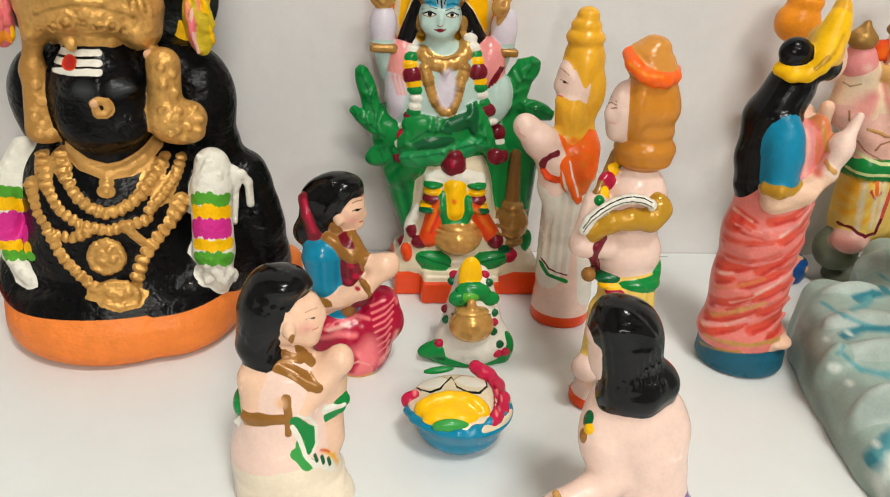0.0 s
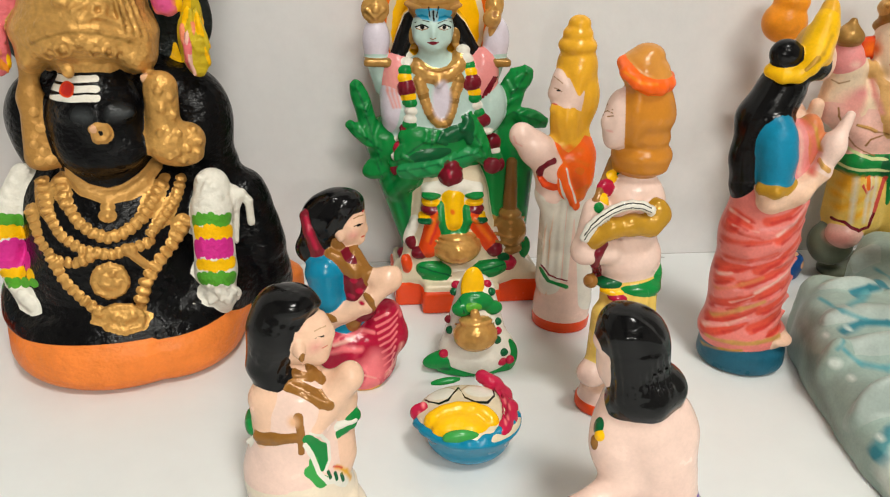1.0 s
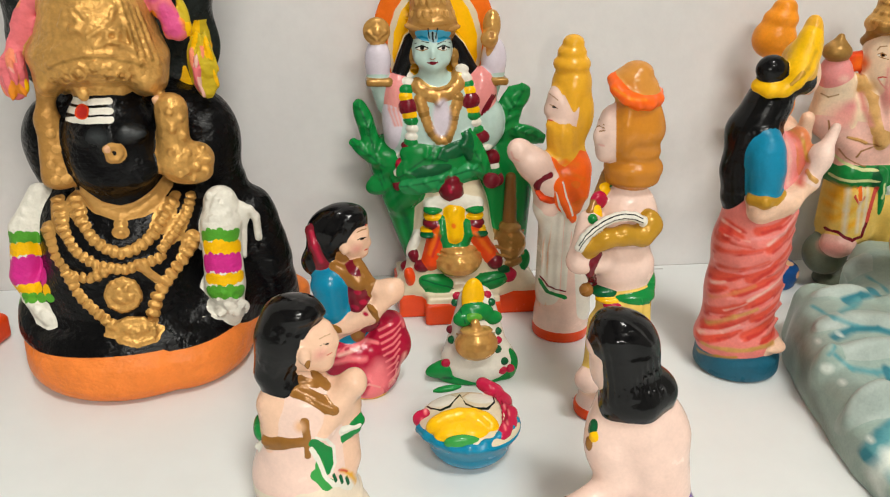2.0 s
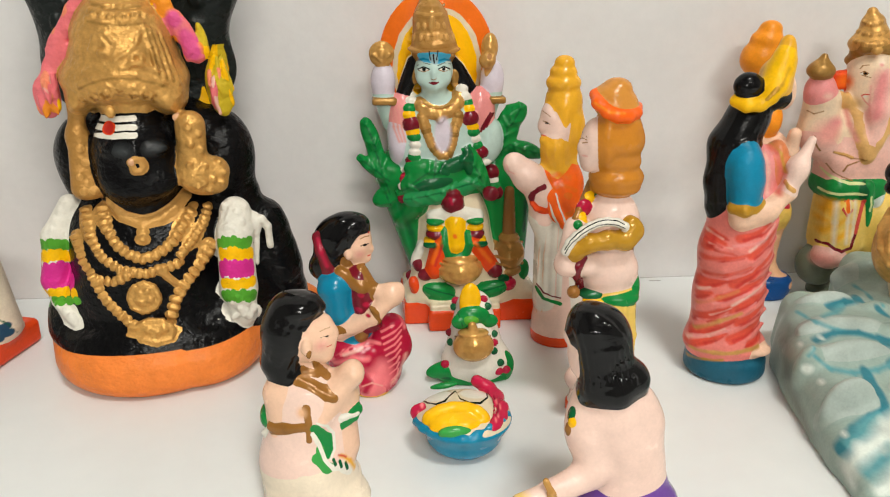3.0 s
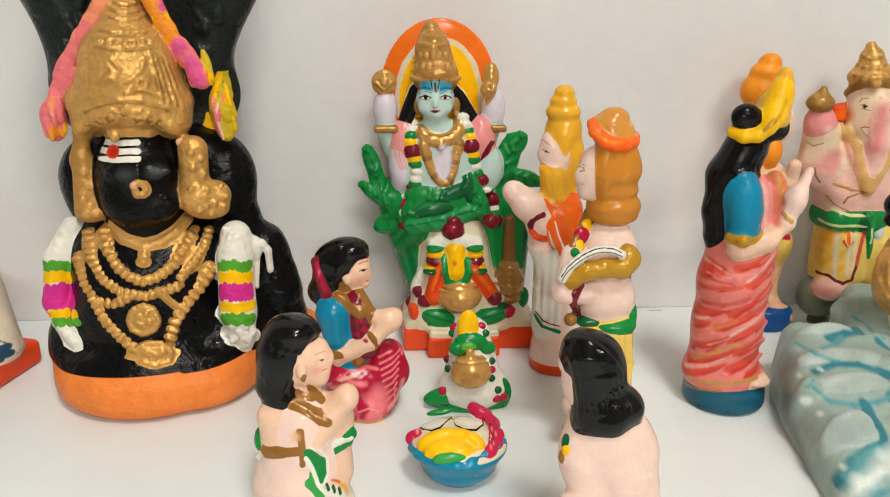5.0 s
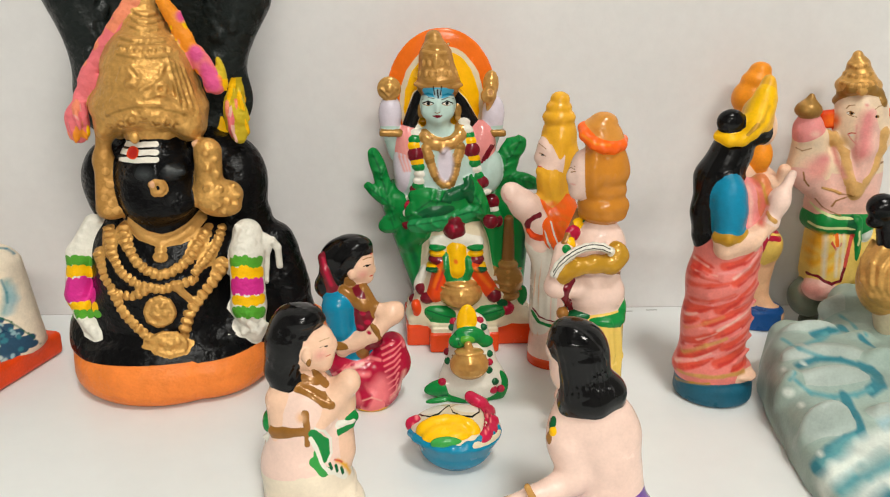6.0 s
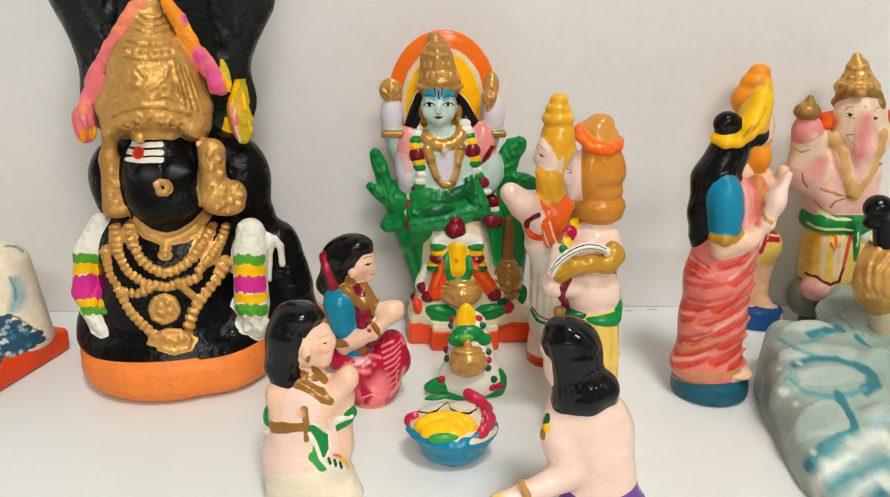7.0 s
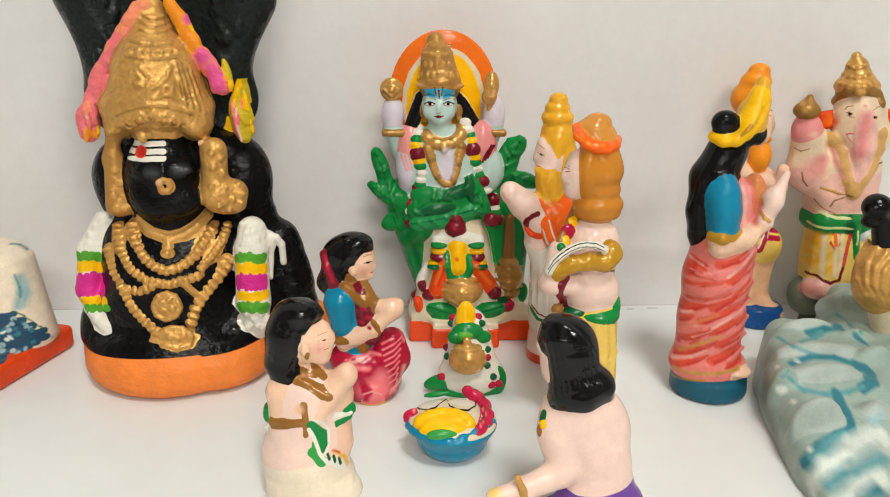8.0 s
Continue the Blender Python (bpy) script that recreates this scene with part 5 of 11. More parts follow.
    f.rod((-12.1, -32.4, 49.2), (-14.1, -33.2, 48.3), 1.2, 1.2, GOLD, melt=0.3)
    f.rod((-10.9, -32.9, 46.4), (-13, -33.5, 45.5), 1.2, 1.2, GOLD, melt=0.3)
    f.rod((-9.5, -33.5, 44.2), (-11.3, -34, 42.6), 1.2, 1.2, GOLD, melt=0.3)
    f.rod((-7.5, -34.3, 42.1), (-9.3, -34.7, 40.4), 1.2, 1.2, GOLD, melt=0.3)
    f.rod((-5.5, -35, 39.9), (-7.3, -35.4, 38.3), 1.2, 1.2, GOLD, melt=0.3)
    f.rod((-3.5, -35.6, 37.9), (-5, -36.5, 36.2), 1.2, 1.2, GOLD, melt=0.3)
    f.rod((-1.3, -36.1, 35.9), (-2.8, -36.9, 34.2), 1.2, 1.2, GOLD, melt=0.3)
    f.rod((0.9, -36.5, 33.9), (-0.5, -37.6, 32.3), 1.2, 1.2, GOLD, melt=0.3)
    f.strand([(33.4, -18.1, 62.3), (28.7, -21.6, 54.8), (23, -27.2, 48.8), (18.5, -30.9, 42.2), (15.6, -33, 33.1)], 1.7, TANGOLDD, melt=0.8)
    f.rod((35, -18.8, 62.2), (32.7, -19.4, 64.1), 1.4, 1.4, GOLD, melt=0.3)
    f.rod((33.3, -20.3, 59.4), (30.9, -20.7, 61.2), 1.4, 1.4, GOLD, melt=0.3)
    f.rod((31.5, -21.6, 56.5), (29.1, -22, 58.3), 1.4, 1.4, GOLD, melt=0.3)
    f.rod((29.5, -23.4, 53.7), (27.4, -23.5, 55.8), 1.4, 1.4, GOLD, melt=0.3)
    f.rod((27.3, -25.4, 51.4), (25.3, -25.6, 53.6), 1.4, 1.4, GOLD, melt=0.3)
    f.rod((25.2, -27.5, 49.3), (23.2, -27.6, 51.4), 1.4, 1.4, GOLD, melt=0.3)
    f.rod((23.4, -29.1, 46.9), (21.1, -29.3, 48.8), 1.4, 1.4, GOLD, melt=0.3)
    f.rod((21.6, -30.6, 44.2), (19.3, -30.8, 46.1), 1.4, 1.4, GOLD, melt=0.3)
    f.rod((20.1, -32.2, 42), (17.4, -32.5, 43), 1.4, 1.4, GOLD, melt=0.3)
    f.rod((18.9, -32.7, 38.4), (16.3, -33.1, 39.6), 1.4, 1.4, GOLD, melt=0.3)
    f.rod((17.8, -33.4, 35), (15.2, -33.9, 36.1), 1.4, 1.4, GOLD, melt=0.3)
    f.ball(5.8, -34.3, 44.8, 7.2, 2.2, 6.7, GOLD)
    f.beads([(-0.1, -35.6, 44.9), (1.8, -35.2, 49.8), (6.5, -34.7, 51.6), (10.9, -34.5, 49.5), (12.5, -35.1, 44.5), (9.8, -35.3, 40), (5.1, -35.6, 38.5), (1.1, -35.7, 40.9), (-0.1, -35.6, 44.9)], 1.3, (GOLD,), 1.6, 0.2)
    f.ball(4.4, -36.3, 47.4, 1.6, 1.1, 1.6, GOLD, melt=0.6)
    f.ball(7.6, -36.1, 48.4, 1.6, 1.1, 1.6, GOLD, melt=0.6)
    f.ball(8.9, -36.3, 44.5, 1.6, 1.1, 1.6, GOLD, melt=0.6)
    f.ball(5.2, -36.4, 43.4, 1.6, 1.1, 1.6, GOLD, melt=0.6)
    f.ball(3.2, -36.3, 44.6, 1.6, 1.1, 1.6, GOLD, melt=0.6)
    f.ball(8.8, -36.8, 29.6, 9.1, 2.6, 5.9, GOLD)
    f.beads([(1.5, -38.2, 32.1), (6.3, -37.3, 35.1), (12.9, -36.9, 34.8), (17.2, -37.3, 31.5), (16.3, -38.4, 26.7), (10, -40.9, 25.6), (3.1, -39.7, 28.1)], 1.3, (GOLD,), 1.6, 0.2)
    f.ball(6.9, -39.2, 31.3, 1.9, 1.2, 1.6, GOLD, melt=0.6)
    f.ball(10.5, -39.3, 30.2, 1.9, 1.2, 1.6, GOLD, melt=0.6)
    f.ball(13.6, -38.9, 31.1, 1.9, 1.2, 1.6, GOLD, melt=0.6)
    f.ball(9.3, -39.5, 27.9, 1.9, 1.2, 1.6, GOLD, melt=0.6)
    f.rod((-28.5, -8.5, 80.3), (-35.6, -10.1, 65.6), 4.5, 6.2, WHITE, melt=2)
    f.rod((-35.6, -10.1, 65.6), (-38.7, -11.3, 45), 6.2, 5.7, WHITE, melt=2)
    f.rod((-38.7, -11.3, 45), (-33.3, -14.6, 28.5), 5.7, 4, WHITE, melt=2)
    f.rod((44.6, -15.2, 77), (44.7, -18.6, 68.2), 7, 7.8, WHITE, melt=2)
    f.rod((44.1, -18.6, 68.2), (44.4, -20.8, 42.1), 7.8, 8.5, WHITE, melt=2)
    f.rod((44.4, -20.8, 42.1), (46.7, -20.3, 29), 7.9, 5.2, WHITE, melt=2)
    f.ball(52.4, -14.1, 71.1, 3.9, 3.4, 5.6, WHITE, melt=2)
    f.dab(-43.5, -13.3, 63.1, 2.5, 4.5, 2.8, LEAFGREEN)
    f.dab(-39.7, -15.2, 63.6, 2.5, 4.4, 2.8, LEAFGREEN)
    f.dab(-36.1, -16.7, 64.7, 2.5, 4.4, 2.8, LEAFGREEN)
    f.dab(-33.5, -16, 63.8, 2.5, 4.4, 2.8, LEAFGREEN)
    f.dab(-31.1, -14.6, 63, 2.5, 4.5, 2.8, LEAFGREEN)
    f.dab(-43.7, -13, 57.6, 2.5, 4.5, 3.1, YELLOW)
    f.dab(-39.6, -15.7, 58.5, 2.5, 4.5, 3.1, YELLOW)
    f.dab(-36.3, -16.4, 59.2, 2.5, 4.5, 3.1, YELLOW)
    f.dab(-33.6, -15.7, 58.7, 2.5, 4.5, 3.1, YELLOW)
    f.dab(-31.5, -13.4, 57.7, 2.5, 4.5, 3.1, YELLOW)
    f.dab(-44, -13, 50.5, 2.5, 4.5, 5.1, MAGENTA)
    f.dab(-39.8, -16.3, 51, 2.5, 4.5, 5, MAGENTA)
    f.dab(-36.8, -16.5, 50.6, 2.5, 4.5, 5, MAGENTA)
    f.dab(-34.1, -15.2, 51.1, 2.5, 4.5, 5.1, MAGENTA)
    f.dab(-32.2, -12.5, 49.5, 2.5, 4.5, 5.1, MAGENTA)
    f.dab(-41.6, -16.6, 46.5, 2.5, 4.5, 3.9, MAGENTA)
    f.dab(-38.3, -17.3, 46.9, 2.5, 4.5, 3.9, MAGENTA)
    f.dab(-35.7, -16.3, 46.4, 2.5, 4.5, 3.9, MAGENTA)
    f.dab(-33.4, -14.3, 46.2, 2.5, 4.5, 4, MAGENTA)
    f.dab(-29.1, -17.7, 46.9, 2.5, 4.5, 3.9, MAGENTA)
    f.dab(-42.5, -14.5, 40.3, 2.6, 4.5, 2.6, YELLOW)
    f.dab(-38.4, -17.3, 41.1, 2.5, 4.5, 2.5, YELLOW)
    f.dab(-35.5, -17.1, 40.9, 2.5, 4.5, 2.5, YELLOW)
    f.dab(-32.2, -17.5, 41.8, 2.5, 4.5, 2.5, YELLOW)
    f.dab(-27.7, -21.9, 42.7, 2.5, 4.5, 2.5, YELLOW)
    f.dab(-44.2, -9, 33.5, 2.6, 4.6, 2, LEAFGREEN)
    f.dab(-37.7, -17.4, 37.5, 2.5, 4.5, 2, LEAFGREEN)
    f.dab(-34.3, -18.3, 37.9, 2.5, 4.5, 2, LEAFGREEN)
    f.dab(-30.2, -21.1, 39, 2.5, 4.5, 2, LEAFGREEN)
    f.dab(-26.1, -24.1, 40, 2.5, 4.4, 1.9, LEAFGREEN)
    f.dab(38.3, -24.1, 64.8, 1.9, 3.9, 3, LEAFGREEN)
    f.dab(40.4, -25.7, 66.7, 1.9, 3.8, 3, LEAFGREEN)
    f.dab(42.6, -26.5, 66.3, 1.9, 3.8, 3, LEAFGREEN)
    f.dab(44.9, -26.8, 66.9, 1.9, 3.8, 3, LEAFGREEN)
    f.dab(46.9, -26.5, 65.4, 1.9, 3.8, 3, LEAFGREEN)
    f.dab(48.9, -25.3, 65.3, 1.9, 3.9, 3, LEAFGREEN)
    f.dab(50.8, -23.6, 65.4, 1.9, 3.9, 3, LEAFGREEN)
    f.dab(38.8, -25.1, 60.6, 1.9, 3.9, 3.3, YELLOW)
    f.dab(40.6, -26.3, 60, 1.9, 3.9, 3.3, YELLOW)
    f.dab(43, -27, 61.4, 1.9, 3.8, 3.3, YELLOW)
    f.dab(45.1, -27, 61.4, 1.9, 3.8, 3.3, YELLOW)
    f.dab(47.2, -26.7, 60.2, 1.9, 3.9, 3.3, YELLOW)
    f.dab(49.2, -25.5, 59.9, 1.9, 3.9, 3.3, YELLOW)
    f.dab(51, -23.5, 59.5, 1.9, 3.9, 3.3, YELLOW)
    f.dab(38.4, -25.4, 53.3, 1.9, 3.9, 4.4, MAGENTA)
    f.dab(40.4, -26.7, 54.8, 1.9, 3.9, 4.4, MAGENTA)
    f.dab(42.7, -27.9, 53.9, 1.9, 3.9, 4.4, MAGENTA)
    f.dab(44.9, -27.8, 54.5, 1.9, 3.9, 4.4, MAGENTA)
    f.dab(47, -27.5, 53.9, 1.9, 3.9, 4.4, MAGENTA)
    f.dab(49, -26.3, 54.1, 1.9, 3.9, 4.4, MAGENTA)
    f.dab(50.9, -24.6, 53.1, 1.9, 3.9, 4.5, MAGENTA)
    f.dab(38.8, -26.5, 47, 1.9, 3.9, 2.5, YELLOW)
    f.dab(40.7, -27.9, 47.4, 1.9, 3.9, 2.5, YELLOW)
    f.dab(42.9, -28.4, 47.3, 1.9, 3.9, 2.5, YELLOW)
    f.dab(45.1, -28.7, 46.9, 1.9, 3.9, 2.5, YELLOW)
    f.dab(47.3, -28, 47.7, 1.9, 3.9, 2.5, YELLOW)
    f.dab(49.3, -27.2, 46.8, 1.9, 3.9, 2.5, YELLOW)
    f.dab(51.2, -25.2, 46.9, 2, 3.9, 2.5, YELLOW)
    f.dab(38.8, -27.4, 40.7, 1.9, 3.9, 3.1, LEAFGREEN)
    f.dab(40.7, -28.7, 41.6, 1.9, 3.9, 3.1, LEAFGREEN)
    f.dab(43.1, -29.4, 42.3, 1.9, 3.9, 3, LEAFGREEN)
    f.dab(45.2, -29.4, 41.4, 1.9, 3.9, 3.1, LEAFGREEN)
    f.dab(47.4, -28.8, 42.2, 1.9, 3.9, 3.1, LEAFGREEN)
    f.dab(49.3, -27.7, 40.5, 2, 3.9, 3.1, LEAFGREEN)
    f.dab(51.2, -25.7, 40.3, 2, 3.9, 3.1, LEAFGREEN)
    f.strand([(51.7, -15.8, 73.1), (56.1, -15.2, 73.5), (58.5, -14.1, 69.6), (59, -13, 59.7)], 1.7, WHITE, melt=1)
    f.rod((53.7, -15.2, 71.5), (52.7, -14.6, 51.8), 1.7, 1.1, WHITE)
    f.ball(38.9, -22.4, 33, 2, 1.4, 2.6, WHITE, melt=0.8)
    f.ball(41, -23.5, 31.7, 2, 1.4, 2.5, WHITE, melt=0.8)
    f.ball(43, -24.7, 30.3, 2, 1.4, 2.5, WHITE, melt=0.8)
    f.ball(45.6, -26.9, 34.9, 2, 1.4, 2.5, WHITE, melt=0.8)
    f.ball(47.3, -26.2, 32.7, 2, 1.4, 2.5, WHITE, melt=0.8)
    f.ball(48.9, -25.1, 30.4, 2, 1.4, 2.5, WHITE, melt=0.8)
    f.ball(50.9, -23.8, 33.5, 2, 1.4, 2.5, WHITE, melt=0.8)
    f.ball(51.3, -14.6, 27.7, 2, 1.5, 2.6, WHITE, melt=0.8)
    f.ball(41.8, -19.9, 81.1, 1.2, 0.8, 1.4, WHITE, melt=0.5, turn=3)
    f.ball(44.2, -29.3, 41.2, 1.3, 0.8, 1.6, WHITE, melt=0.5, turn=-24)
    f.ball(42.5, -25.8, 31.2, 1.8, 0.8, 1.6, WHITE, melt=0.5, turn=-11)
    f.ball(46.5, -27.1, 31.5, 1.2, 0.8, 2.1, WHITE, melt=0.5, turn=10)
    f.ball(44.4, -21.1, 80.5, 1.8, 0.8, 2.2, WHITE, melt=0.5, turn=27)
    f.ball(48.8, -27, 37.6, 1.8, 0.8, 1.9, WHITE, melt=0.5, turn=-5)
    f.ball(46.9, -28.6, 39.7, 1.3, 0.8, 2.2, WHITE, melt=0.5, turn=-25)
    f.ball(45.3, -28, 35.6, 1.7, 0.8, 1.5, WHITE, melt=0.5, turn=10)
    f.ball(41, -24.7, 32.9, 1.3, 0.8, 1.8, WHITE, melt=0.5, turn=15)
    f.ball(42.7, -22.9, 76.3, 1.8, 0.8, 2.1, WHITE, melt=0.5, turn=-13)
    f.ball(45.3, -25, 73.2, 1.3, 0.8, 1.4, WHITE, melt=0.5, turn=-9)
    f.ball(42, -28.1, 38.2, 1.1, 0.8, 1.7, WHITE, melt=0.5, turn=28)
    f.ball(46.8, -22, 77.8, 1.3, 0.8, 1.6, WHITE, melt=0.5, turn=-3)
    f.ball(41.7, -26, 29.9, 1.6, 0.8, 1.8, WHITE, melt=0.5, turn=-3)
    f.ball(43.3, -24.6, 73.8, 1.4, 0.8, 1.6, WHITE, melt=0.5, turn=25)
    f.ball(40.7, -19.8, 81.5, 1.6, 0.8, 1.9, WHITE, melt=0.5, turn=5)
    f.ball(43.5, -26.3, 31.4, 1.8, 0.8, 1.8, WHITE, melt=0.5, turn=29)
    f.ball(44.2, -21.7, 79.8, 1.3, 0.8, 1.8, WHITE, melt=0.5, turn=9)
    f.ball(43.8, -22.2, 80.3, 1.3, 0.8, 1.6, WHITE, melt=0.5, turn=-18)
    f.ball(42.1, -24.9, 73, 1.8, 0.8, 1.7, WHITE, melt=0.5, turn=-23)
    f.ball(45.2, -25.7, 72.1, 1.5, 0.8, 1.4, WHITE, melt=0.5, turn=-17)
    f.ball(48.6, -26.4, 30.3, 1.4, 0.8, 1.9, WHITE, melt=0.5, turn=24)
    f.ball(44.3, -28.9, 39.3, 1.4, 0.8, 1.8, WHITE, melt=0.5, turn=0)
    f.ball(47.5, -21, 79.2, 1.1, 0.8, 2.3, WHITE, melt=0.5, turn=-22)
    f.ball(48.5, -22.7, 74.8, 1.6, 0.8, 1.9, WHITE, melt=0.5, turn=-2)
    f.ball(43.5, -22.2, 78.1, 1.8, 0.8, 1.4, WHITE, melt=0.5, turn=23)
    f.strand([(-35.8, -18.3, 35.8), (-31.6, -22, 33.2), (-27.5, -25.7, 30.8)], 2.5, WHITE, melt=1)
    f.ball(-32, -23.4, 35.2, 1.6, 0.9, 2.2, WHITE, melt=0.6)
    f.ball(-28.8, -25.7, 33.5, 1.6, 0.9, 2.2, WHITE, melt=0.6)
    f.ball(-26.8, -27.8, 30.8, 1.6, 0.9, 2.2, WHITE, melt=0.6)
    f.ball(-33.5, -14.1, 74, 1.6, 0.9, 2.2, WHITE, melt=0.6)
    f.ball(-31.2, -13.2, 78, 1.6, 0.9, 2.2, WHITE, melt=0.6)
    f.ball(-34.6, -15.4, 69.8, 1.6, 0.9, 2.2, WHITE, melt=0.6)
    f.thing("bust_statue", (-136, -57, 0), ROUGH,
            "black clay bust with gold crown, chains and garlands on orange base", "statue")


black_bust()


def seated_figure():
    f = Clay(0.72)
    f.block(4.7, 3.8, 6.1, 36.8, 19.2, 6.1, VERMILION, 1.5)
    f.block(4.7, 4, 13.5, 35.5, 18.1, 2.5, CREAM, 1.5)
    f.block(-0.8, -6.4, 5.8, 19, 18.7, 5.8, VERMILION, 1.5)
    f.block(-0.7, -5.8, 12.6, 18.4, 18.1, 2.1, CREAM, 1.5)
    f.ball(-13.5, 8.5, 135.5, 29.5, 4.6, 35.5, ORANGE)
    f.dab(-13.5, 2, 131, 25.6, 7.5, 35, CREAM)
    f.dab(-13.5, 2, 129.5, 22.3, 7.5, 33, YELLOW)
    f.rod((-36.8, 3.7, 81), (-21.6, 1.5, 27.4), 10.2, 5.9, GREEN, melt=3)
    f.rod((27.2, 3.7, 76.1), (24.7, 1.5, 28.9), 10.3, 9.9, GREEN, melt=3)
    f.block(1, 4.3, 55.8, 26.7, 5.9, 30.9, GREEN, 3.3, melt=3)
    f.ball(-44.5, -1, 88.6, 4.3, 3.2, 21.7, GREEN, turn=-17, melt=1.5)
    f.line([(-38.8, -4.6, 70.3), (-44.5, -4, 89.3), (-49.7, -2.4, 106.7)], 0.4, DARKGREEN, soft=0.8)
    f.strand([(-40.7, -5, 76.8), (-45.1, -3.4, 81.6)], 0.5, GREEN, melt=1.5)
    f.strand([(-40.7, -5.6, 77), (-39.9, -5.5, 83.8)], 0.5, GREEN, melt=1.5)
    f.strand([(-43.2, -4.1, 85.2), (-47.9, -3.3, 90)], 0.5, GREEN, melt=1.5)
    f.strand([(-43.2, -4.7, 85.3), (-42.1, -3, 91.7)], 0.5, GREEN, melt=1.5)
    f.strand([(-45.7, -4, 93.5), (-50.1, -3, 98.3)], 0.5, GREEN, melt=1.5)
    f.strand([(-45.7, -4.6, 93.7), (-44.8, -2.5, 99.9)], 0.5, GREEN, melt=1.5)
    f.strand([(-48.2, -3.4, 101.7), (-51.6, -1.8, 106.7)], 0.5, GREEN, melt=1.5)
    f.strand([(-48.2, -4, 101.9), (-48.2, -0.8, 107.5)], 0.5, GREEN, melt=1.5)
    f.ball(-48.1, -1.5, 100.7, 4, 3.2, 8.6, GREEN, turn=-22, melt=1.5)
    f.line([(-45.3, -4.9, 94.1), (-48.1, -4.8, 101.4), (-50.8, -3, 107.8)], 0.4, DARKGREEN, soft=0.8)
    f.strand([(-46.2, -4.6, 96.5), (-49.4, -4.2, 97.7)], 0.5, GREEN, melt=1.5)
    f.strand([(-46.2, -5.2, 96.6), (-44.7, -3.9, 99.6)], 0.5, GREEN, melt=1.5)
    f.strand([(-50, -3.9, 106), (-52.4, -2.6, 107.3)], 0.5, GREEN, melt=1.5)
    f.strand([(-50, -4.5, 106.1), (-49.3, -2.3, 108.5)], 0.5, GREEN, melt=1.5)
    f.ball(-46.3, -2.5, 83, 3.4, 3.2, 11.1, GREEN, turn=-50, melt=1.5)
    f.line([(-38.7, -5.7, 77.2), (-46.3, -5.5, 83.7), (-53.5, -3.8, 89.5)], 0.4, DARKGREEN, soft=0.8)
    f.strand([(-41.3, -5.9, 79.4), (-45, -5, 79.5)], 0.5, GREEN, melt=1.5)
    f.strand([(-41.3, -6.5, 79.6), (-42.2, -5, 83)], 0.5, GREEN, melt=1.5)
    f.strand([(-46.3, -5.6, 83.7), (-50.2, -4.9, 83.8)], 0.5, GREEN, melt=1.5)
    f.strand([(-46.3, -6.2, 83.9), (-47.2, -4.3, 87.3)], 0.5, GREEN, melt=1.5)
    f.strand([(-51.4, -4.8, 87.9), (-54.7, -3.3, 88.5)], 0.5, GREEN, melt=1.5)
    f.strand([(-51.4, -5.4, 88.1), (-52.8, -2.4, 90.5)], 0.5, GREEN, melt=1.5)
    f.ball(-39.8, -2, 67.7, 8.2, 3.2, 5.3, GREEN, turn=-20, melt=1.5)
    f.line([(-38.2, -3.9, 63.5), (-39.9, -5, 68.5), (-41.4, -3.7, 72.6)], 0.4, DARKGREEN, soft=0.8)
    f.strand([(-38.8, -4.8, 65.4), (-44.2, -4.3, 64.8)], 0.5, GREEN, melt=1.5)
    f.strand([(-38.8, -5.4, 65.5), (-34.4, -5.9, 69)], 0.5, GREEN, melt=1.5)
    f.strand([(-41, -4.3, 71.4), (-44.6, -2, 71)], 0.5, GREEN, melt=1.5)
    f.strand([(-41, -4.9, 71.6), (-38.3, -5.6, 74.4)], 0.5, GREEN, melt=1.5)
    f.ball(21.8, -1, 101.5, 6.5, 3.2, 14.3, GREEN, turn=14, melt=1.5)
    f.line([(19, -2.3, 89), (21.4, -4, 102.1), (24, -2.4, 113.6)], 0.4, DARKGREEN, soft=0.8)
    f.strand([(19.7, -3.5, 93.6), (16.5, -3, 98.4)], 0.5, GREEN, melt=1.5)
    f.strand([(19.6, -4.1, 93.7), (24.7, -3.2, 96.4)], 0.5, GREEN, melt=1.5)
    f.strand([(20.8, -4.1, 99.3), (17.3, -2.9, 104.1)], 0.5, GREEN, melt=1.5)
    f.strand([(20.7, -4.7, 99.5), (26.2, -3.4, 102)], 0.5, GREEN, melt=1.5)
    f.strand([(21.9, -4, 104.9), (18.9, -2.4, 109.5)], 0.5, GREEN, melt=1.5)
    f.strand([(21.8, -4.6, 105), (27, -3.1, 107.6)], 0.5, GREEN, melt=1.5)
    f.strand([(23.2, -3.4, 110.3), (21.7, -0.5, 114.4)], 0.5, GREEN, melt=1.5)
    f.strand([(23.1, -4, 110.5), (26.9, -2, 113.3)], 0.5, GREEN, melt=1.5)
    f.ball(26.7, -1.5, 109.8, 4.9, 3.2, 6.8, GREEN, turn=30, melt=1.5)
    f.line([(23.3, -4.5, 105), (26.2, -4.5, 110.3), (29.1, -2.9, 115.1)], 0.4, DARKGREEN, soft=0.8)
    f.strand([(24.3, -4.6, 106.8), (22.4, -4.3, 110)], 0.5, GREEN, melt=1.5)
    f.strand([(24.2, -5.2, 106.9), (28.1, -4, 106.8)], 0.5, GREEN, melt=1.5)
    f.strand([(28.2, -3.9, 113.8), (27.5, -1.8, 116.1)], 0.5, GREEN, melt=1.5)
    f.strand([(28, -4.5, 113.9), (31.1, -2.5, 114.1)], 0.5, GREEN, melt=1.5)
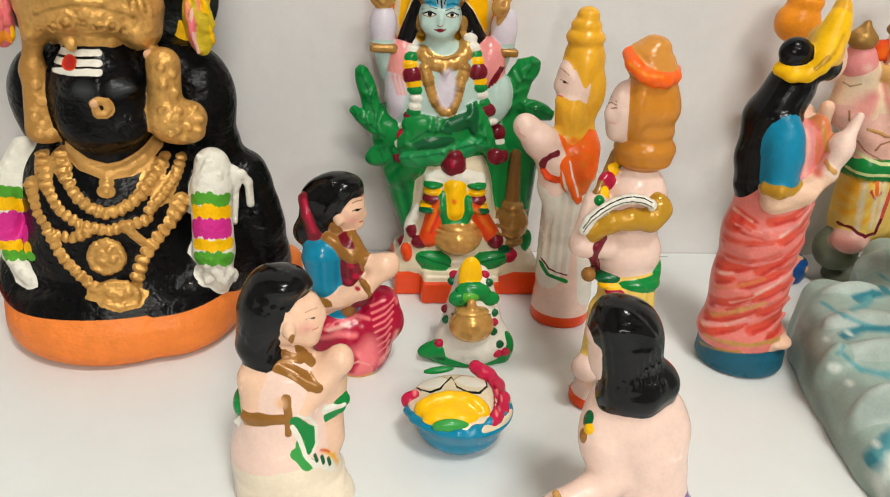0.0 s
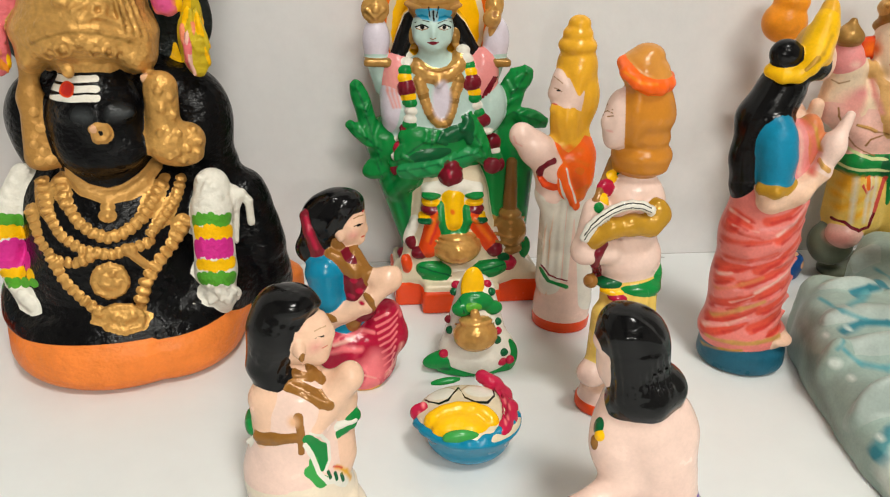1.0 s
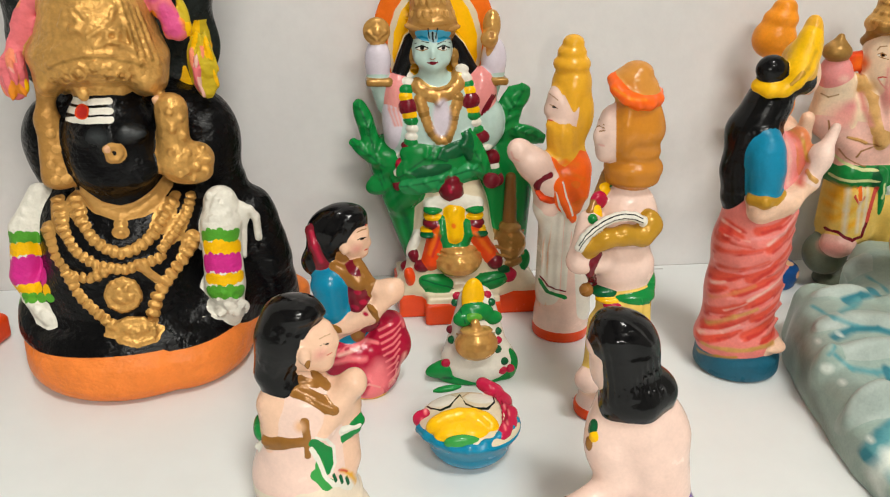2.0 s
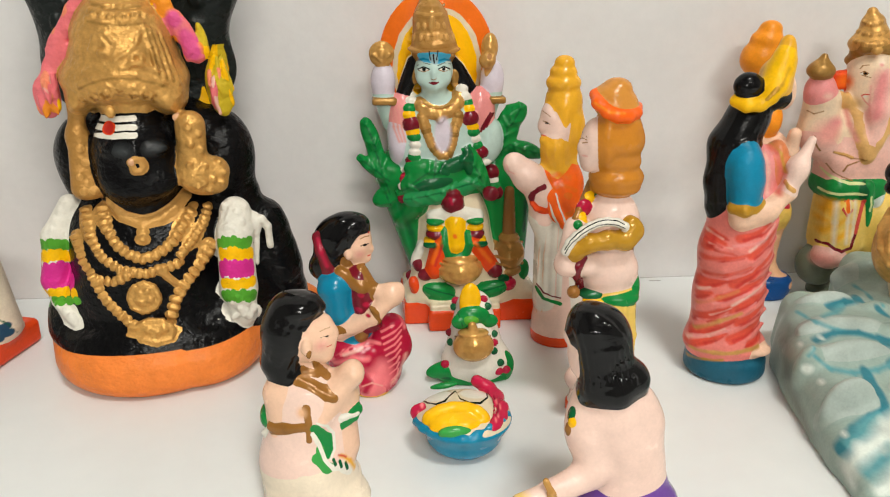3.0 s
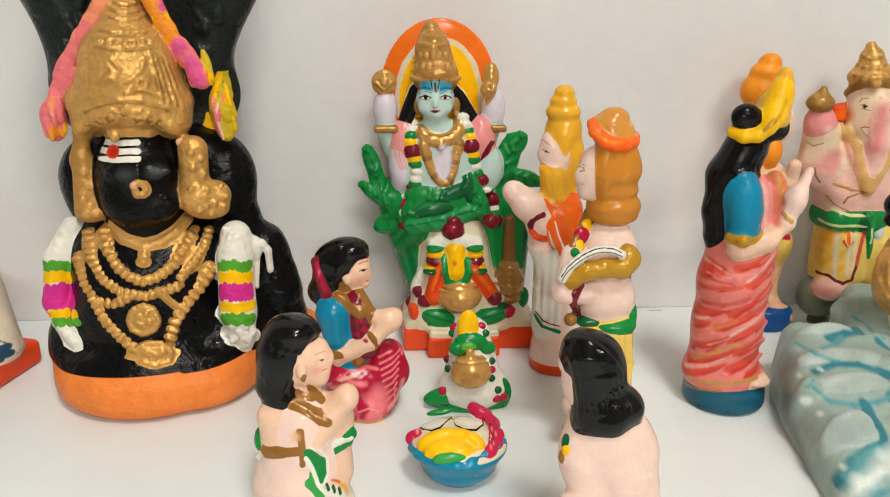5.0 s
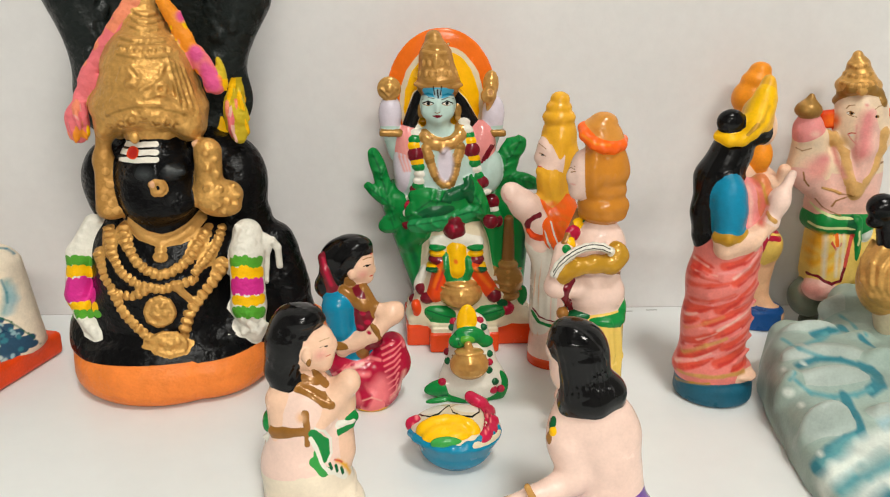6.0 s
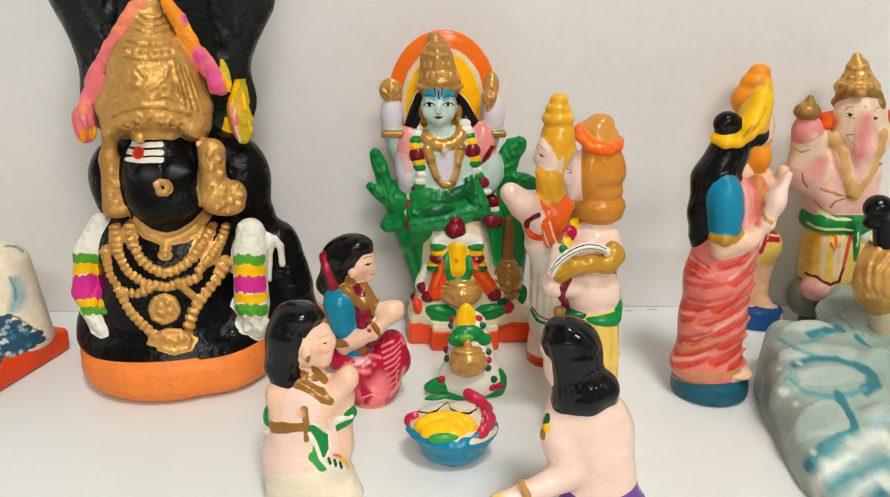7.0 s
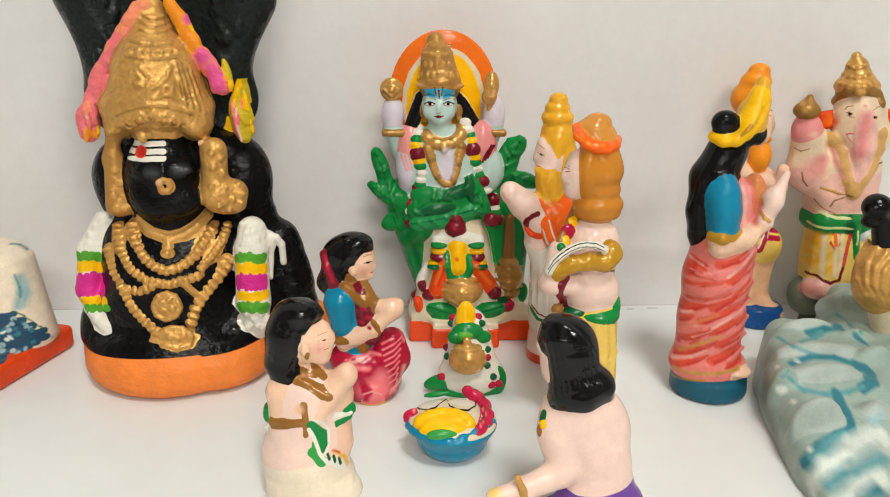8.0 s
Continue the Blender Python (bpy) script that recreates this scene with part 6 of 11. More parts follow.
    f.ball(31.8, -2.5, 91.7, 4.4, 3.2, 9.4, GREEN, turn=108, melt=1.5)
    f.line([(23.3, -4, 94.7), (31.3, -5.5, 92.4), (39.3, -4.1, 89.6)], 0.4, DARKGREEN, soft=0.8)
    f.strand([(25.9, -4.8, 94), (29.3, -4.3, 95.8)], 0.5, GREEN, melt=1.5)
    f.strand([(25.8, -5.4, 94.1), (27.7, -4.8, 90.5)], 0.5, GREEN, melt=1.5)
    f.strand([(31.2, -5.6, 92.4), (34.8, -4.4, 94.2)], 0.5, GREEN, melt=1.5)
    f.strand([(31.1, -6.2, 92.6), (33.1, -4.9, 88.5)], 0.5, GREEN, melt=1.5)
    f.strand([(36.8, -5.1, 90.5), (40.3, -2.9, 91)], 0.5, GREEN, melt=1.5)
    f.strand([(36.7, -5.7, 90.7), (39.3, -3.1, 87.5)], 0.5, GREEN, melt=1.5)
    f.ball(24.3, 1.2, 81.7, 10.8, 4.5, 9.6, GREEN, melt=2)
    f.line([(-32.4, -5.6, 62.2), (-27.6, -5.2, 48.7), (-23.2, -4.5, 31.4)], 1, DARKGREEN, soft=2.5)
    f.line([(-35, -5.5, 65.5), (-31.7, -4.7, 51.9), (-27.1, -3.7, 34.6)], 0.6, GREENL, soft=1.5)
    f.line([(32.9, -4.8, 65.2), (32.7, -4.8, 48.4)], 1.3, DARKGREEN, soft=1.5)
    f.ball(-12.8, -1.5, 96.8, 24.3, 11.9, 25, ICE, melt=4)
    f.ball(-13.2, -3.7, 111.4, 19, 9.2, 11.1, ICE, melt=4)
    f.ball(-32, -3.1, 110.8, 6.8, 6.8, 11.7, PINK, melt=3)
    f.ball(-33.5, -4.3, 99.8, 5.9, 6.2, 13, LILAC, melt=3)
    f.ball(6.8, -3.7, 112.4, 8, 7.4, 12.3, PINK, melt=2)
    f.ball(11.7, -3.7, 97.4, 7.5, 6.9, 12.5, ICE, melt=2)
    f.line([(7.1, -9.1, 102.9), (9.3, -10.1, 108.7), (11.7, -9.5, 112.3)], 0.6, MAROON)
    f.line([(8.6, -9.4, 104.2), (10.5, -9.8, 109.3), (12.7, -8.6, 112.1)], 0.6, MAROON)
    f.line([(10.1, -9.3, 105.5), (11.8, -9.2, 109.8), (13.8, -7.2, 111.9)], 0.6, MAROON)
    f.line([(-37.5, -6.8, 113.3), (-36.3, -9.1, 106.1), (-33.9, -10.3, 98.6)], 0.5, BLUSH, soft=1)
    f.line([(-35.7, -8.3, 114.8), (-34.5, -10, 106.3), (-32.4, -10.3, 98.7)], 0.5, BLUSH, soft=1)
    f.line([(-33.9, -8.8, 116.2), (-32.7, -10.3, 106.4), (-30.8, -10.3, 98.7)], 0.5, BLUSH, soft=1)
    f.rod((-36.8, 0, 106.5), (-41.1, -1.8, 121), 5, 5.2, ICE)
    f.ball(-41.1, -2.5, 127.2, 6.1, 5.2, 10.3, LILAC)
    f.block(-40.8, -3.1, 117.9, 6.1, 5.2, 1.8, DARKGOLD, 1.2)
    f.rod((9.9, 0, 106.7), (13.5, -1.8, 121.4), 5, 5.2, ICE)
    f.ball(13.2, -2.5, 127.6, 6.1, 5.2, 10.4, LILAC)
    f.block(13.8, -3.1, 118.2, 6.1, 5.2, 1.8, DARKGOLD, 1.2)
    f.ball(-41.7, -4.9, 140.7, 6.3, 2.4, 6.3, GOLD)
    f.strand([(-45.8, -7, 140.9), (-41.7, -6.9, 144.4), (-37.8, -7, 141), (-41.7, -7.1, 137.4), (-45.8, -7, 140.9)], 0.9, GOLD)
    f.ball(-41.7, -7.9, 141, 1.8, 1.2, 1.8, GOLD)
    f.ball(11, -5.5, 143.7, 4.2, 3.6, 7.2, GOLD)
    f.ball(9.8, -7.4, 137.9, 4.2, 3, 4.2, GOLD)
    f.rod((10.7, -6.1, 134.8), (10, -5.5, 128.7), 1.8, 0.9, GOLD)
    f.strand([(8.3, -8.7, 141.6), (10.6, -9.3, 143.5), (12.8, -8.8, 141.1), (11.3, -10.3, 137.7), (8.8, -10.5, 138.3)], 0.7, GOLD)
    f.dab(10.3, -9.9, 140, 1.2, 3.3, 1.5, BROWN)
    f.rod((-16.2, -3.5, 144.7), (-17.8, -2.5, 156.8), 11.3, 8.3, TANGOLDD, melt=2)
    f.rod((-17.8, -2.2, 156.8), (-18.8, -1.2, 165.9), 7.7, 4.4, TANGOLDD, melt=3)
    f.ball(-16.2, -4, 143, 13.1, 10, 2.1, TANGOLD, melt=1.5)
    f.strand([(-27.4, 4.7, 145.2), (-22.9, -12, 146.1), (-17.8, -14.3, 146.1), (-12.6, -13.9, 146.4), (-6.9, -9.2, 146.9)], 0.5, TANGOLDD, melt=0.8)
    f.strand([(-26.6, 4.9, 149.9), (-22.5, -11, 150.6), (-17.8, -12.9, 150.6), (-13, -12.2, 150.8), (-7.7, -6.8, 151.3)], 0.5, TANGOLD, melt=0.8)
    f.strand([(-25.7, -6.1, 156.1), (-21.8, -10.3, 155.7), (-17.8, -11.5, 155.5), (-13.7, -10.6, 155.8), (-9.2, -5.4, 156.3)], 0.5, TANGOLDD, melt=0.8)
    f.strand([(-24.8, -6, 160.1), (-21.4, -9.6, 159.6), (-17.8, -10.5, 159.4), (-14.1, -9.5, 159.7), (-9.9, -3.2, 160.2)], 0.5, TANGOLD, melt=0.8)
    f.strand([(-23.6, -4.4, 163.5), (-20.7, -7.9, 162.9), (-17.7, -8.7, 162.7), (-14.6, -7.6, 162.9), (-10.4, 5.7, 163)], 0.5, TANGOLDD, melt=0.8)
    f.ball(-25.9, -7.4, 148.8, 1.1, 0.9, 1.8, TANGOLD, melt=0.6)
    f.ball(-23.2, -11, 149.2, 1, 0.9, 1.7, TANGOLD, melt=0.6)
    f.ball(-20.4, -12.7, 149.4, 1, 0.9, 1.7, TANGOLD, melt=0.6)
    f.ball(-17.3, -13.4, 149.5, 1, 0.9, 1.7, TANGOLD, melt=0.6)
    f.ball(-14, -13.2, 149.5, 1, 0.9, 1.7, TANGOLD, melt=0.6)
    f.ball(-10.7, -11.8, 149.4, 1, 0.9, 1.7, TANGOLD, melt=0.6)
    f.ball(-7.5, -8.5, 149.1, 1.1, 0.9, 1.8, TANGOLD, melt=0.6)
    f.ball(-24.3, -8.6, 154.1, 1, 0.9, 1.6, TANGOLD, melt=0.6)
    f.ball(-21.5, -10.8, 154.3, 1, 0.9, 1.6, TANGOLD, melt=0.6)
    f.ball(-18.4, -11.8, 154.4, 1, 0.9, 1.6, TANGOLD, melt=0.6)
    f.ball(-15.2, -11.6, 154.5, 1, 0.9, 1.6, TANGOLD, melt=0.6)
    f.ball(-11.9, -10.2, 154.4, 1, 0.9, 1.6, TANGOLD, melt=0.6)
    f.ball(-18.2, -12.3, 155.9, 2, 1.4, 3.8, GOLD, melt=0.8)
    f.line([(-27, -6.1, 144.9), (-22.1, -13.1, 144.2), (-17, -14.6, 144.2), (-11.6, -13.7, 144.7), (-5.9, -7.9, 145.3)], 0.3, BROWN, soft=0.6)
    f.line([(-26, -7.7, 150.3), (-18.1, -13.7, 149.8), (-8.1, -8.6, 150.6)], 0.2, BROWN, soft=0.8)
    f.line([(-24.3, -7.7, 158), (-18.5, -13.3, 157.7), (-11.5, -8, 158.5)], 0.2, BROWN, soft=0.8)
    f.rod((-25.4, -1.2, 136.2), (-30.8, -2.5, 121.8), 4.8, 3.7, BLACK)
    f.rod((-7.1, -1.2, 136.4), (2.9, -2.5, 121.4), 4.9, 3.7, BLACK)
    f.rod((-4.6, -1.2, 134), (-0.2, -2.5, 123.9), 4.6, 4.6, BLACK)
    f.ball(-16.5, -6.7, 132.8, 9, 7.5, 9.9, ICE, melt=1.5)
    f.rod((-16.4, -6.7, 127.1), (-15.5, -4.3, 117.6), 5.7, 7.3, ICE, melt=2)
    f.ball(-16.7, -11.6, 126.4, 3.6, 2.7, 2.7, ICE, melt=3)
    f.ball(-17.2, -14.1, 131.5, 1, 1.5, 2.7, ICE, melt=2)
    f.ball(-21.8, -10.4, 129.2, 3, 2.7, 2.7, ICE, melt=3)
    f.ball(-11.9, -10.4, 129.2, 3, 2.7, 2.7, ICE, melt=3)
    f.dab(-17.3, -12.2, 140.1, 9.4, 4.7, 2.9, SKYBLUE)
    f.line([(-25, -9.5, 138.2), (-22, -11.8, 139.2), (-19.4, -13.2, 138.6)], 0.5, BLUE, soft=0.6)
    f.line([(-15, -13.4, 138.6), (-12, -12.2, 139.2), (-8.8, -9.6, 138.2)], 0.5, BLUE, soft=0.6)
    f.dab(-17.2, -12.2, 139.5, 2.4, 5.1, 2.7, PALEBLUE)
    f.line([(-19.4, -13.6, 143.1), (-18.7, -12.2, 138.9)], 0.4, BLACK)
    f.line([(-15.3, -14, 143.2), (-15.8, -12.5, 138.9)], 0.4, BLACK)
    f.line([(-17.4, -14.6, 141.5), (-17, -13.2, 137.5)], 0.4, BLACK)
    f.line([(-24.7, -8.7, 135.7), (-21.9, -11.3, 137.3), (-19, -13.1, 136.8)], 0.2, BLACK)
    f.dab(-21.9, -12.3, 134.3, 2.1, 4.2, 0.8, WHITE)
    f.dab(-21.8, -12.6, 134.3, 0.9, 2.3, 0.8, BLACK)
    f.line([(-24.5, -9.9, 134.1), (-21.9, -12.3, 135.5), (-19.3, -13.5, 134.6)], 0.3, BLACK)
    f.line([(-24.2, -10.5, 133.6), (-21.9, -12.6, 133.2), (-19.6, -13.5, 134.1)], 0.2, BROWN)
    f.line([(-15.2, -13.5, 136.4), (-12, -12, 137.4), (-8.7, -9.1, 136.4)], 0.2, BLACK)
    f.dab(-12.5, -13.3, 134.5, 2.1, 4.2, 0.8, WHITE)
    f.dab(-12.3, -13, 134.5, 0.9, 2.3, 0.8, BLACK)
    f.line([(-14.9, -13.8, 134.7), (-12.5, -12.9, 135.7), (-9, -10.6, 134.3)], 0.3, BLACK)
    f.line([(-14.6, -13.8, 134.1), (-12.5, -13.3, 133.4), (-9.3, -10.9, 133.8)], 0.2, BROWN)
    f.dab(-17.2, -14.5, 128, 1.8, 3.7, 0.8, MAROON)
    f.line([(-19.5, -13.9, 128.2), (-17.2, -14.6, 127.4), (-14.8, -14, 128.4)], 0.3, MAROON)
    f.line([(-18.4, -14.5, 130.1), (-17.3, -15.1, 129.7), (-16.1, -14.8, 130.2)], 0.2, BROWN)
    f.ball(-25.1, -4.9, 130.1, 1.8, 2.4, 4.2, DARKGOLD)
    f.ball(-6.1, -4.9, 129.7, 2.1, 2.4, 4.2, DARKGOLD)
    f.ball(-6, -5.5, 126.1, 1.5, 1.5, 1.5, GOLD)
    f.strand([(-23.9, 8.8, 119.4), (-22.8, -9.1, 116.3), (-18.6, -11, 113.6), (-13.8, -11.7, 112.9), (-8.6, -11.1, 114.3), (-4.9, -9, 117.6), (-3.1, -4.4, 122.9)], 3.3, GOLD, melt=1)
    f.ball(-13.9, -14.4, 110.7, 1.8, 1.5, 2.4, GOLD)
    f.line([(-23.2, -11.8, 118.6), (-18.5, -13.7, 115.9), (-13.1, -14, 115.4), (-7, -12.8, 117.7)], 0.4, BROWN)
    f.dab(-12.5, -12.9, 103, 4.2, 15.5, 9.1, LILAC, soft=2)
    f.beads([(-22.5, -11.4, 111.2), (-20.3, -11.6, 103.6), (-17.5, -12.5, 96.7), (-13.8, -12.4, 92.3), (-9.5, -12.4, 92.4), (-7.4, -12.2, 98.3), (-6.4, -12, 105.3), (-4.7, -11.5, 112.6)], 2.4, (GOLD, GOLD, GOLD, DARKGOLD,), 1.0)
    f.ball(-12.9, -3.7, 76.7, 25.2, 10.1, 10.1, GREEN, melt=3)
    f.rod((-26.2, -6.1, 65.6), (-31.7, -2.5, 57.9), 6.9, 5.7, GREEN, melt=3)
    f.ball(-16.2, -11, 83.5, 15.9, 4, 6.7, GREEN, turn=8, melt=1.5)
    f.line([(-17.1, -13.7, 78.1), (-16.5, -14.8, 84.5), (-15.7, -12.9, 89.8)], 0.4, DARKGREEN, soft=0.8)
    f.ball(-19.8, -12, 71.1, 5.5, 3, 12.9, GREENL, turn=80, melt=1.5)
    f.line([(-31.2, -13.1, 69.4), (-19.9, -14.8, 71.9), (-9.1, -13.6, 73.5)], 0.4, DARKGREEN, soft=0.8)
    f.strand([(-27.5, -14.3, 70.4), (-24.6, -13.6, 74.5)], 0.5, GREENL, melt=1.5)
    f.strand([(-27.5, -14.9, 70.6), (-23.3, -14.2, 67.4)], 0.5, GREENL, melt=1.5)
    f.strand([(-19.9, -14.9, 71.9), (-17.1, -13.9, 76.2)], 0.5, GREENL, melt=1.5)
    f.strand([(-20, -15.5, 72.1), (-15.6, -14.2, 68.5)], 0.5, GREENL, melt=1.5)
    f.strand([(-12.3, -14.3, 73.2), (-9.2, -13.6, 76)], 0.5, GREENL, melt=1.5)
    f.strand([(-12.4, -14.9, 73.3), (-8.2, -12.8, 71)], 0.5, GREENL, melt=1.5)
    f.ball(-24.4, -11.5, 79.6, 6.1, 3, 10.4, GREEN, turn=55, melt=1.5)
    f.line([(-32.1, -12.6, 74.3), (-24.6, -14.3, 80.3), (-17.5, -14.6, 85.6)], 0.4, DARKGREEN, soft=0.8)
    f.strand([(-29.6, -13.8, 76.5), (-29.5, -13.3, 81.4)], 0.5, GREEN, melt=1.5)
    f.strand([(-29.6, -14.4, 76.7), (-25, -14.3, 75)], 0.5, GREEN, melt=1.5)
    f.strand([(-19.6, -14.8, 84.1), (-18.7, -14.1, 87.8)], 0.5, GREEN, melt=1.5)
    f.strand([(-19.6, -15.4, 84.3), (-15.8, -14.9, 83.7)], 0.5, GREEN, melt=1.5)
    f.ball(5.4, -10, 83.3, 4.9, 3.4, 14.8, GREEN, turn=-25, melt=1.5)
    f.line([(11.4, -11.2, 71.1), (5, -13.2, 84.1), (-0.4, -11.8, 95.3)], 0.4, DARKGREEN, soft=0.8)
    f.strand([(9.1, -12.7, 75.7), (4.5, -12.4, 78.1)], 0.5, GREEN, melt=1.5)
    f.strand([(9.1, -13.3, 75.9), (10.1, -12.3, 80.9)], 0.5, GREEN, melt=1.5)
    f.strand([(6.4, -13.3, 81.4), (1.5, -12.3, 83.5)], 0.5, GREEN, melt=1.5)
    f.strand([(6.3, -13.9, 81.6), (7.7, -12.3, 86.5)], 0.5, GREEN, melt=1.5)
    f.strand([(3.7, -13.2, 86.8), (-0.8, -11.9, 89)], 0.5, GREEN, melt=1.5)
    f.strand([(3.6, -13.8, 87), (4.8, -11.9, 91.7)], 0.5, GREEN, melt=1.5)
    f.strand([(1.1, -12.5, 92.1), (-2.5, -12.2, 94.9)], 0.5, GREEN, melt=1.5)
    f.strand([(1.1, -13.1, 92.2), (1.3, -11.3, 96.5)], 0.5, GREEN, melt=1.5)
    f.ball(-1.9, -11, 75.3, 4.3, 3, 9.2, GREENL, turn=75, melt=1.5)
    f.line([(-10.2, -14.2, 74), (-2.2, -13.8, 76.1), (5.4, -13.2, 78)], 0.4, DARKGREEN, soft=0.8)
    f.strand([(-7.5, -13.7, 74.6), (-5.7, -13.5, 77.9)], 0.5, GREENL, melt=1.5)
    f.strand([(-7.5, -14.3, 74.7), (-4.2, -13.3, 72.4)], 0.5, GREENL, melt=1.5)
    f.strand([(3.2, -13.3, 77.4), (5.2, -13, 79.8)], 0.5, GREENL, melt=1.5)
    f.strand([(3.1, -13.9, 77.6), (6.3, -13, 76.2)], 0.5, GREENL, melt=1.5)
    f.ball(-7.8, -12.5, 86.1, 4, 2.4, 10.4, DARKGREEN, turn=65, melt=1.5)
    f.line([(-16.4, -15, 82.7), (-8, -14.7, 86.7), (0, -13.6, 90.2)], 0.4, DARKGREEN, soft=0.8)
    f.strand([(-13.6, -15, 84), (-12.1, -14.2, 87.5)], 0.5, DARKGREEN, melt=1.5)
    f.strand([(-13.7, -15.6, 84.2), (-9.9, -14.9, 82.9)], 0.5, DARKGREEN, melt=1.5)
    f.strand([(-2.4, -14.3, 89.3), (-0.5, -13.2, 91.8)], 0.5, DARKGREEN, melt=1.5)
    f.strand([(-2.5, -14.9, 89.4), (1, -13.6, 88.8)], 0.5, DARKGREEN, melt=1.5)
    f.ball(-17.5, -13.5, 77.9, 3, 2.2, 10.4, DARKGREEN, turn=78, melt=1.5)
    f.line([(-26.7, -14.9, 76.3), (-17.6, -15.5, 78.4), (-9, -14.7, 80.1)], 0.4, DARKGREEN, soft=0.8)
    f.ball(0.7, -12, 89.1, 2.7, 2.2, 7.3, DARKGREEN, turn=-10, melt=1.5)
    f.line([(1.9, -13.3, 82.8), (0.4, -14.5, 89.7), (-0.6, -12.9, 95.6)], 0.4, DARKGREEN, soft=0.8)
    f.ball(-27.1, -2.8, 120.7, 3.1, 2.1, 2.2, WHITE, melt=0.3)
    f.ball(-27.8, -7, 118.3, 3, 2.1, 2.2, WHITE, melt=0.3)
    f.ball(-28.5, -8.9, 115, 3.3, 2.3, 2.4, GREEN, melt=0.3)
    f.ball(-28.8, -9.5, 112.1, 3.3, 2.3, 2.4, YELLOW, melt=0.3)
    f.ball(-27.6, -10, 107.6, 4.2, 3, 3.9, MAROON, melt=0.3)
    f.ball(-26.6, -10.4, 103.7, 3.3, 2.3, 2.4, YELLOW, melt=0.3)
    f.ball(-26, -10.8, 101, 3.3, 2.3, 2.4, GREEN, melt=0.3)
    f.ball(-25.7, -11.2, 97.3, 3, 2.1, 2.2, WHITE, melt=0.3)
    f.ball(-26, -11.1, 93.6, 3.1, 2.1, 2.2, WHITE, melt=0.3)
    f.ball(-26.2, -10.6, 90.9, 3.4, 2.4, 2.4, GREEN, melt=0.3)
    f.ball(-27.4, -9.8, 88.2, 3.4, 2.4, 3.1, MAROON, melt=0.3)
    f.ball(-29.5, -8.2, 83.4, 2.8, 2, 2, WHITE, melt=0.3)
    f.ball(-30.1, -9.8, 79.6, 3.7, 2.6, 3.4, CRIMSON, melt=0.3)
    f.ball(-31.6, -10, 75.5, 3.1, 2.2, 2.2, WHITE, melt=0.3)
    f.ball(-32.5, -7.5, 71.6, 3.4, 2.4, 2.5, GREEN, melt=0.3)
    f.ball(-31.9, -8.2, 68.9, 3.1, 2.2, 2.9, MAROON, melt=0.3)
    f.ball(-2.5, -7.1, 124, 3, 2.1, 2.2, WHITE, melt=0.3)
    f.ball(-1.2, -8.1, 120.5, 3.3, 2.3, 2.4, WHITE, melt=0.3)
    f.ball(0.1, -8.2, 117.2, 3.3, 2.3, 2.4, GREEN, melt=0.3)
    f.ball(0.9, -9.2, 114.6, 3.3, 2.3, 2.4, YELLOW, melt=0.3)
    f.ball(1.6, -9.9, 110.2, 4.3, 3, 3.9, MAROON, melt=0.3)
    f.ball(2.7, -9.5, 105.8, 3.4, 2.4, 2.4, YELLOW, melt=0.3)
    f.ball(2.8, -9.6, 103, 3.4, 2.4, 2.4, GREEN, melt=0.3)
    f.ball(4.1, -9.4, 99.5, 2.8, 1.9, 2, WHITE, melt=0.3)
    f.ball(5.5, -9, 96, 3.1, 2.2, 2.2, GREEN, melt=0.3)
    f.ball(7.8, -8.6, 92.8, 4, 2.8, 3.7, MAROON, melt=0.3)
    f.ball(10.4, -7.1, 87, 3.1, 2.2, 2.2, WHITE, melt=0.3)
    f.ball(14.5, -1.3, 80.1, 4.1, 2.9, 3.8, MAROON, melt=0.3)
    f.ball(15.3, -1.2, 75.4, 3.2, 2.2, 2.3, WHITE, melt=0.3)
    f.ball(16, -1.4, 71.9, 4.5, 3.1, 3.2, GREEN, melt=0.3)
    f.ball(12.7, -13.3, 71.6, 4.4, 3, 4, MAROON, melt=0.3)
    f.ball(18.6, -2.5, 69.2, 3.8, 2.7, 3.5, MAROON, melt=0.3)
    f.ball(-4.7, -4.6, 46.8, 18.6, 10.9, 29.5, CREAM, melt=4)
    f.rod((-9.8, -4.6, 41.7), (-20.9, -7.7, 18.7), 12.2, 9.1, CREAM, melt=5)
    f.rod((-0.1, -4.6, 41.6), (20.1, -6.1, 19.5), 12.3, 10.5, CREAM, melt=5)
    f.ball(2.3, -3.1, 16.7, 34.2, 16.5, 10.5, CREAM, melt=4)
    f.rod((-7.6, -12.2, 62.2), (-16.2, -10.5, 59.1), 3.4, 3.5, WHITE, melt=2)
    f.rod((-5.2, -13.4, 62.6), (5.8, -11.1, 59.2), 3.4, 3.5, WHITE, melt=2)
    f.ball(-6.8, -13.5, 67.2, 5.6, 4.3, 5.3, MAROON)
    f.ball(-7, -13.8, 72.4, 3.4, 3.1, 2.2, MAROON)
    f.line([(-8.7, -16.2, 70.5), (-7.8, -17.5, 67.7)], 0.6, CRIMSON, soft=1)
    f.ball(-16.3, -13.5, 57.4, 4.4, 4.4, 1.6, GREEN)
    f.ball(-15.9, -12.8, 54.2, 4.7, 4.4, 1.7, YELLOW)
    f.ball(-16.2, -13.5, 50.8, 4.7, 4.4, 2.5, MAROON)
    f.ball(-18.1, -13.4, 46.8, 3.8, 3.8, 1.6, YELLOW)
    f.ball(-18.8, -16.4, 45.8, 3.8, 3.8, 1.3, DARKGREEN)
    f.ball(4.9, -14.3, 57.6, 4.4, 4.4, 1.6, GREEN)
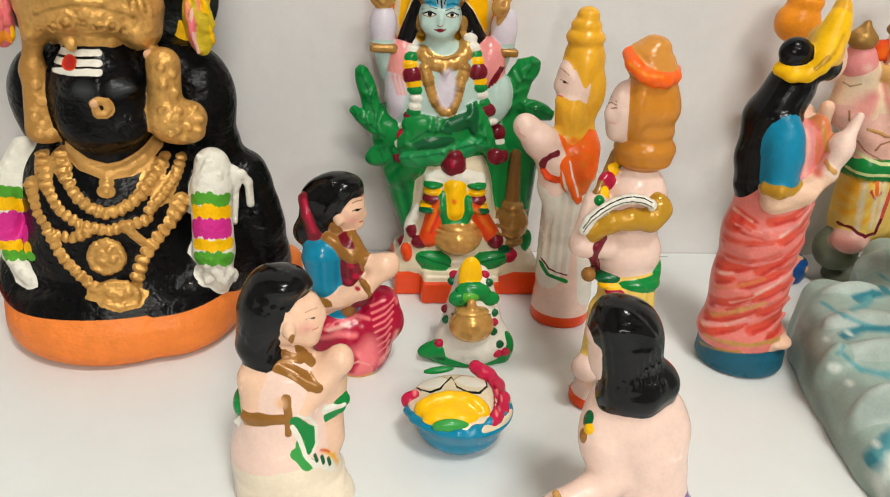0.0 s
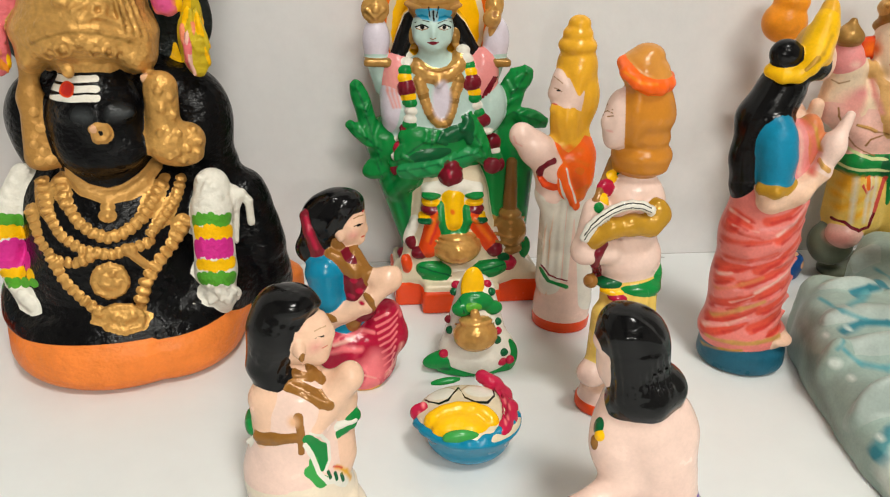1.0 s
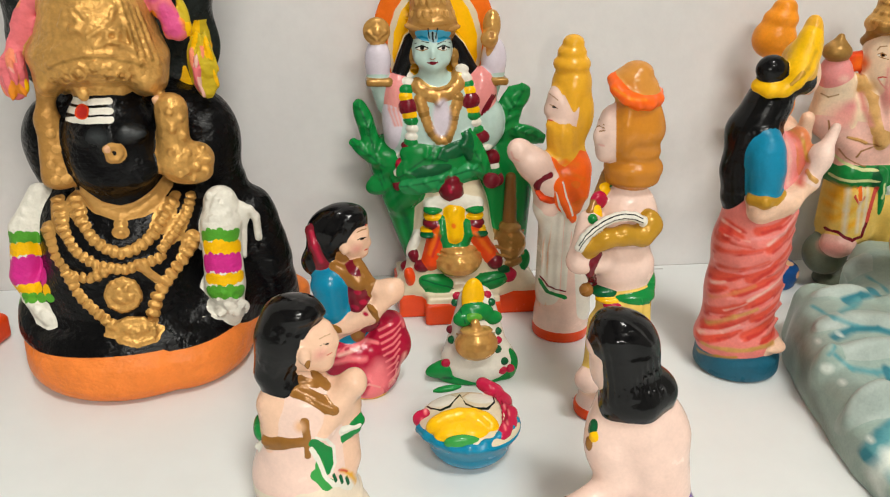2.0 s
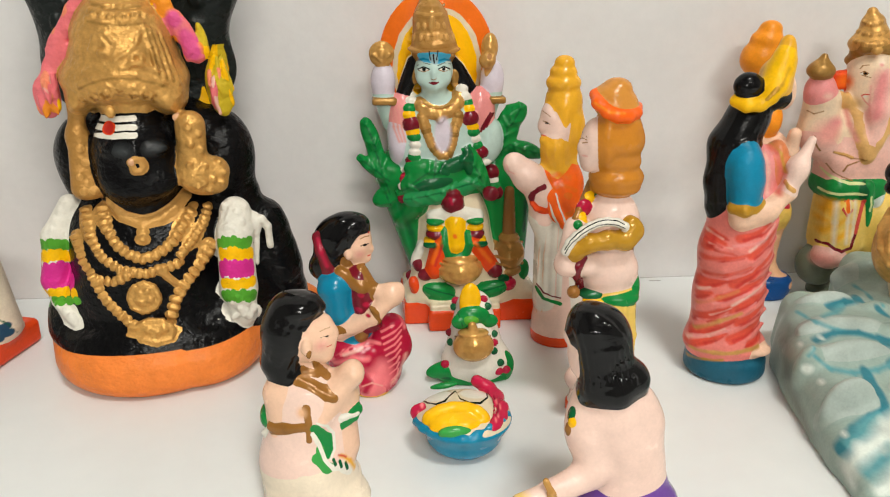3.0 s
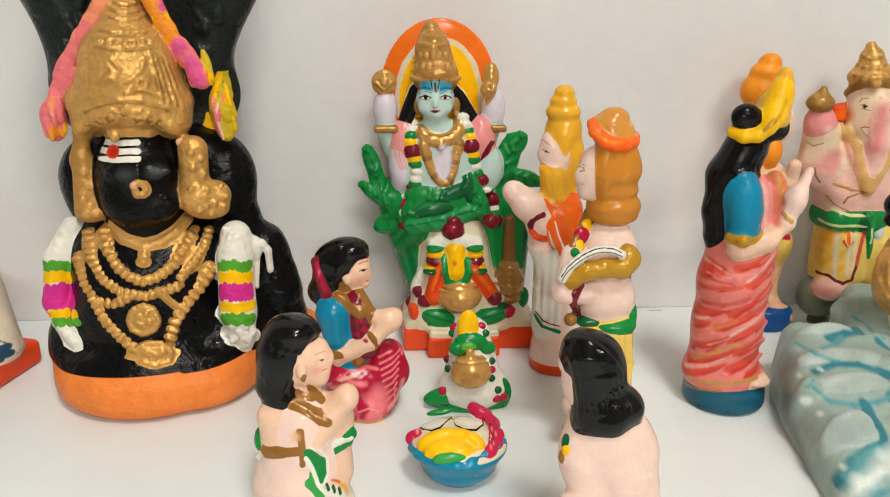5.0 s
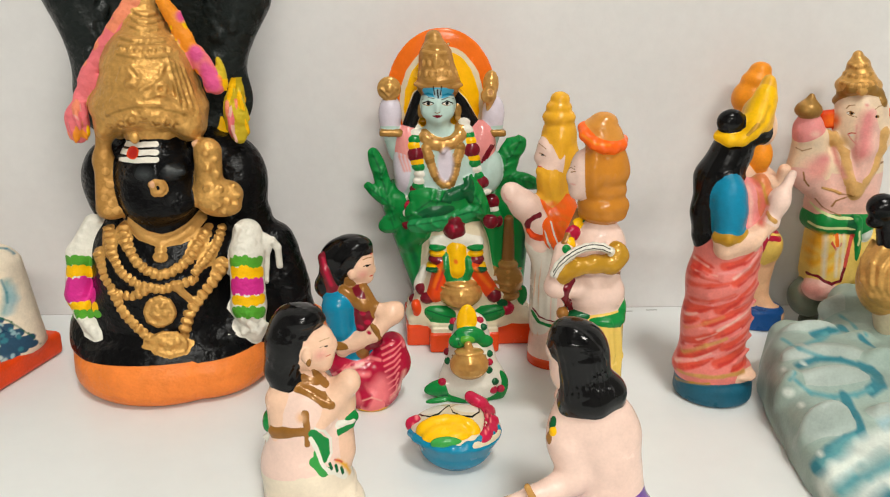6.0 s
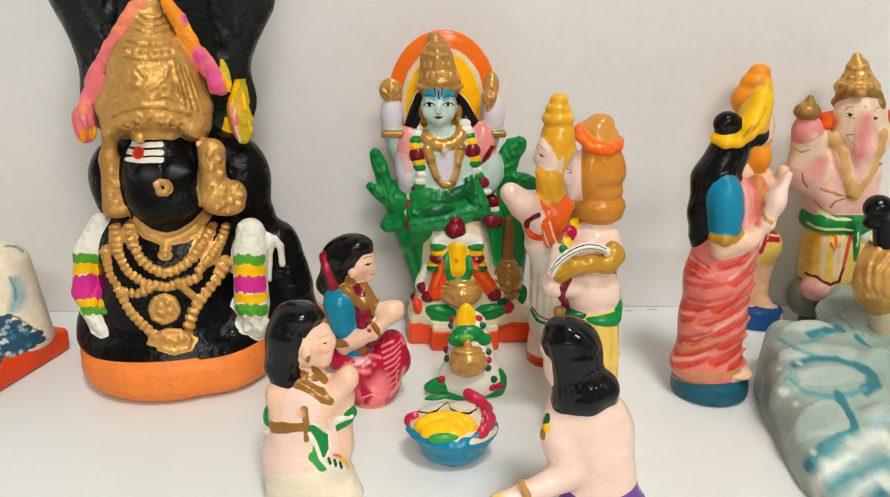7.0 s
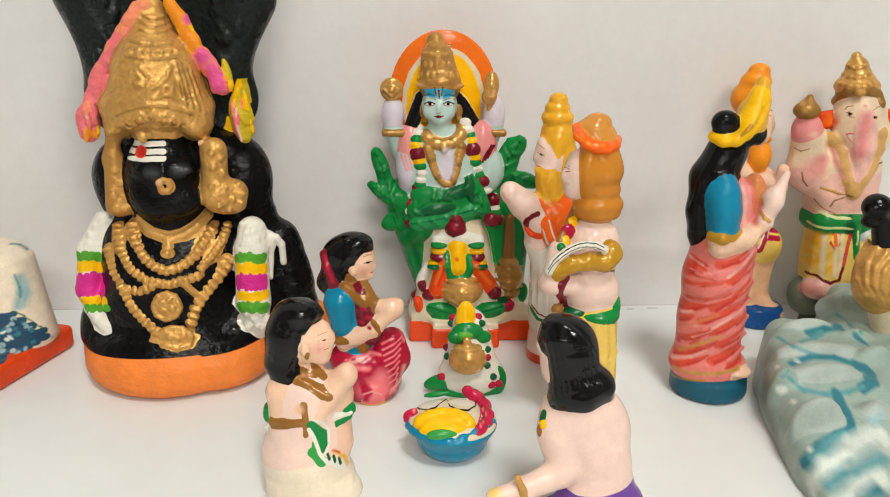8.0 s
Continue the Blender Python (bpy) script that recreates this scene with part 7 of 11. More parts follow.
    f.ball(4.8, -13.3, 54.3, 4.7, 4.4, 1.7, YELLOW)
    f.ball(5.1, -14.1, 50.9, 4.7, 4.4, 2.5, MAROON)
    f.ball(7.1, -14.3, 47, 3.8, 3.8, 1.6, YELLOW)
    f.ball(7.5, -17.2, 46, 3.8, 3.8, 1.3, DARKGREEN)
    f.rod((-12.5, -14.5, 48.5), (-16.7, -15.4, 31.4), 3.8, 4.4, VERMILION, melt=2)
    f.rod((3.3, -14.8, 47.9), (13.3, -14.5, 32.9), 3.8, 4.1, VERMILION, melt=2)
    f.line([(4.1, -18.8, 47.3), (8.8, -18.3, 41.1), (12.8, -18.1, 36.3)], 0.9, ORANGE, soft=1.5)
    f.line([(-14, -18, 48.4), (-17.6, -18.8, 36.7)], 0.9, ORANGE, soft=1.5)
    f.line([(-12.7, -18.4, 46.5), (-16.3, -19.2, 35.2)], 0.6, RED, soft=1)
    f.ball(-24.5, -11, 32.8, 2.9, 3.2, 3.2, MAROON)
    f.ball(-21.4, -15.5, 28.8, 3.8, 3.2, 2.9, MAROON)
    f.ball(15.7, -17, 30.4, 3.8, 3.2, 3.8, MAROON)
    f.ball(22.9, -15.8, 22.8, 4.5, 3.2, 3.2, CRIMSON)
    f.ball(-26.7, -13.5, 22.5, 2.9, 2.9, 5.1, VERMILION, turn=-20)
    f.ball(-28.3, -4.3, 24.4, 2.6, 2.6, 2.6, MAROON)
    f.ball(-24.1, -8.4, 38.3, 2.9, 3.2, 8.3, WHITE, turn=25)
    f.ball(18.7, -12.3, 34.1, 2.6, 2.9, 6.4, WHITE, turn=-20)
    f.dab(20.2, -15.6, 25.8, 3.2, 6.1, 1.6, DARKGREEN)
    f.rod((-5.6, -12.8, 56.5), (-5.6, -15.3, 45.4), 5.3, 5, YELLOW, melt=1.5)
    f.strand([(-11.4, -15.2, 52.7), (-11.7, -18.1, 46.4), (-9.4, -17.3, 40.8), (-5, -17.4, 39.5), (-0.6, -17.4, 40.8), (1.5, -17.7, 46.2), (0.5, -16.3, 51)], 1.9, GREEN, melt=1)
    f.dab(-6.3, -19.1, 51, 1.2, 2.9, 1.2, ORANGE, soft=1)
    f.ball(-3.1, -15.9, 31.5, 11.7, 10.1, 7.9, GOLD, melt=0.5)
    f.ball(-3.5, -15.9, 37.9, 8.8, 6.9, 2.2, GOLD)
    f.strand([(-13.8, -18.9, 36.4), (-8.9, -22.3, 36), (-3.9, -24.1, 36), (1.4, -22.7, 36.1), (7.2, -17.2, 35.6)], 0.5, GOLD, melt=0.6)
    f.strand([(-14.1, -19, 33.1), (-9.1, -24.2, 33.4), (-3.9, -25.7, 33.3), (1.5, -24.6, 33.5), (7.3, -19.8, 33.3)], 0.5, GOLD, melt=0.6)
    f.strand([(-12.6, -21.4, 30.7), (-8.3, -24.6, 30.2), (-3.8, -25.5, 29.9), (0.7, -25.3, 30.4), (5.5, -22.5, 31)], 0.5, GOLD, melt=0.6)
    f.line([(-12.2, -18.2, 37.5), (-3.8, -22.9, 37.2), (5.9, -17.1, 37)], 0.5, BROWN, soft=0.6)
    f.rod((23.3, -7.4, 70.9), (23.7, -8.6, 49.7), 2.5, 3.5, BROWNB)
    f.ball(24.1, -9.8, 37.2, 8.3, 7.7, 9, DARKGOLD)
    f.ball(23.7, -9.8, 46.1, 5.7, 5.7, 2.6, DARKGOLD)
    f.ball(24.5, -9.8, 27.9, 6.5, 5.8, 2.6, DARKGOLD)
    f.ball(32.9, -6.1, 26.5, 3.3, 2.6, 5.9, GREEN)
    f.strand([(17.3, -5.6, 41.9), (23, -15.4, 43.3), (31.6, -5.6, 41.9)], 0.7, TANGOLDD, melt=0.8)
    f.strand([(16.6, -11.4, 40.6), (23, -16.6, 40.4), (30.4, -13.4, 41.2)], 0.7, TANGOLDD, melt=0.8)
    f.strand([(16.4, -14.1, 37.5), (23, -17.4, 36.6), (30.4, -14.7, 37.6)], 0.7, TANGOLDD, melt=0.8)
    f.strand([(16.1, -17.1, 34.5), (23.4, -15.9, 32), (31.9, -7.4, 30.8)], 0.7, TANGOLDD, melt=0.8)
    f.ball(-13.4, -17.2, 19.8, 9.5, 2.9, 4.5, GREEN, turn=14)
    f.ball(12.7, -17.7, 20.5, 9.6, 2.9, 4.1, GREEN, turn=-12)
    f.line([(-21.2, -18.4, 22.8), (-13.6, -19.9, 20.6), (-5.9, -19, 17.8)], 0.4, DARKGREEN)
    f.line([(4.9, -19.4, 19.2), (12.4, -20.2, 21.5), (20.2, -19.2, 23.1)], 0.4, DARKGREEN)
    f.thing("seated_figurine", (19, -22, 0), ENAMEL,
            "painted clay seated figurine with gold crown on a leafy green throne", "figurine")


seated_figure()


def standing_sage():
    f = Clay(0.75)
    f.drum(-0.6, -0.6, 0, 13.5, 12.9, 5.6, VERMILION, 1.0, 1.1)
    f.drum(-0.6, -0.6, 4.8, 12.9, 12.4, 9, PALESKIN, 0.92, 1.1)
    f.rod((-0.8, -0.6, 9.9), (-3.5, 0, 68.2), 12.4, 11.3, PALESKIN, melt=4)
    f.rod((-6.9, -3.9, 24.8), (-7.7, -3.9, 75.6), 7.9, 7, WHITE, melt=3)
    f.rod((2.6, -2.2, 15.7), (-0.6, -1.7, 68.8), 9.9, 10.1, WHITE, melt=3)
    f.strand([(-13.7, -7.7, 64.5), (-13.9, -7.5, 45.7), (-13.6, -8.1, 26.7)], 0.7, WHITE, melt=1.5)
    f.strand([(-11.2, -10, 65.3), (-11.4, -10.1, 46.7), (-11, -10.6, 27.7)], 0.7, WHITE, melt=1.5)
    f.strand([(-8, -11.5, 65.8), (-8.1, -11.6, 47.2), (-7.7, -12.1, 28.3)], 0.7, WHITE, melt=1.5)
    f.strand([(-4.3, -12.2, 66), (-4.4, -12.2, 47.4), (-3.9, -12.4, 28.4)], 0.7, WHITE, melt=1.5)
    f.line([(-13.4, -8.1, 67.7), (-14.3, -8.4, 46), (-12.8, -4.5, 16.9)], 0.2, SKINB, soft=0.5)
    f.line([(-11.4, -10.2, 68.4), (-12.4, -10.6, 46.9), (-11.1, -8.6, 18.7)], 0.2, SKINB, soft=0.5)
    f.line([(-14.4, -8, 31.5), (-11.1, -11.2, 27.3), (-3.1, -12.7, 24.6)], 0.9, GREEN)
    f.line([(-14.5, -7.9, 33.7), (-11.3, -11.3, 30.3), (-3.3, -13, 27.7)], 0.4, MAROON)
    f.ball(-2.8, -3.4, 84, 9.6, 11.1, 11.1, ORANGEV, melt=3)
    f.rod((-11.5, -7.3, 89.2), (-1.3, -9.6, 77.3), 4, 5.8, ORANGEV, melt=4)
    f.strand([(-11.3, -12.4, 80.5), (-8, -12.9, 72.3), (-2.8, -12.4, 64.2)], 2.6, ORANGEV, melt=2, taper=0.5)
    f.strand([(-3.4, -12.9, 81.3), (0, -12.9, 74.7), (-1.3, -12.4, 69.1)], 2, ORANGE, melt=2)
    f.line([(-9.4, -13.9, 82.1), (-6.6, -13.7, 74.9), (-3.2, -13.6, 66.4)], 0.5, WHITE)
    f.line([(-12.8, -14.2, 79.8), (-9.9, -14.1, 71.4), (-5.2, -12.8, 63.7)], 0.5, WHITE)
    f.line([(-12.4, -11, 89), (-8.2, -11, 90.8), (-2.7, -13, 89.5)], 0.9, ORANGE, soft=2)
    f.line([(-10.4, -12.4, 84.7), (-6.2, -13.9, 86.3), (0.3, -14.2, 83.4)], 0.7, ORANGE, soft=1.5)
    f.rod((-14.9, -6.7, 67.9), (-9.2, -5.6, 54.5), 4.4, 5.3, WHITE, melt=2)
    f.line([(-17.2, -10.1, 66.5), (-14, -10.8, 65.5), (-9.1, -11.1, 66.9)], 0.3, BROWN, soft=0.5)
    f.rod((-26.9, -8.4, 94.2), (-21.6, -9, 89.1), 5.4, 6.3, PALESKIN, melt=4)
    f.rod((-21.6, -9, 89.1), (-13.5, -8.4, 79.4), 6.3, 5.8, PALESKIN, melt=5)
    f.rod((-15.6, -7.9, 77.4), (-13.3, -7.3, 68.7), 4.9, 4.7, PALESKIN, melt=5)
    f.ball(-29.5, -9.6, 96.2, 4, 3.7, 4.3, PALESKIN, melt=4)
    f.line([(-32.7, -12.2, 95.7), (-31.5, -12.7, 92.9), (-29.3, -13.6, 92)], 0.2, BLUSH, soft=0.8)
    f.strand([(-20.6, -12.9, 79.5), (-19.8, -14, 82.8), (-17.7, -14.6, 84.7), (-15.3, -14, 85.4)], 1, MAROON, melt=0.6)
    f.strand([(-20.2, -12.9, 77.1), (-18.1, -13.5, 74.3), (-13.9, -12.9, 73.5)], 0.9, VERMILION, melt=0.6)
    f.ball(-7.5, -2, 110.9, 7.7, 7.6, 11.4, PALESKIN, melt=2)
    f.ball(-15, -3, 112, 1.7, 1.8, 2.3, PALESKIN, melt=3)
    f.ball(-12.1, -3, 118, 2.8, 4, 4, PALESKIN, melt=4)
    f.ball(-4.3, 0, 122.1, 8.8, 9, 11.3, OCHREY, melt=2)
    f.ball(-0.6, 0, 109.7, 7.2, 8.5, 12.9, OCHREY, melt=2)
    f.rod((-8.7, -5, 101.1), (-7.6, -5.5, 91.3), 6.8, 6.6, OCHREY, melt=3)
    f.rod((-14.2, -5.5, 105.6), (-7.4, -7, 106.8), 2, 2.3, OCHREY, melt=2)
    f.rod((-1.9, -2, 104.3), (-1.2, -3, 91.3), 4, 4.6, OCHREY, melt=3)
    f.rod((-5.5, -6, 120.8), (-6.2, -7, 109.7), 3.6, 2.3, OCHREY, melt=2)
    f.ball(-5.1, -0.6, 131.5, 8.2, 8, 4.8, OCHREY, melt=1.2)
    f.ball(-5.4, -0.6, 136.2, 6.4, 6.4, 4.2, OCHREY, melt=1)
    f.ball(-5.1, -0.6, 140.4, 4.7, 5, 3.6, OCHREY, melt=1)
    f.line([(-15, -4, 119), (-14, -6.4, 118.3), (-12.4, -7.6, 117.1)], 0.2, BROWN, soft=0.3)
    f.line([(-15, -5.4, 114.7), (-13.5, -6.8, 114.4), (-12.2, -7.7, 113.5)], 0.2, BROWN)
    f.dab(-13.5, -6.8, 113.9, 0.8, 2, 0.4, BLACK)
    f.dab(-14.4, -6, 108, 1.1, 2, 0.3, RED2, soft=0.4)
    f.strand([(-13.3, -8.7, 104.3), (-13, -9.9, 99.4), (-11.5, -10.9, 94.7)], 0.4, OCHREY, melt=1.2)
    f.strand([(-10, -10.2, 105.2), (-9.9, -11.5, 99.8), (-8.8, -11.8, 94.1)], 0.4, OCHREY, melt=1.2)
    f.strand([(-6.2, -10, 105.2), (-5.8, -11.1, 99.7), (-5.3, -11.3, 94.8)], 0.4, OCHREY, melt=1.2)
    f.thing("standing_figurine", (65, -58, 0), ENAMEL,
            "standing clay figurine with yellow hair, orange shawl and white robe", "figurine", "row of standing figurines")


standing_sage()


def bearded_sage():
    f = Clay(0.75)
    f.drum(-2.3, 0, 0, 13.4, 11.6, 4.6, VERMILION, 1.0, 0.9)
    f.drum(-2.3, 0, 3.9, 12.5, 10.6, 6.5, PALESKIN, 0.92, 0.9)
    f.rod((1.5, 0, 24.5), (0.1, 0, 52.7), 10.9, 10.7, STRAW, melt=4)
    f.rod((-8.8, -4.6, 43.8), (-8.8, -4.6, 21.3), 6.1, 6.2, STRAW, melt=3)
    f.ball(-13.6, -7.9, 20.3, 5.6, 6.1, 5.1, PALESKIN, melt=3)
    f.strand([(-8.9, -6.1, 51.4), (-8.4, -10.6, 41.1), (-9.2, -10.6, 27.3)], 0.7, STRAW, melt=1.5)
    f.strand([(-5.8, -8.6, 52.4), (-4.4, -9.9, 40.8), (-5.2, -10, 26.9)], 0.7, STRAW, melt=1.5)
    f.strand([(-1.2, -10.4, 53.2), (0.4, -10.6, 41), (-0.3, -10.6, 27.2)], 0.7, STRAW, melt=1.5)
    f.strand([(2.9, -10.3, 53.1), (4.7, -10, 40.7), (3.9, -10.5, 27.1)], 0.7, STRAW, melt=1.5)
    f.strand([(7.1, -8.1, 52), (9.4, -6.5, 39), (8.1, -8.6, 26)], 0.9, STRAW, melt=1.5)
    f.ball(-2.2, 0, 66.4, 12.6, 10, 11.1, PALESKIN, melt=3)
    f.ball(-2.1, 0.9, 84.6, 11.9, 9.4, 15.4, PALESKIN, melt=4)
    f.rod((-12.6, -5.6, 71.2), (-21.6, -6.9, 71.8), 5.4, 4.4, PALESKIN, melt=3)
    f.rod((-18.1, -3.2, 86), (-21.6, -6.9, 71.8), 4.4, 4.4, PALESKIN, melt=3)
    f.ball(-21.2, -8.3, 76.9, 3.2, 3.2, 3.2, PALESKIN)
    f.strand([(-15.6, -8.9, 75), (-17.7, -10.6, 72.3), (-17.6, -8.1, 66.9), (-13, -0.3, 59.3)], 1.6, MAROON)
    f.ball(1.5, -4.6, 55.8, 9, 6.5, 3.8, GREEN)
    f.ball(8.6, 0, 58.7, 3, 6.1, 7.1, GREEN)
    f.ball(-9.2, -4.3, 57.6, 6, 3.5, 2, DARKGREEN)
    f.ball(-8.3, -5.9, 55.1, 5.5, 3.5, 1.2, YELLOW)
    f.ball(-7.1, -7.7, 53.1, 4, 3, 1.5, CRIMSON)
    f.ball(-17.9, -6.9, 59.6, 2.7, 3, 2.7, BROWN)
    f.strand([(-19.3, -10.2, 78.6), (-14.3, -11.1, 82), (-7.1, -11.1, 83), (0.5, -10.2, 82.1), (4.5, -8.8, 85.7)], 3.6, OCHREB, melt=2)
    f.ball(3, -8.8, 86.2, 4.3, 3.4, 5.8, OCHREB, melt=2)
    f.strand([(-23.9, -11.6, 79.1), (-22.3, -12, 82.8), (-20.1, -12.3, 85.4), (-17.4, -12.5, 87.7), (-14.6, -12.5, 89.5), (-11.3, -12.3, 90.7), (-7.9, -12, 91.1), (-3.9, -11.8, 90.5), (-0.9, -11.6, 88.9)], 1.7, WHITE, melt=1)
    f.line([(1.2, -12.5, 78.8), (7.9, -1.5, 75.4)], 0.6, BROWN)
    f.line([(-24.3, -13, 80.4), (-22.7, -13.5, 84.1), (-20.5, -13.7, 86.7), (-17.7, -13.7, 88.9), (-15, -13.7, 90.6), (-11.7, -13.8, 91.9), (-8.3, -13.3, 92.2), (-4.4, -13.2, 91.7), (-1.3, -13.1, 90.1)], 0.2, BLACK)
    f.line([(-24.2, -13.1, 78.7), (-22.6, -13.8, 82.5), (-20.4, -14.1, 85), (-17.8, -14.3, 87.4), (-15, -14.3, 89.1), (-11.7, -14.1, 90.3), (-8.3, -13.6, 90.6), (-4.3, -13.5, 90), (-1.2, -13.1, 88.4)], 0.2, BLACK)
    f.rod((-10.6, 5.3, 101.8), (-18.5, -4.2, 90.1), 1.5, 1.2, BROWN)
    f.ball(-8.8, 3.3, 98.8, 1.7, 1.7, 1.7, GREEN)
    f.ball(-12.2, 1, 96.7, 2.4, 1.7, 2.4, YELLOW)
    f.ball(-14.5, -1.3, 93.5, 3.2, 1.7, 3.2, CRIMSON)
    f.ball(-15.9, -3.7, 89.7, 2.4, 1.7, 2.4, YELLOW)
    f.ball(-18, -6.9, 88.2, 1.7, 1.7, 1.7, GREEN)
    f.ball(-12.5, -1, 118.6, 5, 6.6, 10.4, PALESKIN, melt=2)
    f.ball(-17.3, -1.5, 117.8, 1.3, 1.6, 2.1, PALESKIN, melt=3)
    f.ball(-14.8, -1.5, 112.2, 2.1, 3, 3.3, PALESKIN, melt=3)
    f.line([(-17.7, 1.8, 124), (-16.8, 0.3, 123.4), (-16.3, -4.1, 122.6)], 0.2, BROWN)
    f.line([(-18.3, -0.9, 120), (-17.4, -3.4, 120.1), (-16.2, -5, 120.7)], 0.2, BROWN)
    f.line([(-17.9, 0, 120.6), (-17.2, -2.1, 121.7), (-16.4, -4.5, 121.5)], 0.2, BROWN)
    f.dab(-16.6, -4.4, 115.3, 0.9, 2, 0.3, BLUSH, soft=0.6)
    f.ball(-2.7, 0.5, 119.8, 10.7, 10.2, 8.6, TAN, melt=1.5)
    f.ball(-8.8, -4, 120.5, 4.5, 6.5, 10.8, TAN, melt=2)
    f.ball(-2.7, 0.5, 124.6, 9, 9, 9.5, TAN, melt=3)
    f.ball(-2.2, 0.7, 112, 9.7, 8.9, 5.5, TAN, melt=2.5)
    f.ball(-1.7, 0.9, 105.4, 10.9, 9.8, 6.5, TAN, melt=1.5)
    f.ball(-1.6, 0.9, 101.2, 9.7, 8.8, 3.4, TAN, melt=2)
    f.ball(-4.7, 0.2, 134.6, 8.4, 8.4, 6.6, TANB, melt=1)
    f.ball(-6, 0, 137.5, 7.5, 7.4, 5.1, TANB, melt=0.8)
    f.ball(-4.5, 0, 140.3, 5.6, 6, 4, TANB, melt=0.8)
    f.strand([(-13.1, 0, 137.9), (-13.4, -5.6, 135.6), (-10.4, -8.4, 132.8), (-6.2, -9, 131.4), (-2, -8, 131), (2.2, -4, 131.7), (4.6, 2, 132.7)], 2.2, ORANGEV, melt=1.5)
    f.line([(-15, -7.4, 135.9), (-10.3, -10.8, 133.1), (-4.4, -10.5, 132.6)], 0.3, ORANGEF, soft=1)
    f.thing("standing_figurine", (67, -128, 0), ENAMEL,
            "standing clay figurine with brown hair holding a stringed instrument", "figurine", "row of standing figurines")


bearded_sage()


def woman_in_sari():
    f = Clay(0.75)
    f.drum(0, 0, 0, 19.2, 18.7, 11.6, TEAL, 0.96, 3.5)
    f.drum(1, 0, 9.6, 16.6, 14.5, 6.6, SARI, 0.95, 2)
    f.rod((-2.9, 0, 20.6), (-2.8, 0, 40.5), 15.8, 15, SARI, melt=5)
    f.rod((-2.8, 0, 40.5), (-2.6, 0, 61.2), 15, 15.1, SARI, melt=5)
    f.rod((-2.6, 0, 61.2), (-1.4, 0, 74.1), 15.1, 14.7, SARI, melt=5)
    f.ball(-2.5, -1, 16.4, 18.7, 15, 7.4, SARI, melt=5)
    f.rod((-0.3, 0, 78.4), (-0.8, 0.5, 100.5), 13.5, 10.6, PINK, melt=5)
    f.ball(9, -2, 101.2, 5.8, 7, 11.7, SUNSET, melt=3)
    f.ball(9.3, -9, 15.5, 7.2, 8, 2.8, SKIN, melt=1)
    f.rod((-4.8, 1, 122.5), (-9.6, 1, 110.7), 9.4, 10, BLACK, melt=4)
    f.rod((-10.4, 1, 108.6), (-12.7, 1, 94.3), 10, 7.5, BLACK, melt=4)
    f.rod((-12.7, 1, 94.3), (-12.5, 1, 83.2), 6.9, 6.5, BLACK, melt=4)
    f.ball(3.8, 1, 132, 8.8, 9, 6.8, BLACK, melt=3)
    f.ball(9.6, 0, 133.2, 3.9, 6, 7.8, SKIN, melt=2)
    f.ball(2.7, -1, 139.3, 5.7, 7, 7.7, OCHREY, melt=3)
    f.strand([(-11.9, -4.2, 125), (-18.2, -5.6, 111.4), (-19.6, -2.3, 98), (-18.7, -0.9, 84.9)], 0.3, BLACK, melt=1.6)
    f.strand([(-10.6, -5.5, 125), (-16.6, -7.1, 111.8), (-18.6, -3.9, 98.4), (-18, -2.3, 85.3)], 0.3, BLACK, melt=1.6)
    f.strand([(-9.2, -6.5, 124.9), (-14.7, -8.1, 112.1), (-17.4, -5.1, 98.7), (-17.3, -3.4, 85.6)], 0.3, BLACK, melt=1.6)
    f.strand([(-7.6, -7.3, 124.8), (-12.8, -8.9, 112.4), (-16.1, -6, 98.9), (-16.5, -4.3, 85.9)], 0.3, BLACK, melt=1.6)
    f.strand([(-6, -7.7, 124.7), (-10.6, -9.2, 112.6), (-14.6, -6.7, 99.1), (-15.6, -5, 86.1)], 0.3, BLACK, melt=1.6)
    f.strand([(-4.2, -7.9, 124.4), (-8.4, -9.2, 112.7), (-13.2, -7.1, 99.2), (-14.7, -5.6, 86.3)], 0.3, BLACK, melt=1.6)
    f.strand([(-2.1, -7.6, 124.1), (-5.8, -8.7, 112.6), (-11.6, -7.4, 99.3), (-13.7, -6.1, 86.4)], 0.3, BLACK, melt=1.6)
    f.strand([(-14.2, -5, 130.3), (-11.3, -9, 129.2), (-6.5, -11, 129.9), (-2.3, -11, 132.9), (1.9, -9, 137.7), (5, -6, 143.8), (6.1, -3, 149.7)], 2.8, YELLOW, melt=2)
    f.rod((-0.5, -7, 136.8), (4.5, -4, 148.6), 5.1, 4.3, YELLOW, melt=3)
    f.rod((4.9, -6, 135.7), (8, -3, 146), 3.1, 2.8, OCHREY, melt=3)
    f.ball(6.5, -2, 152.1, 3.3, 4, 5.1, OCHREY, melt=2)
    f.line([(-3.1, -13.6, 134.4), (0.9, -12.6, 138.2), (4.3, -10, 144.3)], 0.4, OCHREB, soft=2)
    f.strand([(-5.4, -13.5, 132.3), (-1.1, -13, 136.3)], 0.4, OCHREB, melt=1)
    f.ball(-10.5, -6.5, 136.9, 6.3, 5, 5.6, BLACK, melt=1.5)
    f.ball(-7.9, -9, 102.9, 7.5, 7.5, 10.4, BLUE, melt=3)
    f.rod((-6.9, -10, 96.5), (-7.2, -11, 89.5), 7.3, 6.5, BLUE, melt=3)
    f.strand([(-12.8, -12, 85.5), (-9.5, -17, 85.6), (-1.5, -13, 86.3)], 2.3, OCHREB, melt=1.5)
    f.rod((-8, -12, 83.8), (-8.3, -12, 80), 5.5, 3.9, SKIN, melt=2)
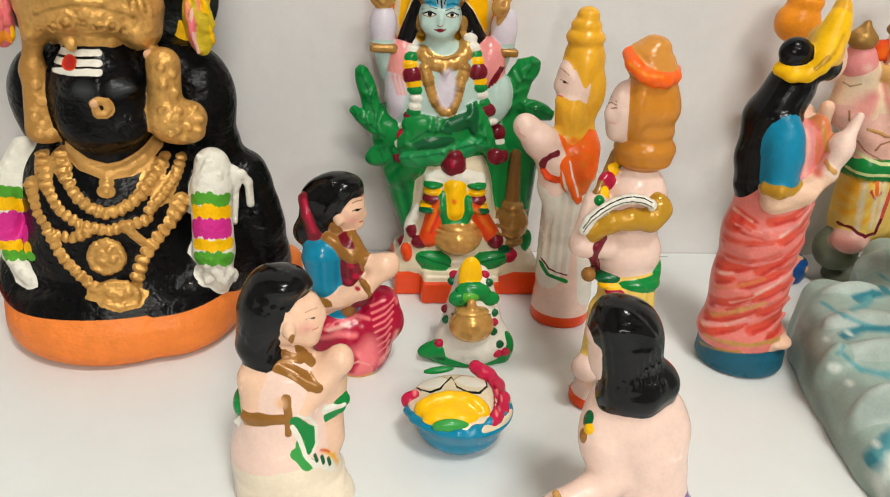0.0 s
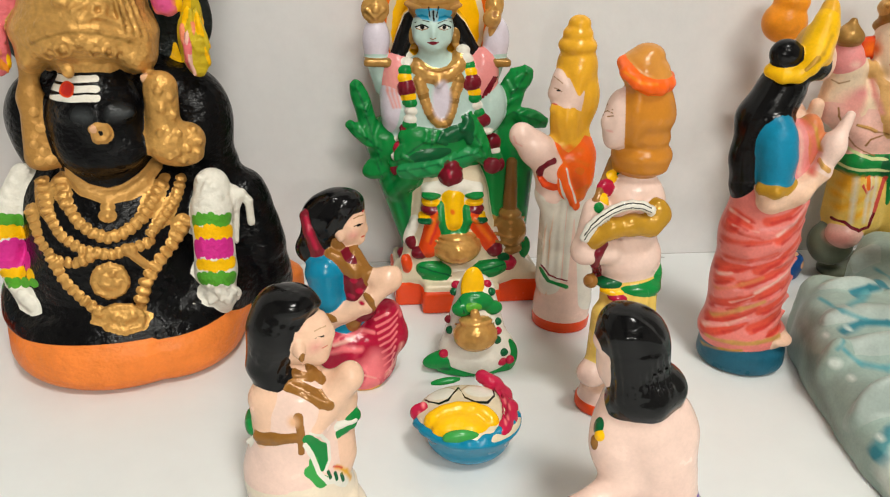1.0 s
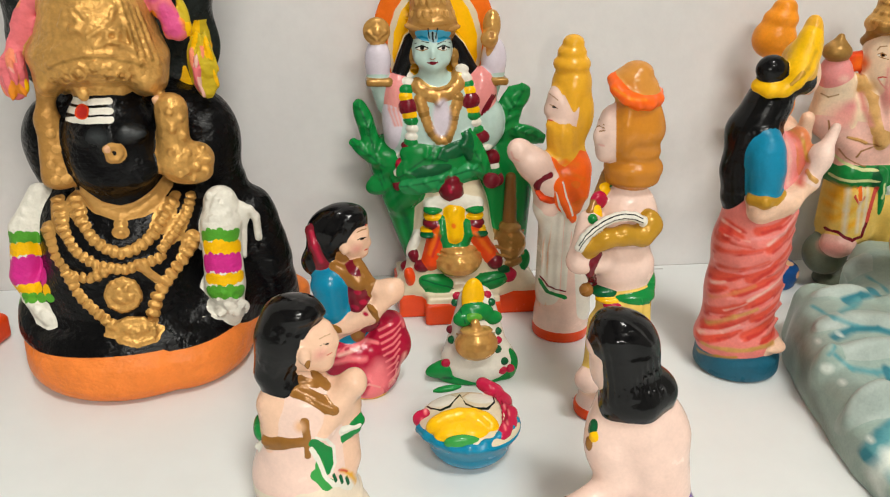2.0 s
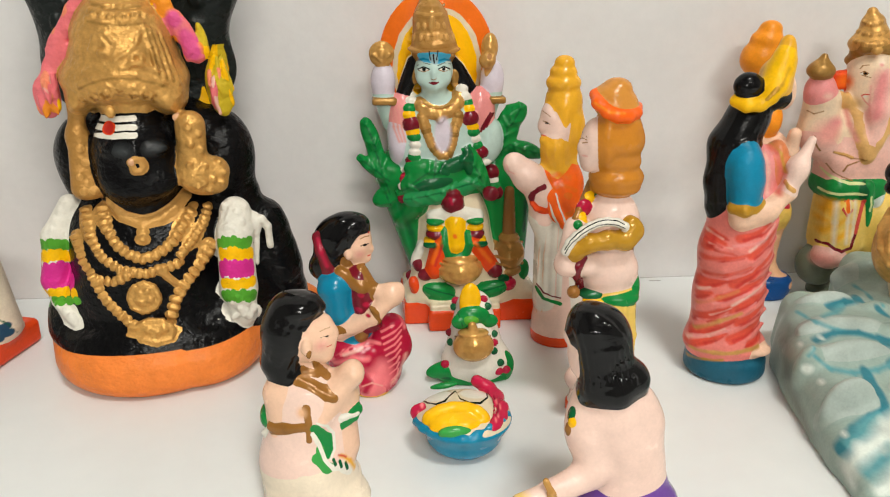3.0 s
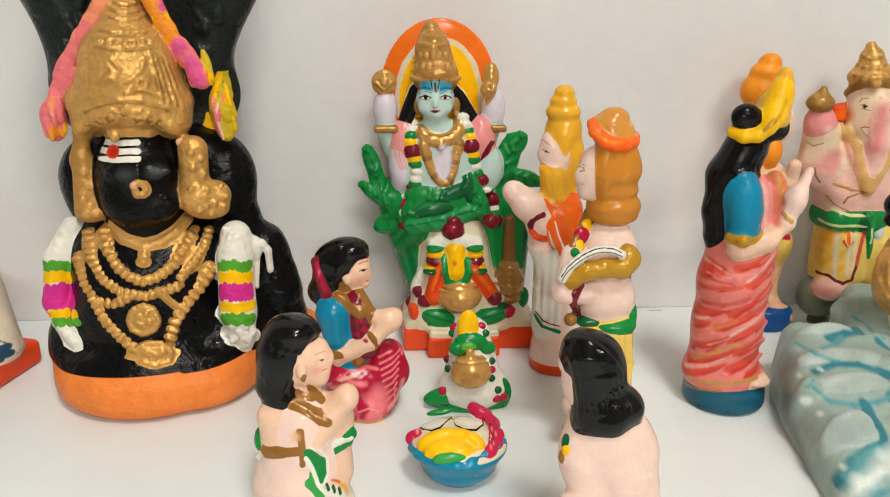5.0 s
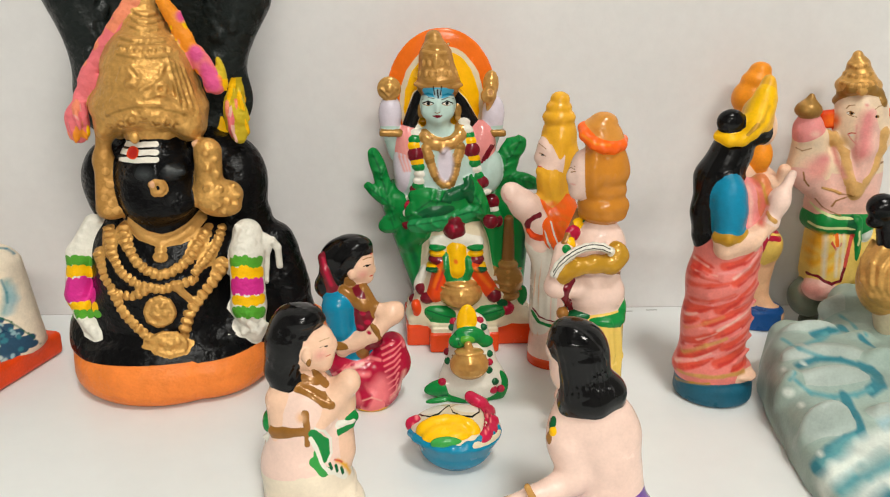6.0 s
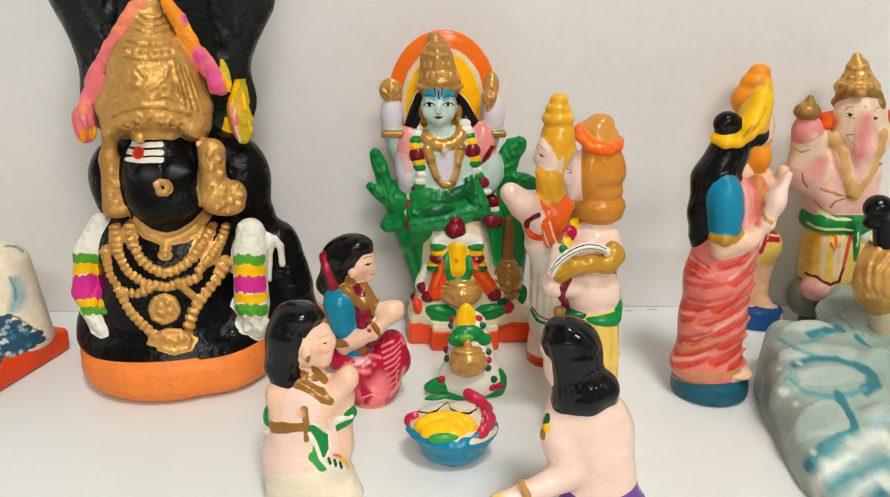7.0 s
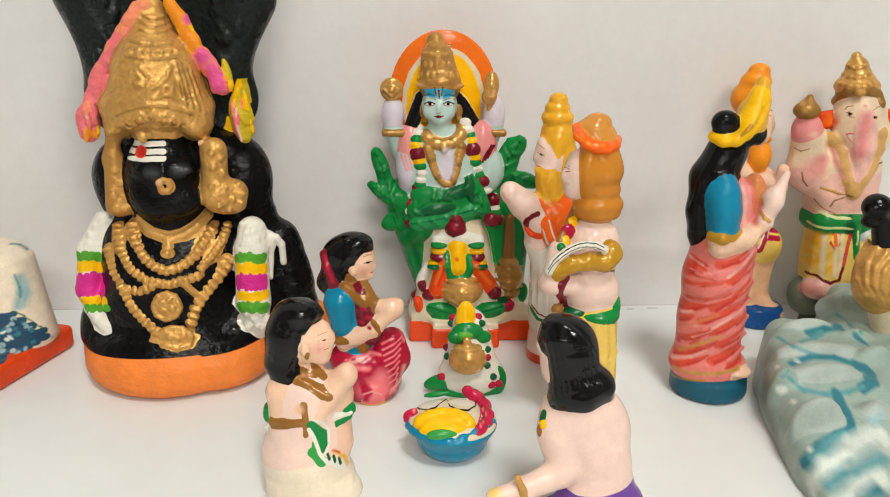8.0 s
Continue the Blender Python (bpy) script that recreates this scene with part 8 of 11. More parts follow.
    f.rod((-7.7, -12.5, 80.1), (3.1, -13, 84.1), 4.2, 4.2, SKIN, melt=3)
    f.rod((3.1, -13, 84.1), (11.7, -12, 91.4), 4.2, 3.1, SKIN, melt=3)
    f.rod((11.6, -12, 92.4), (15.2, -11, 103.4), 3.4, 3.6, PALESKIN, melt=3)
    f.rod((15.2, -11, 103.4), (19.7, -10, 114.3), 3.4, 1.8, PALESKIN, melt=3)
    f.ball(14.5, -11, 101.3, 4.1, 5, 5.2, PALESKIN, melt=3)
    f.strand([(9.5, -12.1, 96.8), (10.3, -14.5, 94.8), (11.9, -15.4, 93.7)], 0.8, TANGOLD)
    f.line([(4.2, -2.6, 110), (6, -6.6, 107.7), (8.6, -8.9, 100.2), (6.8, -12.7, 91.8)], 1, ROSE, soft=2)
    f.line([(0.9, -7, 107.8), (2.4, -9.5, 100.4), (2.4, -11, 91.4)], 0.8, PINKSKIN, soft=2)
    f.line([(6.1, -0.4, 111.1), (8.2, -7.5, 107.9), (9.6, -10.7, 100.7)], 0.5, OCHREB, soft=1)
    f.strand([(-17.6, -0.6, 67.3), (-14.2, -9.4, 66.1), (-7.9, -13.9, 66.2), (2.2, -14.1, 71.8), (9.8, -10.1, 78.7)], 0.7, SARI, melt=2)
    f.strand([(-18.1, -1.1, 55.3), (-12.5, -11.6, 56.3), (-2.5, -15.6, 61.7), (11.4, -7.7, 69.5)], 0.7, SARI, melt=2)
    f.strand([(-18.1, -2.3, 44.6), (-11.5, -12, 46.7), (0.3, -14.7, 53.7), (12.5, -6.9, 60.7)], 0.7, SARI, melt=2)
    f.strand([(-18, -2.8, 34.3), (-11, -13.1, 39.3), (-0.2, -14.8, 46.6), (12.3, -7.5, 52.2)], 0.7, SARI, melt=2)
    f.strand([(-17.7, -2.8, 26.2), (-11.1, -12.3, 31), (-0.7, -15.4, 38.1), (12.8, -6.7, 43)], 0.7, SARI, melt=2)
    f.strand([(-19.6, -4.9, 18.6), (-11.6, -12.3, 23.2), (-0.8, -14.7, 30.5), (12.5, -7.6, 34.5)], 0.7, SARI, melt=2)
    f.strand([(-18, -8.6, 17.3), (-8, -14.9, 20.2), (3.2, -13.9, 24.1), (13, -6.4, 26.4)], 0.7, SARI, melt=2)
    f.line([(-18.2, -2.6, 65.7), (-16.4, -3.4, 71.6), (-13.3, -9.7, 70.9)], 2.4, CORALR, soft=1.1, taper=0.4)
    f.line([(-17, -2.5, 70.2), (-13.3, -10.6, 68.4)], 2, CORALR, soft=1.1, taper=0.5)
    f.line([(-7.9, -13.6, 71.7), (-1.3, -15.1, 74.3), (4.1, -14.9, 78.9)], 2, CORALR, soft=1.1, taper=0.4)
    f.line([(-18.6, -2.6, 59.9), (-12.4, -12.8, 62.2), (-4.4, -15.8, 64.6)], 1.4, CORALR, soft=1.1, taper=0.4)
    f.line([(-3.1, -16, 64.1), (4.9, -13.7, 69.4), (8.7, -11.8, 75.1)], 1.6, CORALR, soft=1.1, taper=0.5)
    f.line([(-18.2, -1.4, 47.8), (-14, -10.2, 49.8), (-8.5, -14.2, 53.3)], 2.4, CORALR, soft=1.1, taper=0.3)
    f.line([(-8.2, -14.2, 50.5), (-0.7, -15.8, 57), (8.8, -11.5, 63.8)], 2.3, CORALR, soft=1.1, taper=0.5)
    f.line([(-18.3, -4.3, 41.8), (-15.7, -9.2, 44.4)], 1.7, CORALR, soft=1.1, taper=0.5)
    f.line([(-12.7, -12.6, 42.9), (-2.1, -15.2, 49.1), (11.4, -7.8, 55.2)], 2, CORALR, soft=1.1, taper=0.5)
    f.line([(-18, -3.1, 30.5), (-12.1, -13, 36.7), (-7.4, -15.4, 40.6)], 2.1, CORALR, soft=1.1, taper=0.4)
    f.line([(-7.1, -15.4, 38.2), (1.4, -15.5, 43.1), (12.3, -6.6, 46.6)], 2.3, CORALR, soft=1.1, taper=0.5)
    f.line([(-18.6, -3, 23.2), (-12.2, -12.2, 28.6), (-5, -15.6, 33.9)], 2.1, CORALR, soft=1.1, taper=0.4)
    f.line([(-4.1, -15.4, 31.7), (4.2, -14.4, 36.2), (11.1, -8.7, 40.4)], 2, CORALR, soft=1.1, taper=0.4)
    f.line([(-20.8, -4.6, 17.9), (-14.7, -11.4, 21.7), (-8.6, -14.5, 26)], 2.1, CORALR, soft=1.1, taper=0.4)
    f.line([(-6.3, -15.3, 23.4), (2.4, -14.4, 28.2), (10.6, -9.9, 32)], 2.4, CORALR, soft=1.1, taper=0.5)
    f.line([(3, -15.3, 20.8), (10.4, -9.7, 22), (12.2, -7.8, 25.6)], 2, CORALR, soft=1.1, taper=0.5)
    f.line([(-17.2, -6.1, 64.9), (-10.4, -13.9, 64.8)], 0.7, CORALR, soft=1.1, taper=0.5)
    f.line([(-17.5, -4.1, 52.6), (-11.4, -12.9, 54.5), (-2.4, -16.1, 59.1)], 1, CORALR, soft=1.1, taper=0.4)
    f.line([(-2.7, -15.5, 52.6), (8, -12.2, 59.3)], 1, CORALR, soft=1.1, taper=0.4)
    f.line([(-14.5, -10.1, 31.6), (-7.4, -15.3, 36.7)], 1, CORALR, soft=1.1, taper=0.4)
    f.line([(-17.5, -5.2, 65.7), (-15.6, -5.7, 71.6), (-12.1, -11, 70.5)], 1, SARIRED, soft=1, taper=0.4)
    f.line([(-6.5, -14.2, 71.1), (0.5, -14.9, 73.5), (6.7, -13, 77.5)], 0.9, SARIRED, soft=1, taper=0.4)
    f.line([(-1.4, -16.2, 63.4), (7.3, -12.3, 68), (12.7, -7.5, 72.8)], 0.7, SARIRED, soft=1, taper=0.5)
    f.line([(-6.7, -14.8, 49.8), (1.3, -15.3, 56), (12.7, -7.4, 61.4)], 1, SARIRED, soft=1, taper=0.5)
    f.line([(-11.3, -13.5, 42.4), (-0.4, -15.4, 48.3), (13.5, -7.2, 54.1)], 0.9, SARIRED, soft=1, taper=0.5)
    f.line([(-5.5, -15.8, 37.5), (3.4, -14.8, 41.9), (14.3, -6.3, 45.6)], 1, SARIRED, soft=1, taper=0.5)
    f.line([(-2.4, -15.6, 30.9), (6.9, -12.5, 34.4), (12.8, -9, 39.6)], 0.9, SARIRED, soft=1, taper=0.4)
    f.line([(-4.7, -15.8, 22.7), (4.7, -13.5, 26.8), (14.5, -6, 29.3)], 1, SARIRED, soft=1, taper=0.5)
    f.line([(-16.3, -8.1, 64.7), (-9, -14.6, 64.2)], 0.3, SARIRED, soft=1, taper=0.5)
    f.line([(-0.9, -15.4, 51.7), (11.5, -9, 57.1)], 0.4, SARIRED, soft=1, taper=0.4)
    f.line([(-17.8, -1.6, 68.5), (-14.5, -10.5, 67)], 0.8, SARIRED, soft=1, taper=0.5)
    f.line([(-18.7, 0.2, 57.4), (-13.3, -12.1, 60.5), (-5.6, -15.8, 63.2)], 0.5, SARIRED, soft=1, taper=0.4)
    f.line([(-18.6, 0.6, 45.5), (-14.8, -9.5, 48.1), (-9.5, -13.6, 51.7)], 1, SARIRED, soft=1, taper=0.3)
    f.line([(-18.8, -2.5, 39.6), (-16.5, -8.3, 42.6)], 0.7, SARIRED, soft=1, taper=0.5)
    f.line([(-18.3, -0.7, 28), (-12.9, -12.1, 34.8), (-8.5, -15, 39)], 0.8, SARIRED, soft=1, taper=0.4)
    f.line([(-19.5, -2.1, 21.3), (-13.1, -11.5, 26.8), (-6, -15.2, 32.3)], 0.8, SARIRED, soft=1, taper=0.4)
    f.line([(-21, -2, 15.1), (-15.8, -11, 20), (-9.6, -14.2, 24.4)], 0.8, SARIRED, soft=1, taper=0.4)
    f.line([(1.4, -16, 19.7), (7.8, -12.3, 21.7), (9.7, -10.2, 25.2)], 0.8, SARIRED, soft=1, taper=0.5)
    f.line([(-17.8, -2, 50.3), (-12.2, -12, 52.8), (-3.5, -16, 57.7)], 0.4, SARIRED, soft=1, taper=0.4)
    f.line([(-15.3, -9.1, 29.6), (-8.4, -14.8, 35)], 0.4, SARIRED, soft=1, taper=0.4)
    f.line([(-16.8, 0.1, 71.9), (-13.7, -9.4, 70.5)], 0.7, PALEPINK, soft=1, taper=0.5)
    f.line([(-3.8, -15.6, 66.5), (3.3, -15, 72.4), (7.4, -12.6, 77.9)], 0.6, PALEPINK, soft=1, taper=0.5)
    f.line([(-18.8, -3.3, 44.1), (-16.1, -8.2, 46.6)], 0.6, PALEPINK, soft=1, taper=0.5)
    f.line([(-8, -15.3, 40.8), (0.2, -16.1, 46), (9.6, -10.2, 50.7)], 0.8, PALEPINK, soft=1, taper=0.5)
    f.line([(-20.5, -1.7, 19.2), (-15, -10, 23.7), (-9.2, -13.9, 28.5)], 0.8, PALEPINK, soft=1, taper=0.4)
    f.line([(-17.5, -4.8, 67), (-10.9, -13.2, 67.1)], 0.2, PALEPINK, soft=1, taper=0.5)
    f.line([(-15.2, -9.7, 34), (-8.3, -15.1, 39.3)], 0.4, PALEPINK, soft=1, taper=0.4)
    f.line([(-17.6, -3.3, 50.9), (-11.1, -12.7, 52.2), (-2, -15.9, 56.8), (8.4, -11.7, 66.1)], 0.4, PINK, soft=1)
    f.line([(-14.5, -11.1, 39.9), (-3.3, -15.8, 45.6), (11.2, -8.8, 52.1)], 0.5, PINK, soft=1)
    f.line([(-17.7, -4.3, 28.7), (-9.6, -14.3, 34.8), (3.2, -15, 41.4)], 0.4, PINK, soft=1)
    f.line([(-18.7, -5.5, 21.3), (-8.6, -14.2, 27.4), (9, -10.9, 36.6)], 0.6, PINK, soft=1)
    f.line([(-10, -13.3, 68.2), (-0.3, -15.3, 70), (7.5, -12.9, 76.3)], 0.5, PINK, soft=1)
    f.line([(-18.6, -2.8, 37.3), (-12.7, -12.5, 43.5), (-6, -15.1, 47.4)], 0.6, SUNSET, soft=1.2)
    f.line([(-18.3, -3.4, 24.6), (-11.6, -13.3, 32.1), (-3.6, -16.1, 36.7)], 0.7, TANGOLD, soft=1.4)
    f.line([(-20.1, -5.8, 15.4), (-12.8, -14.1, 16.3), (-2.9, -16.9, 17.5), (8.2, -13.6, 18.7)], 1, TANGOLD, soft=1)
    f.line([(-18.8, 0, 8.7), (-15.2, -10.6, 11.5), (-8.7, -15.3, 13.2)], 0.6, OCHREB, soft=1)
    f.thing("standing_figurine", (137, -98, 0), SATIN,
            "standing clay woman figurine in pink and red sari on teal base", "figurine", "row of standing figurines")


woman_in_sari()


def man_in_turban():
    f = Clay(0.85)
    f.drum(0, 0, 0, 15, 14.4, 12.5, DEEPBLUE, 0.95, 1.9)
    f.rod((1.5, -1.9, 14.4), (-0.2, -1.3, 23.4), 4.1, 3.8, SKINB, melt=3)
    f.rod((-0.2, -1.3, 23.4), (-0.9, -0.6, 46.7), 4.1, 7.8, SKINB, melt=3)
    f.rod((-7.4, 0, 10), (-10.3, 0, 46.6), 5.6, 9.5, SKINB, melt=3)
    f.rod((1.3, -3.1, 14.2), (7.5, -6.9, 8.2), 4.5, 4.5, SKINB, melt=4)
    f.ball(7.9, -6.3, 8, 4.1, 4.8, 3.8, PALESKIN, melt=4)
    f.ball(-4.9, 0, 50.1, 14.2, 11.5, 12.2, STRAW, melt=3)
    f.ball(-9.9, 0, 78, 14, 11.3, 19.9, SKIN, melt=3)
    f.line([(-5.9, -6.2, 61.8), (-0.7, -5, 60.4), (6.1, -1.2, 59.3)], 1.5, CRIMSON)
    f.line([(-6.5, -8.8, 57.4), (-2.2, -9.4, 56.6), (3.8, -7.1, 55.9)], 1.5, CRIMSON)
    f.strand([(-5.2, -8.3, 66.6), (-4.8, -8.6, 58.1), (-8.7, -10.8, 50.1)], 1.7, CRIMSON)
    f.line([(-6.7, -8.7, 66), (-6.5, -9.3, 58.3), (-10.1, -11.3, 50.9)], 0.3, WHITE)
    f.line([(-4.2, -9.8, 64.3), (-4.7, -10.3, 56.9)], 0.3, WHITE)
    f.rod((-10, -6.3, 89.7), (-3, -11.3, 87.6), 5.2, 4.8, SKIN)
    f.rod((-3, -11.3, 87.6), (-2.5, -12.5, 97.8), 3.9, 3.5, SKIN)
    f.rod((-24.5, -3.1, 95.6), (-11.8, -9.4, 80.5), 5.9, 5.2, SKIN)
    f.ball(-14.7, -1.3, 122.1, 7.7, 8.4, 11.6, SKIN)
    f.ball(-13.3, -3.8, 104, 6.5, 6.5, 9.7, ORANGEH, melt=2)
    f.ball(-11, -5.8, 113.9, 2.6, 2.6, 1.6, ORANGEH)
    f.ball(-8.2, -3.8, 121.3, 1.3, 1.6, 2.2, SKIN, melt=2)
    f.dab(-13.6, -8.9, 126.5, 1.4, 3.2, 0.8, WHITE)
    f.dab(-13.2, -8.7, 126.5, 0.6, 2.3, 0.8, BLACK)
    f.line([(-15.4, -7.6, 129.5), (-12.4, -6.4, 130.6), (-9.5, -3.9, 129.9)], 0.3, BROWN)
    f.line([(-15.3, -8.8, 127.1), (-12.8, -8.1, 127.7)], 0.3, BLACK)
    f.dab(-10.8, -7.4, 116.8, 1.1, 2.7, 0.6, MAROON)
    f.ball(-21.1, 0.6, 135.8, 10.9, 10.2, 10.2, ORANGEH, melt=2)
    f.ball(-19.5, 0, 145.4, 8.6, 8.2, 6, ORANGEH, melt=2)
    f.ball(-18.3, 0, 151, 6, 5.7, 4.7, ORANGEH, melt=2)
    f.thing("standing_figurine", (200, -12, 0), SATIN,
            "standing clay figurine with orange turban and beard on blue base", "figurine", "row of standing figurines")


man_in_turban()


def elephant_headed_figure():
    f = Clay(0.8)
    f.drum(3.1, 0, 0, 28.5, 18.6, 7.4, OLIVE, 0.92, 3.1)
    f.ball(-23.6, -1.9, 20.3, 11.6, 12.3, 12.3, OLIVE, melt=2)
    f.ball(-23.2, -10.5, 28.7, 9, 8.7, 7, PINKSKIN, melt=1)
    f.dab(-29.1, -16.7, 28.9, 5.9, 10.5, 4, BLUSH, soft=6)
    f.block(-15.8, -2.5, 47.1, 13.4, 13.4, 19.5, STRAW, 8.7, melt=3)
    f.rod((12.9, -3.1, 26), (5.4, -2.5, 49.1), 15, 16.8, STRAW, melt=4)
    f.line([(-29.1, -6.7, 55.8), (-27.4, -12.2, 58.6), (-23.8, -13.9, 61.8)], 2, OCHREY, soft=3, taper=0.5)
    f.line([(-29, -9, 43.7), (-25.5, -14.1, 47.5), (-19.8, -15.8, 52.2)], 2, OCHREY, soft=3, taper=0.5)
    f.line([(-29.1, -4.5, 49.9), (-28.3, -10.9, 49.9)], 2, OCHREY, soft=3, taper=0.5)
    f.line([(-24, -15, 40.2), (-18.8, -15.7, 43.2), (-15.9, -15.7, 50.1)], 2, OCHREY, soft=3, taper=0.5)
    f.line([(-28, -9.2, 61.8), (-27.2, -12.7, 53.9)], 2, OCHREY, soft=3, taper=0.5)
    f.line([(-25.9, -13, 61.2), (-25.2, -14.3, 49.7), (-24.1, -14.8, 37.3)], 1, CREAM, soft=2)
    f.line([(-19.5, -14.7, 61.7), (-18.7, -15.7, 50.1), (-17.2, -15.8, 37.7)], 1, CREAM, soft=2)
    f.line([(-16.3, -15, 61.8), (-15.3, -15.7, 50.1), (-13.8, -15.8, 37.6)], 1, CREAM, soft=2)
    f.line([(-29.2, -6.9, 36.6), (-26.6, -13.1, 37.1), (-23.7, -16, 35), (-19.6, -16.6, 33.1), (-13.9, -15.6, 34.8), (-13.1, -15.8, 43.2), (-12.9, -15.7, 53.5), (-11.8, -14.5, 62.7)], 0.9, MAROON)
    f.line([(-11.8, -14.5, 62.7), (-12.6, -15.7, 54.2), (-12.9, -15.8, 43.9)], 1.1, RED2)
    f.strand([(-21.9, -14, 62.5), (-22.7, -15.2, 57.5), (-19.9, -15.5, 53.8), (-17.7, -15.5, 56.9), (-17.3, -14.1, 62.6)], 0.7, RED2, melt=0.8)
    f.line([(-20.5, -14.7, 62.1), (-19.7, -15.7, 56.3)], 1.1, ORANGE)
    f.ball(-12.7, 0, 90.5, 21, 12.5, 16.4, PINKSKIN, melt=5)
    f.rod((-18.3, -1.2, 85.4), (-7.3, -1.2, 84.7), 11.8, 11.8, PALEPINK, melt=6)
    f.block(-12.5, 0, 75.6, 17.9, 13.2, 8.6, PALEPINK, 7.3, melt=6)
    f.ball(-12.7, -0.6, 101.6, 19.5, 11.7, 16.3, CREAMSKIN, melt=6)
    f.block(-14, -1.5, 67.7, 17.3, 14.6, 7.3, GREEN, 6.6, melt=1.2)
    f.line([(-31.4, -2.7, 78), (-29.9, -8.5, 75.1), (-26.6, -13.1, 73.4), (-21.3, -14.8, 72.2), (-12.7, -14.9, 71.9)], 0.8, LEAFPALE)
    f.line([(-31.2, -3.4, 66.6), (-30.7, -11.7, 66.3), (-26.8, -15.7, 66.4), (-12.2, -15.9, 66.5)], 0.8, LEAFPALE)
    f.strand([(-10.8, -15.5, 71), (-8.2, -15.5, 60.3), (-6.8, -14.2, 48.9)], 2.9, GREEN, melt=1, taper=0.5)
    f.line([(-9.2, -17.9, 65.1), (-7.8, -17, 56.7)], 0.6, LEAFPALE)
    f.ball(-2.1, -13.6, 62.4, 2.9, 2.6, 4.6, FOAM, turn=20)
    f.ball(-12, -14.8, 68.2, 4.5, 3.2, 5.2, DARKGREEN, melt=2)
    f.rod((-37.3, -2.5, 98.2), (-39.9, -4.9, 115), 10.7, 8.9, CREAMSKIN, melt=5)
    f.ball(-38.1, -4.3, 97.3, 9.7, 9, 11, PINKSKIN, melt=5)
    f.ball(-42.8, -6.8, 121, 8.2, 7.6, 9.1, PINK, melt=3)
    f.rod((-32.6, -4.3, 88.8), (-26.3, -6.8, 83.4), 7.1, 5.8, PALEPINK, melt=4)
    f.dab(-37.7, -14.2, 100.2, 6.9, 12, 6.3, BLUSH, soft=7)
    f.dab(-33.8, -12.7, 105, 4.4, 8, 2.5, PINK, soft=5)
    f.line([(-48.1, -7, 110.5), (-46.2, -10.1, 109.5), (-42.7, -12.8, 111.3)], 0.3, BROWN, soft=0.5)
    f.line([(-44.6, -11.9, 97.7), (-43.3, -12.1, 93.2), (-39.8, -11.4, 89.8)], 0.4, BROWN, soft=0.4)
    f.line([(-33.2, -8.9, 81.9), (-29.4, -10.6, 77.7), (-25.5, -12.8, 75.3), (-19.7, -13.8, 73.6)], 0.3, BROWN, soft=0.5)
    f.dab(-42.1, -14.3, 119.2, 2.5, 4.9, 1.6, PALEPINK, soft=3)
    f.ball(-45.4, -8.7, 131.3, 7.2, 6.2, 4.1, DARKGOLD, melt=2)
    f.rod((-45.2, -8.7, 133.8), (-44.7, -8.7, 138.7), 5, 1.9, DARKGOLD, melt=4)
    f.line([(-49, -9.6, 136.3), (-49.3, -14.1, 132.1)], 0.9, GOLD, soft=2)
    f.ball(-12, -3.7, 128.3, 14.6, 12.1, 15.9, CREAMSKIN, melt=4)
    f.ball(-16.1, -4.9, 118.3, 8.9, 9.5, 8.9, CREAMSKIN, melt=5)
    f.ball(-1.5, -4.9, 117.8, 8.3, 9.6, 8.9, CREAMSKIN, melt=5)
    f.block(-27.9, 0, 125.4, 5.8, 2.9, 5.1, VERMILION, 2.2, turn=-6)
    f.block(7.5, 0, 124.7, 4.5, 2.9, 7.1, VERMILION, 1.9)
    f.dab(-28, -2.7, 125.2, 3.2, 6, 2.9, ORANGE, soft=4)
    f.rod((-13.1, -10.5, 130.6), (-12.3, -13, 111.5), 5.3, 4.7, PINKSKIN, melt=7)
    f.rod((-12.3, -13, 111.5), (-12.2, -13, 93.5), 4.7, 3.5, PALEPINK, melt=5)
    f.dab(-15.9, -17.3, 124.8, 3.4, 13.8, 8, PINK, soft=5)
    f.dab(-15.7, -18.1, 112.5, 3.1, 12.9, 7.5, PINK, soft=5)
    f.dab(-14.4, -16.6, 101.4, 2.8, 8, 4.4, PINKSKIN, soft=5)
    f.dab(-22.9, -11.9, 130.4, 1.7, 3.7, 0.9, WHITE)
    f.dab(-22.6, -12.2, 130.5, 0.9, 2.4, 0.9, BROWN)
    f.dab(-22.6, -12.2, 130.5, 0.5, 1.8, 0.6, BLACK)
    f.line([(-24.1, -9.9, 130.7), (-22.9, -11.6, 131.6), (-21.5, -13.3, 130.6)], 0.2, BROWN)
    f.line([(-23.7, -10.8, 129.6), (-22.3, -12.5, 129), (-20.3, -14.2, 128.6)], 0.2, BROWN)
    f.line([(-24.2, -9.1, 132.5), (-23.4, -9.9, 134.2), (-21.4, -11.9, 134.8)], 0.2, BROWN, soft=0.3)
    f.dab(-11, -17.3, 129.5, 1.4, 3.1, 0.8, BROWN)
    f.dab(-11.5, -17.5, 129.5, 0.6, 2, 0.7, BLACK)
    f.line([(-12.7, -16.8, 133.1), (-10.3, -15.9, 134.8), (-8.3, -15.3, 135)], 0.2, BROWN, soft=0.3)
    f.dab(-16.7, -15.2, 135.3, 0.9, 2.4, 0.8, BLUSH, soft=1)
    f.line([(-22.6, -12.1, 119.2), (-21.6, -13.5, 119.9), (-20, -14.7, 120)], 0.3, RED2)
    f.line([(-22.6, -12.1, 118.9), (-21.2, -13.3, 116.6), (-19.1, -14.9, 114.4)], 0.3, BLUSH)
    f.dab(-21.4, -13.6, 118.7, 0.7, 2, 0.5, WHITE, soft=0.6)
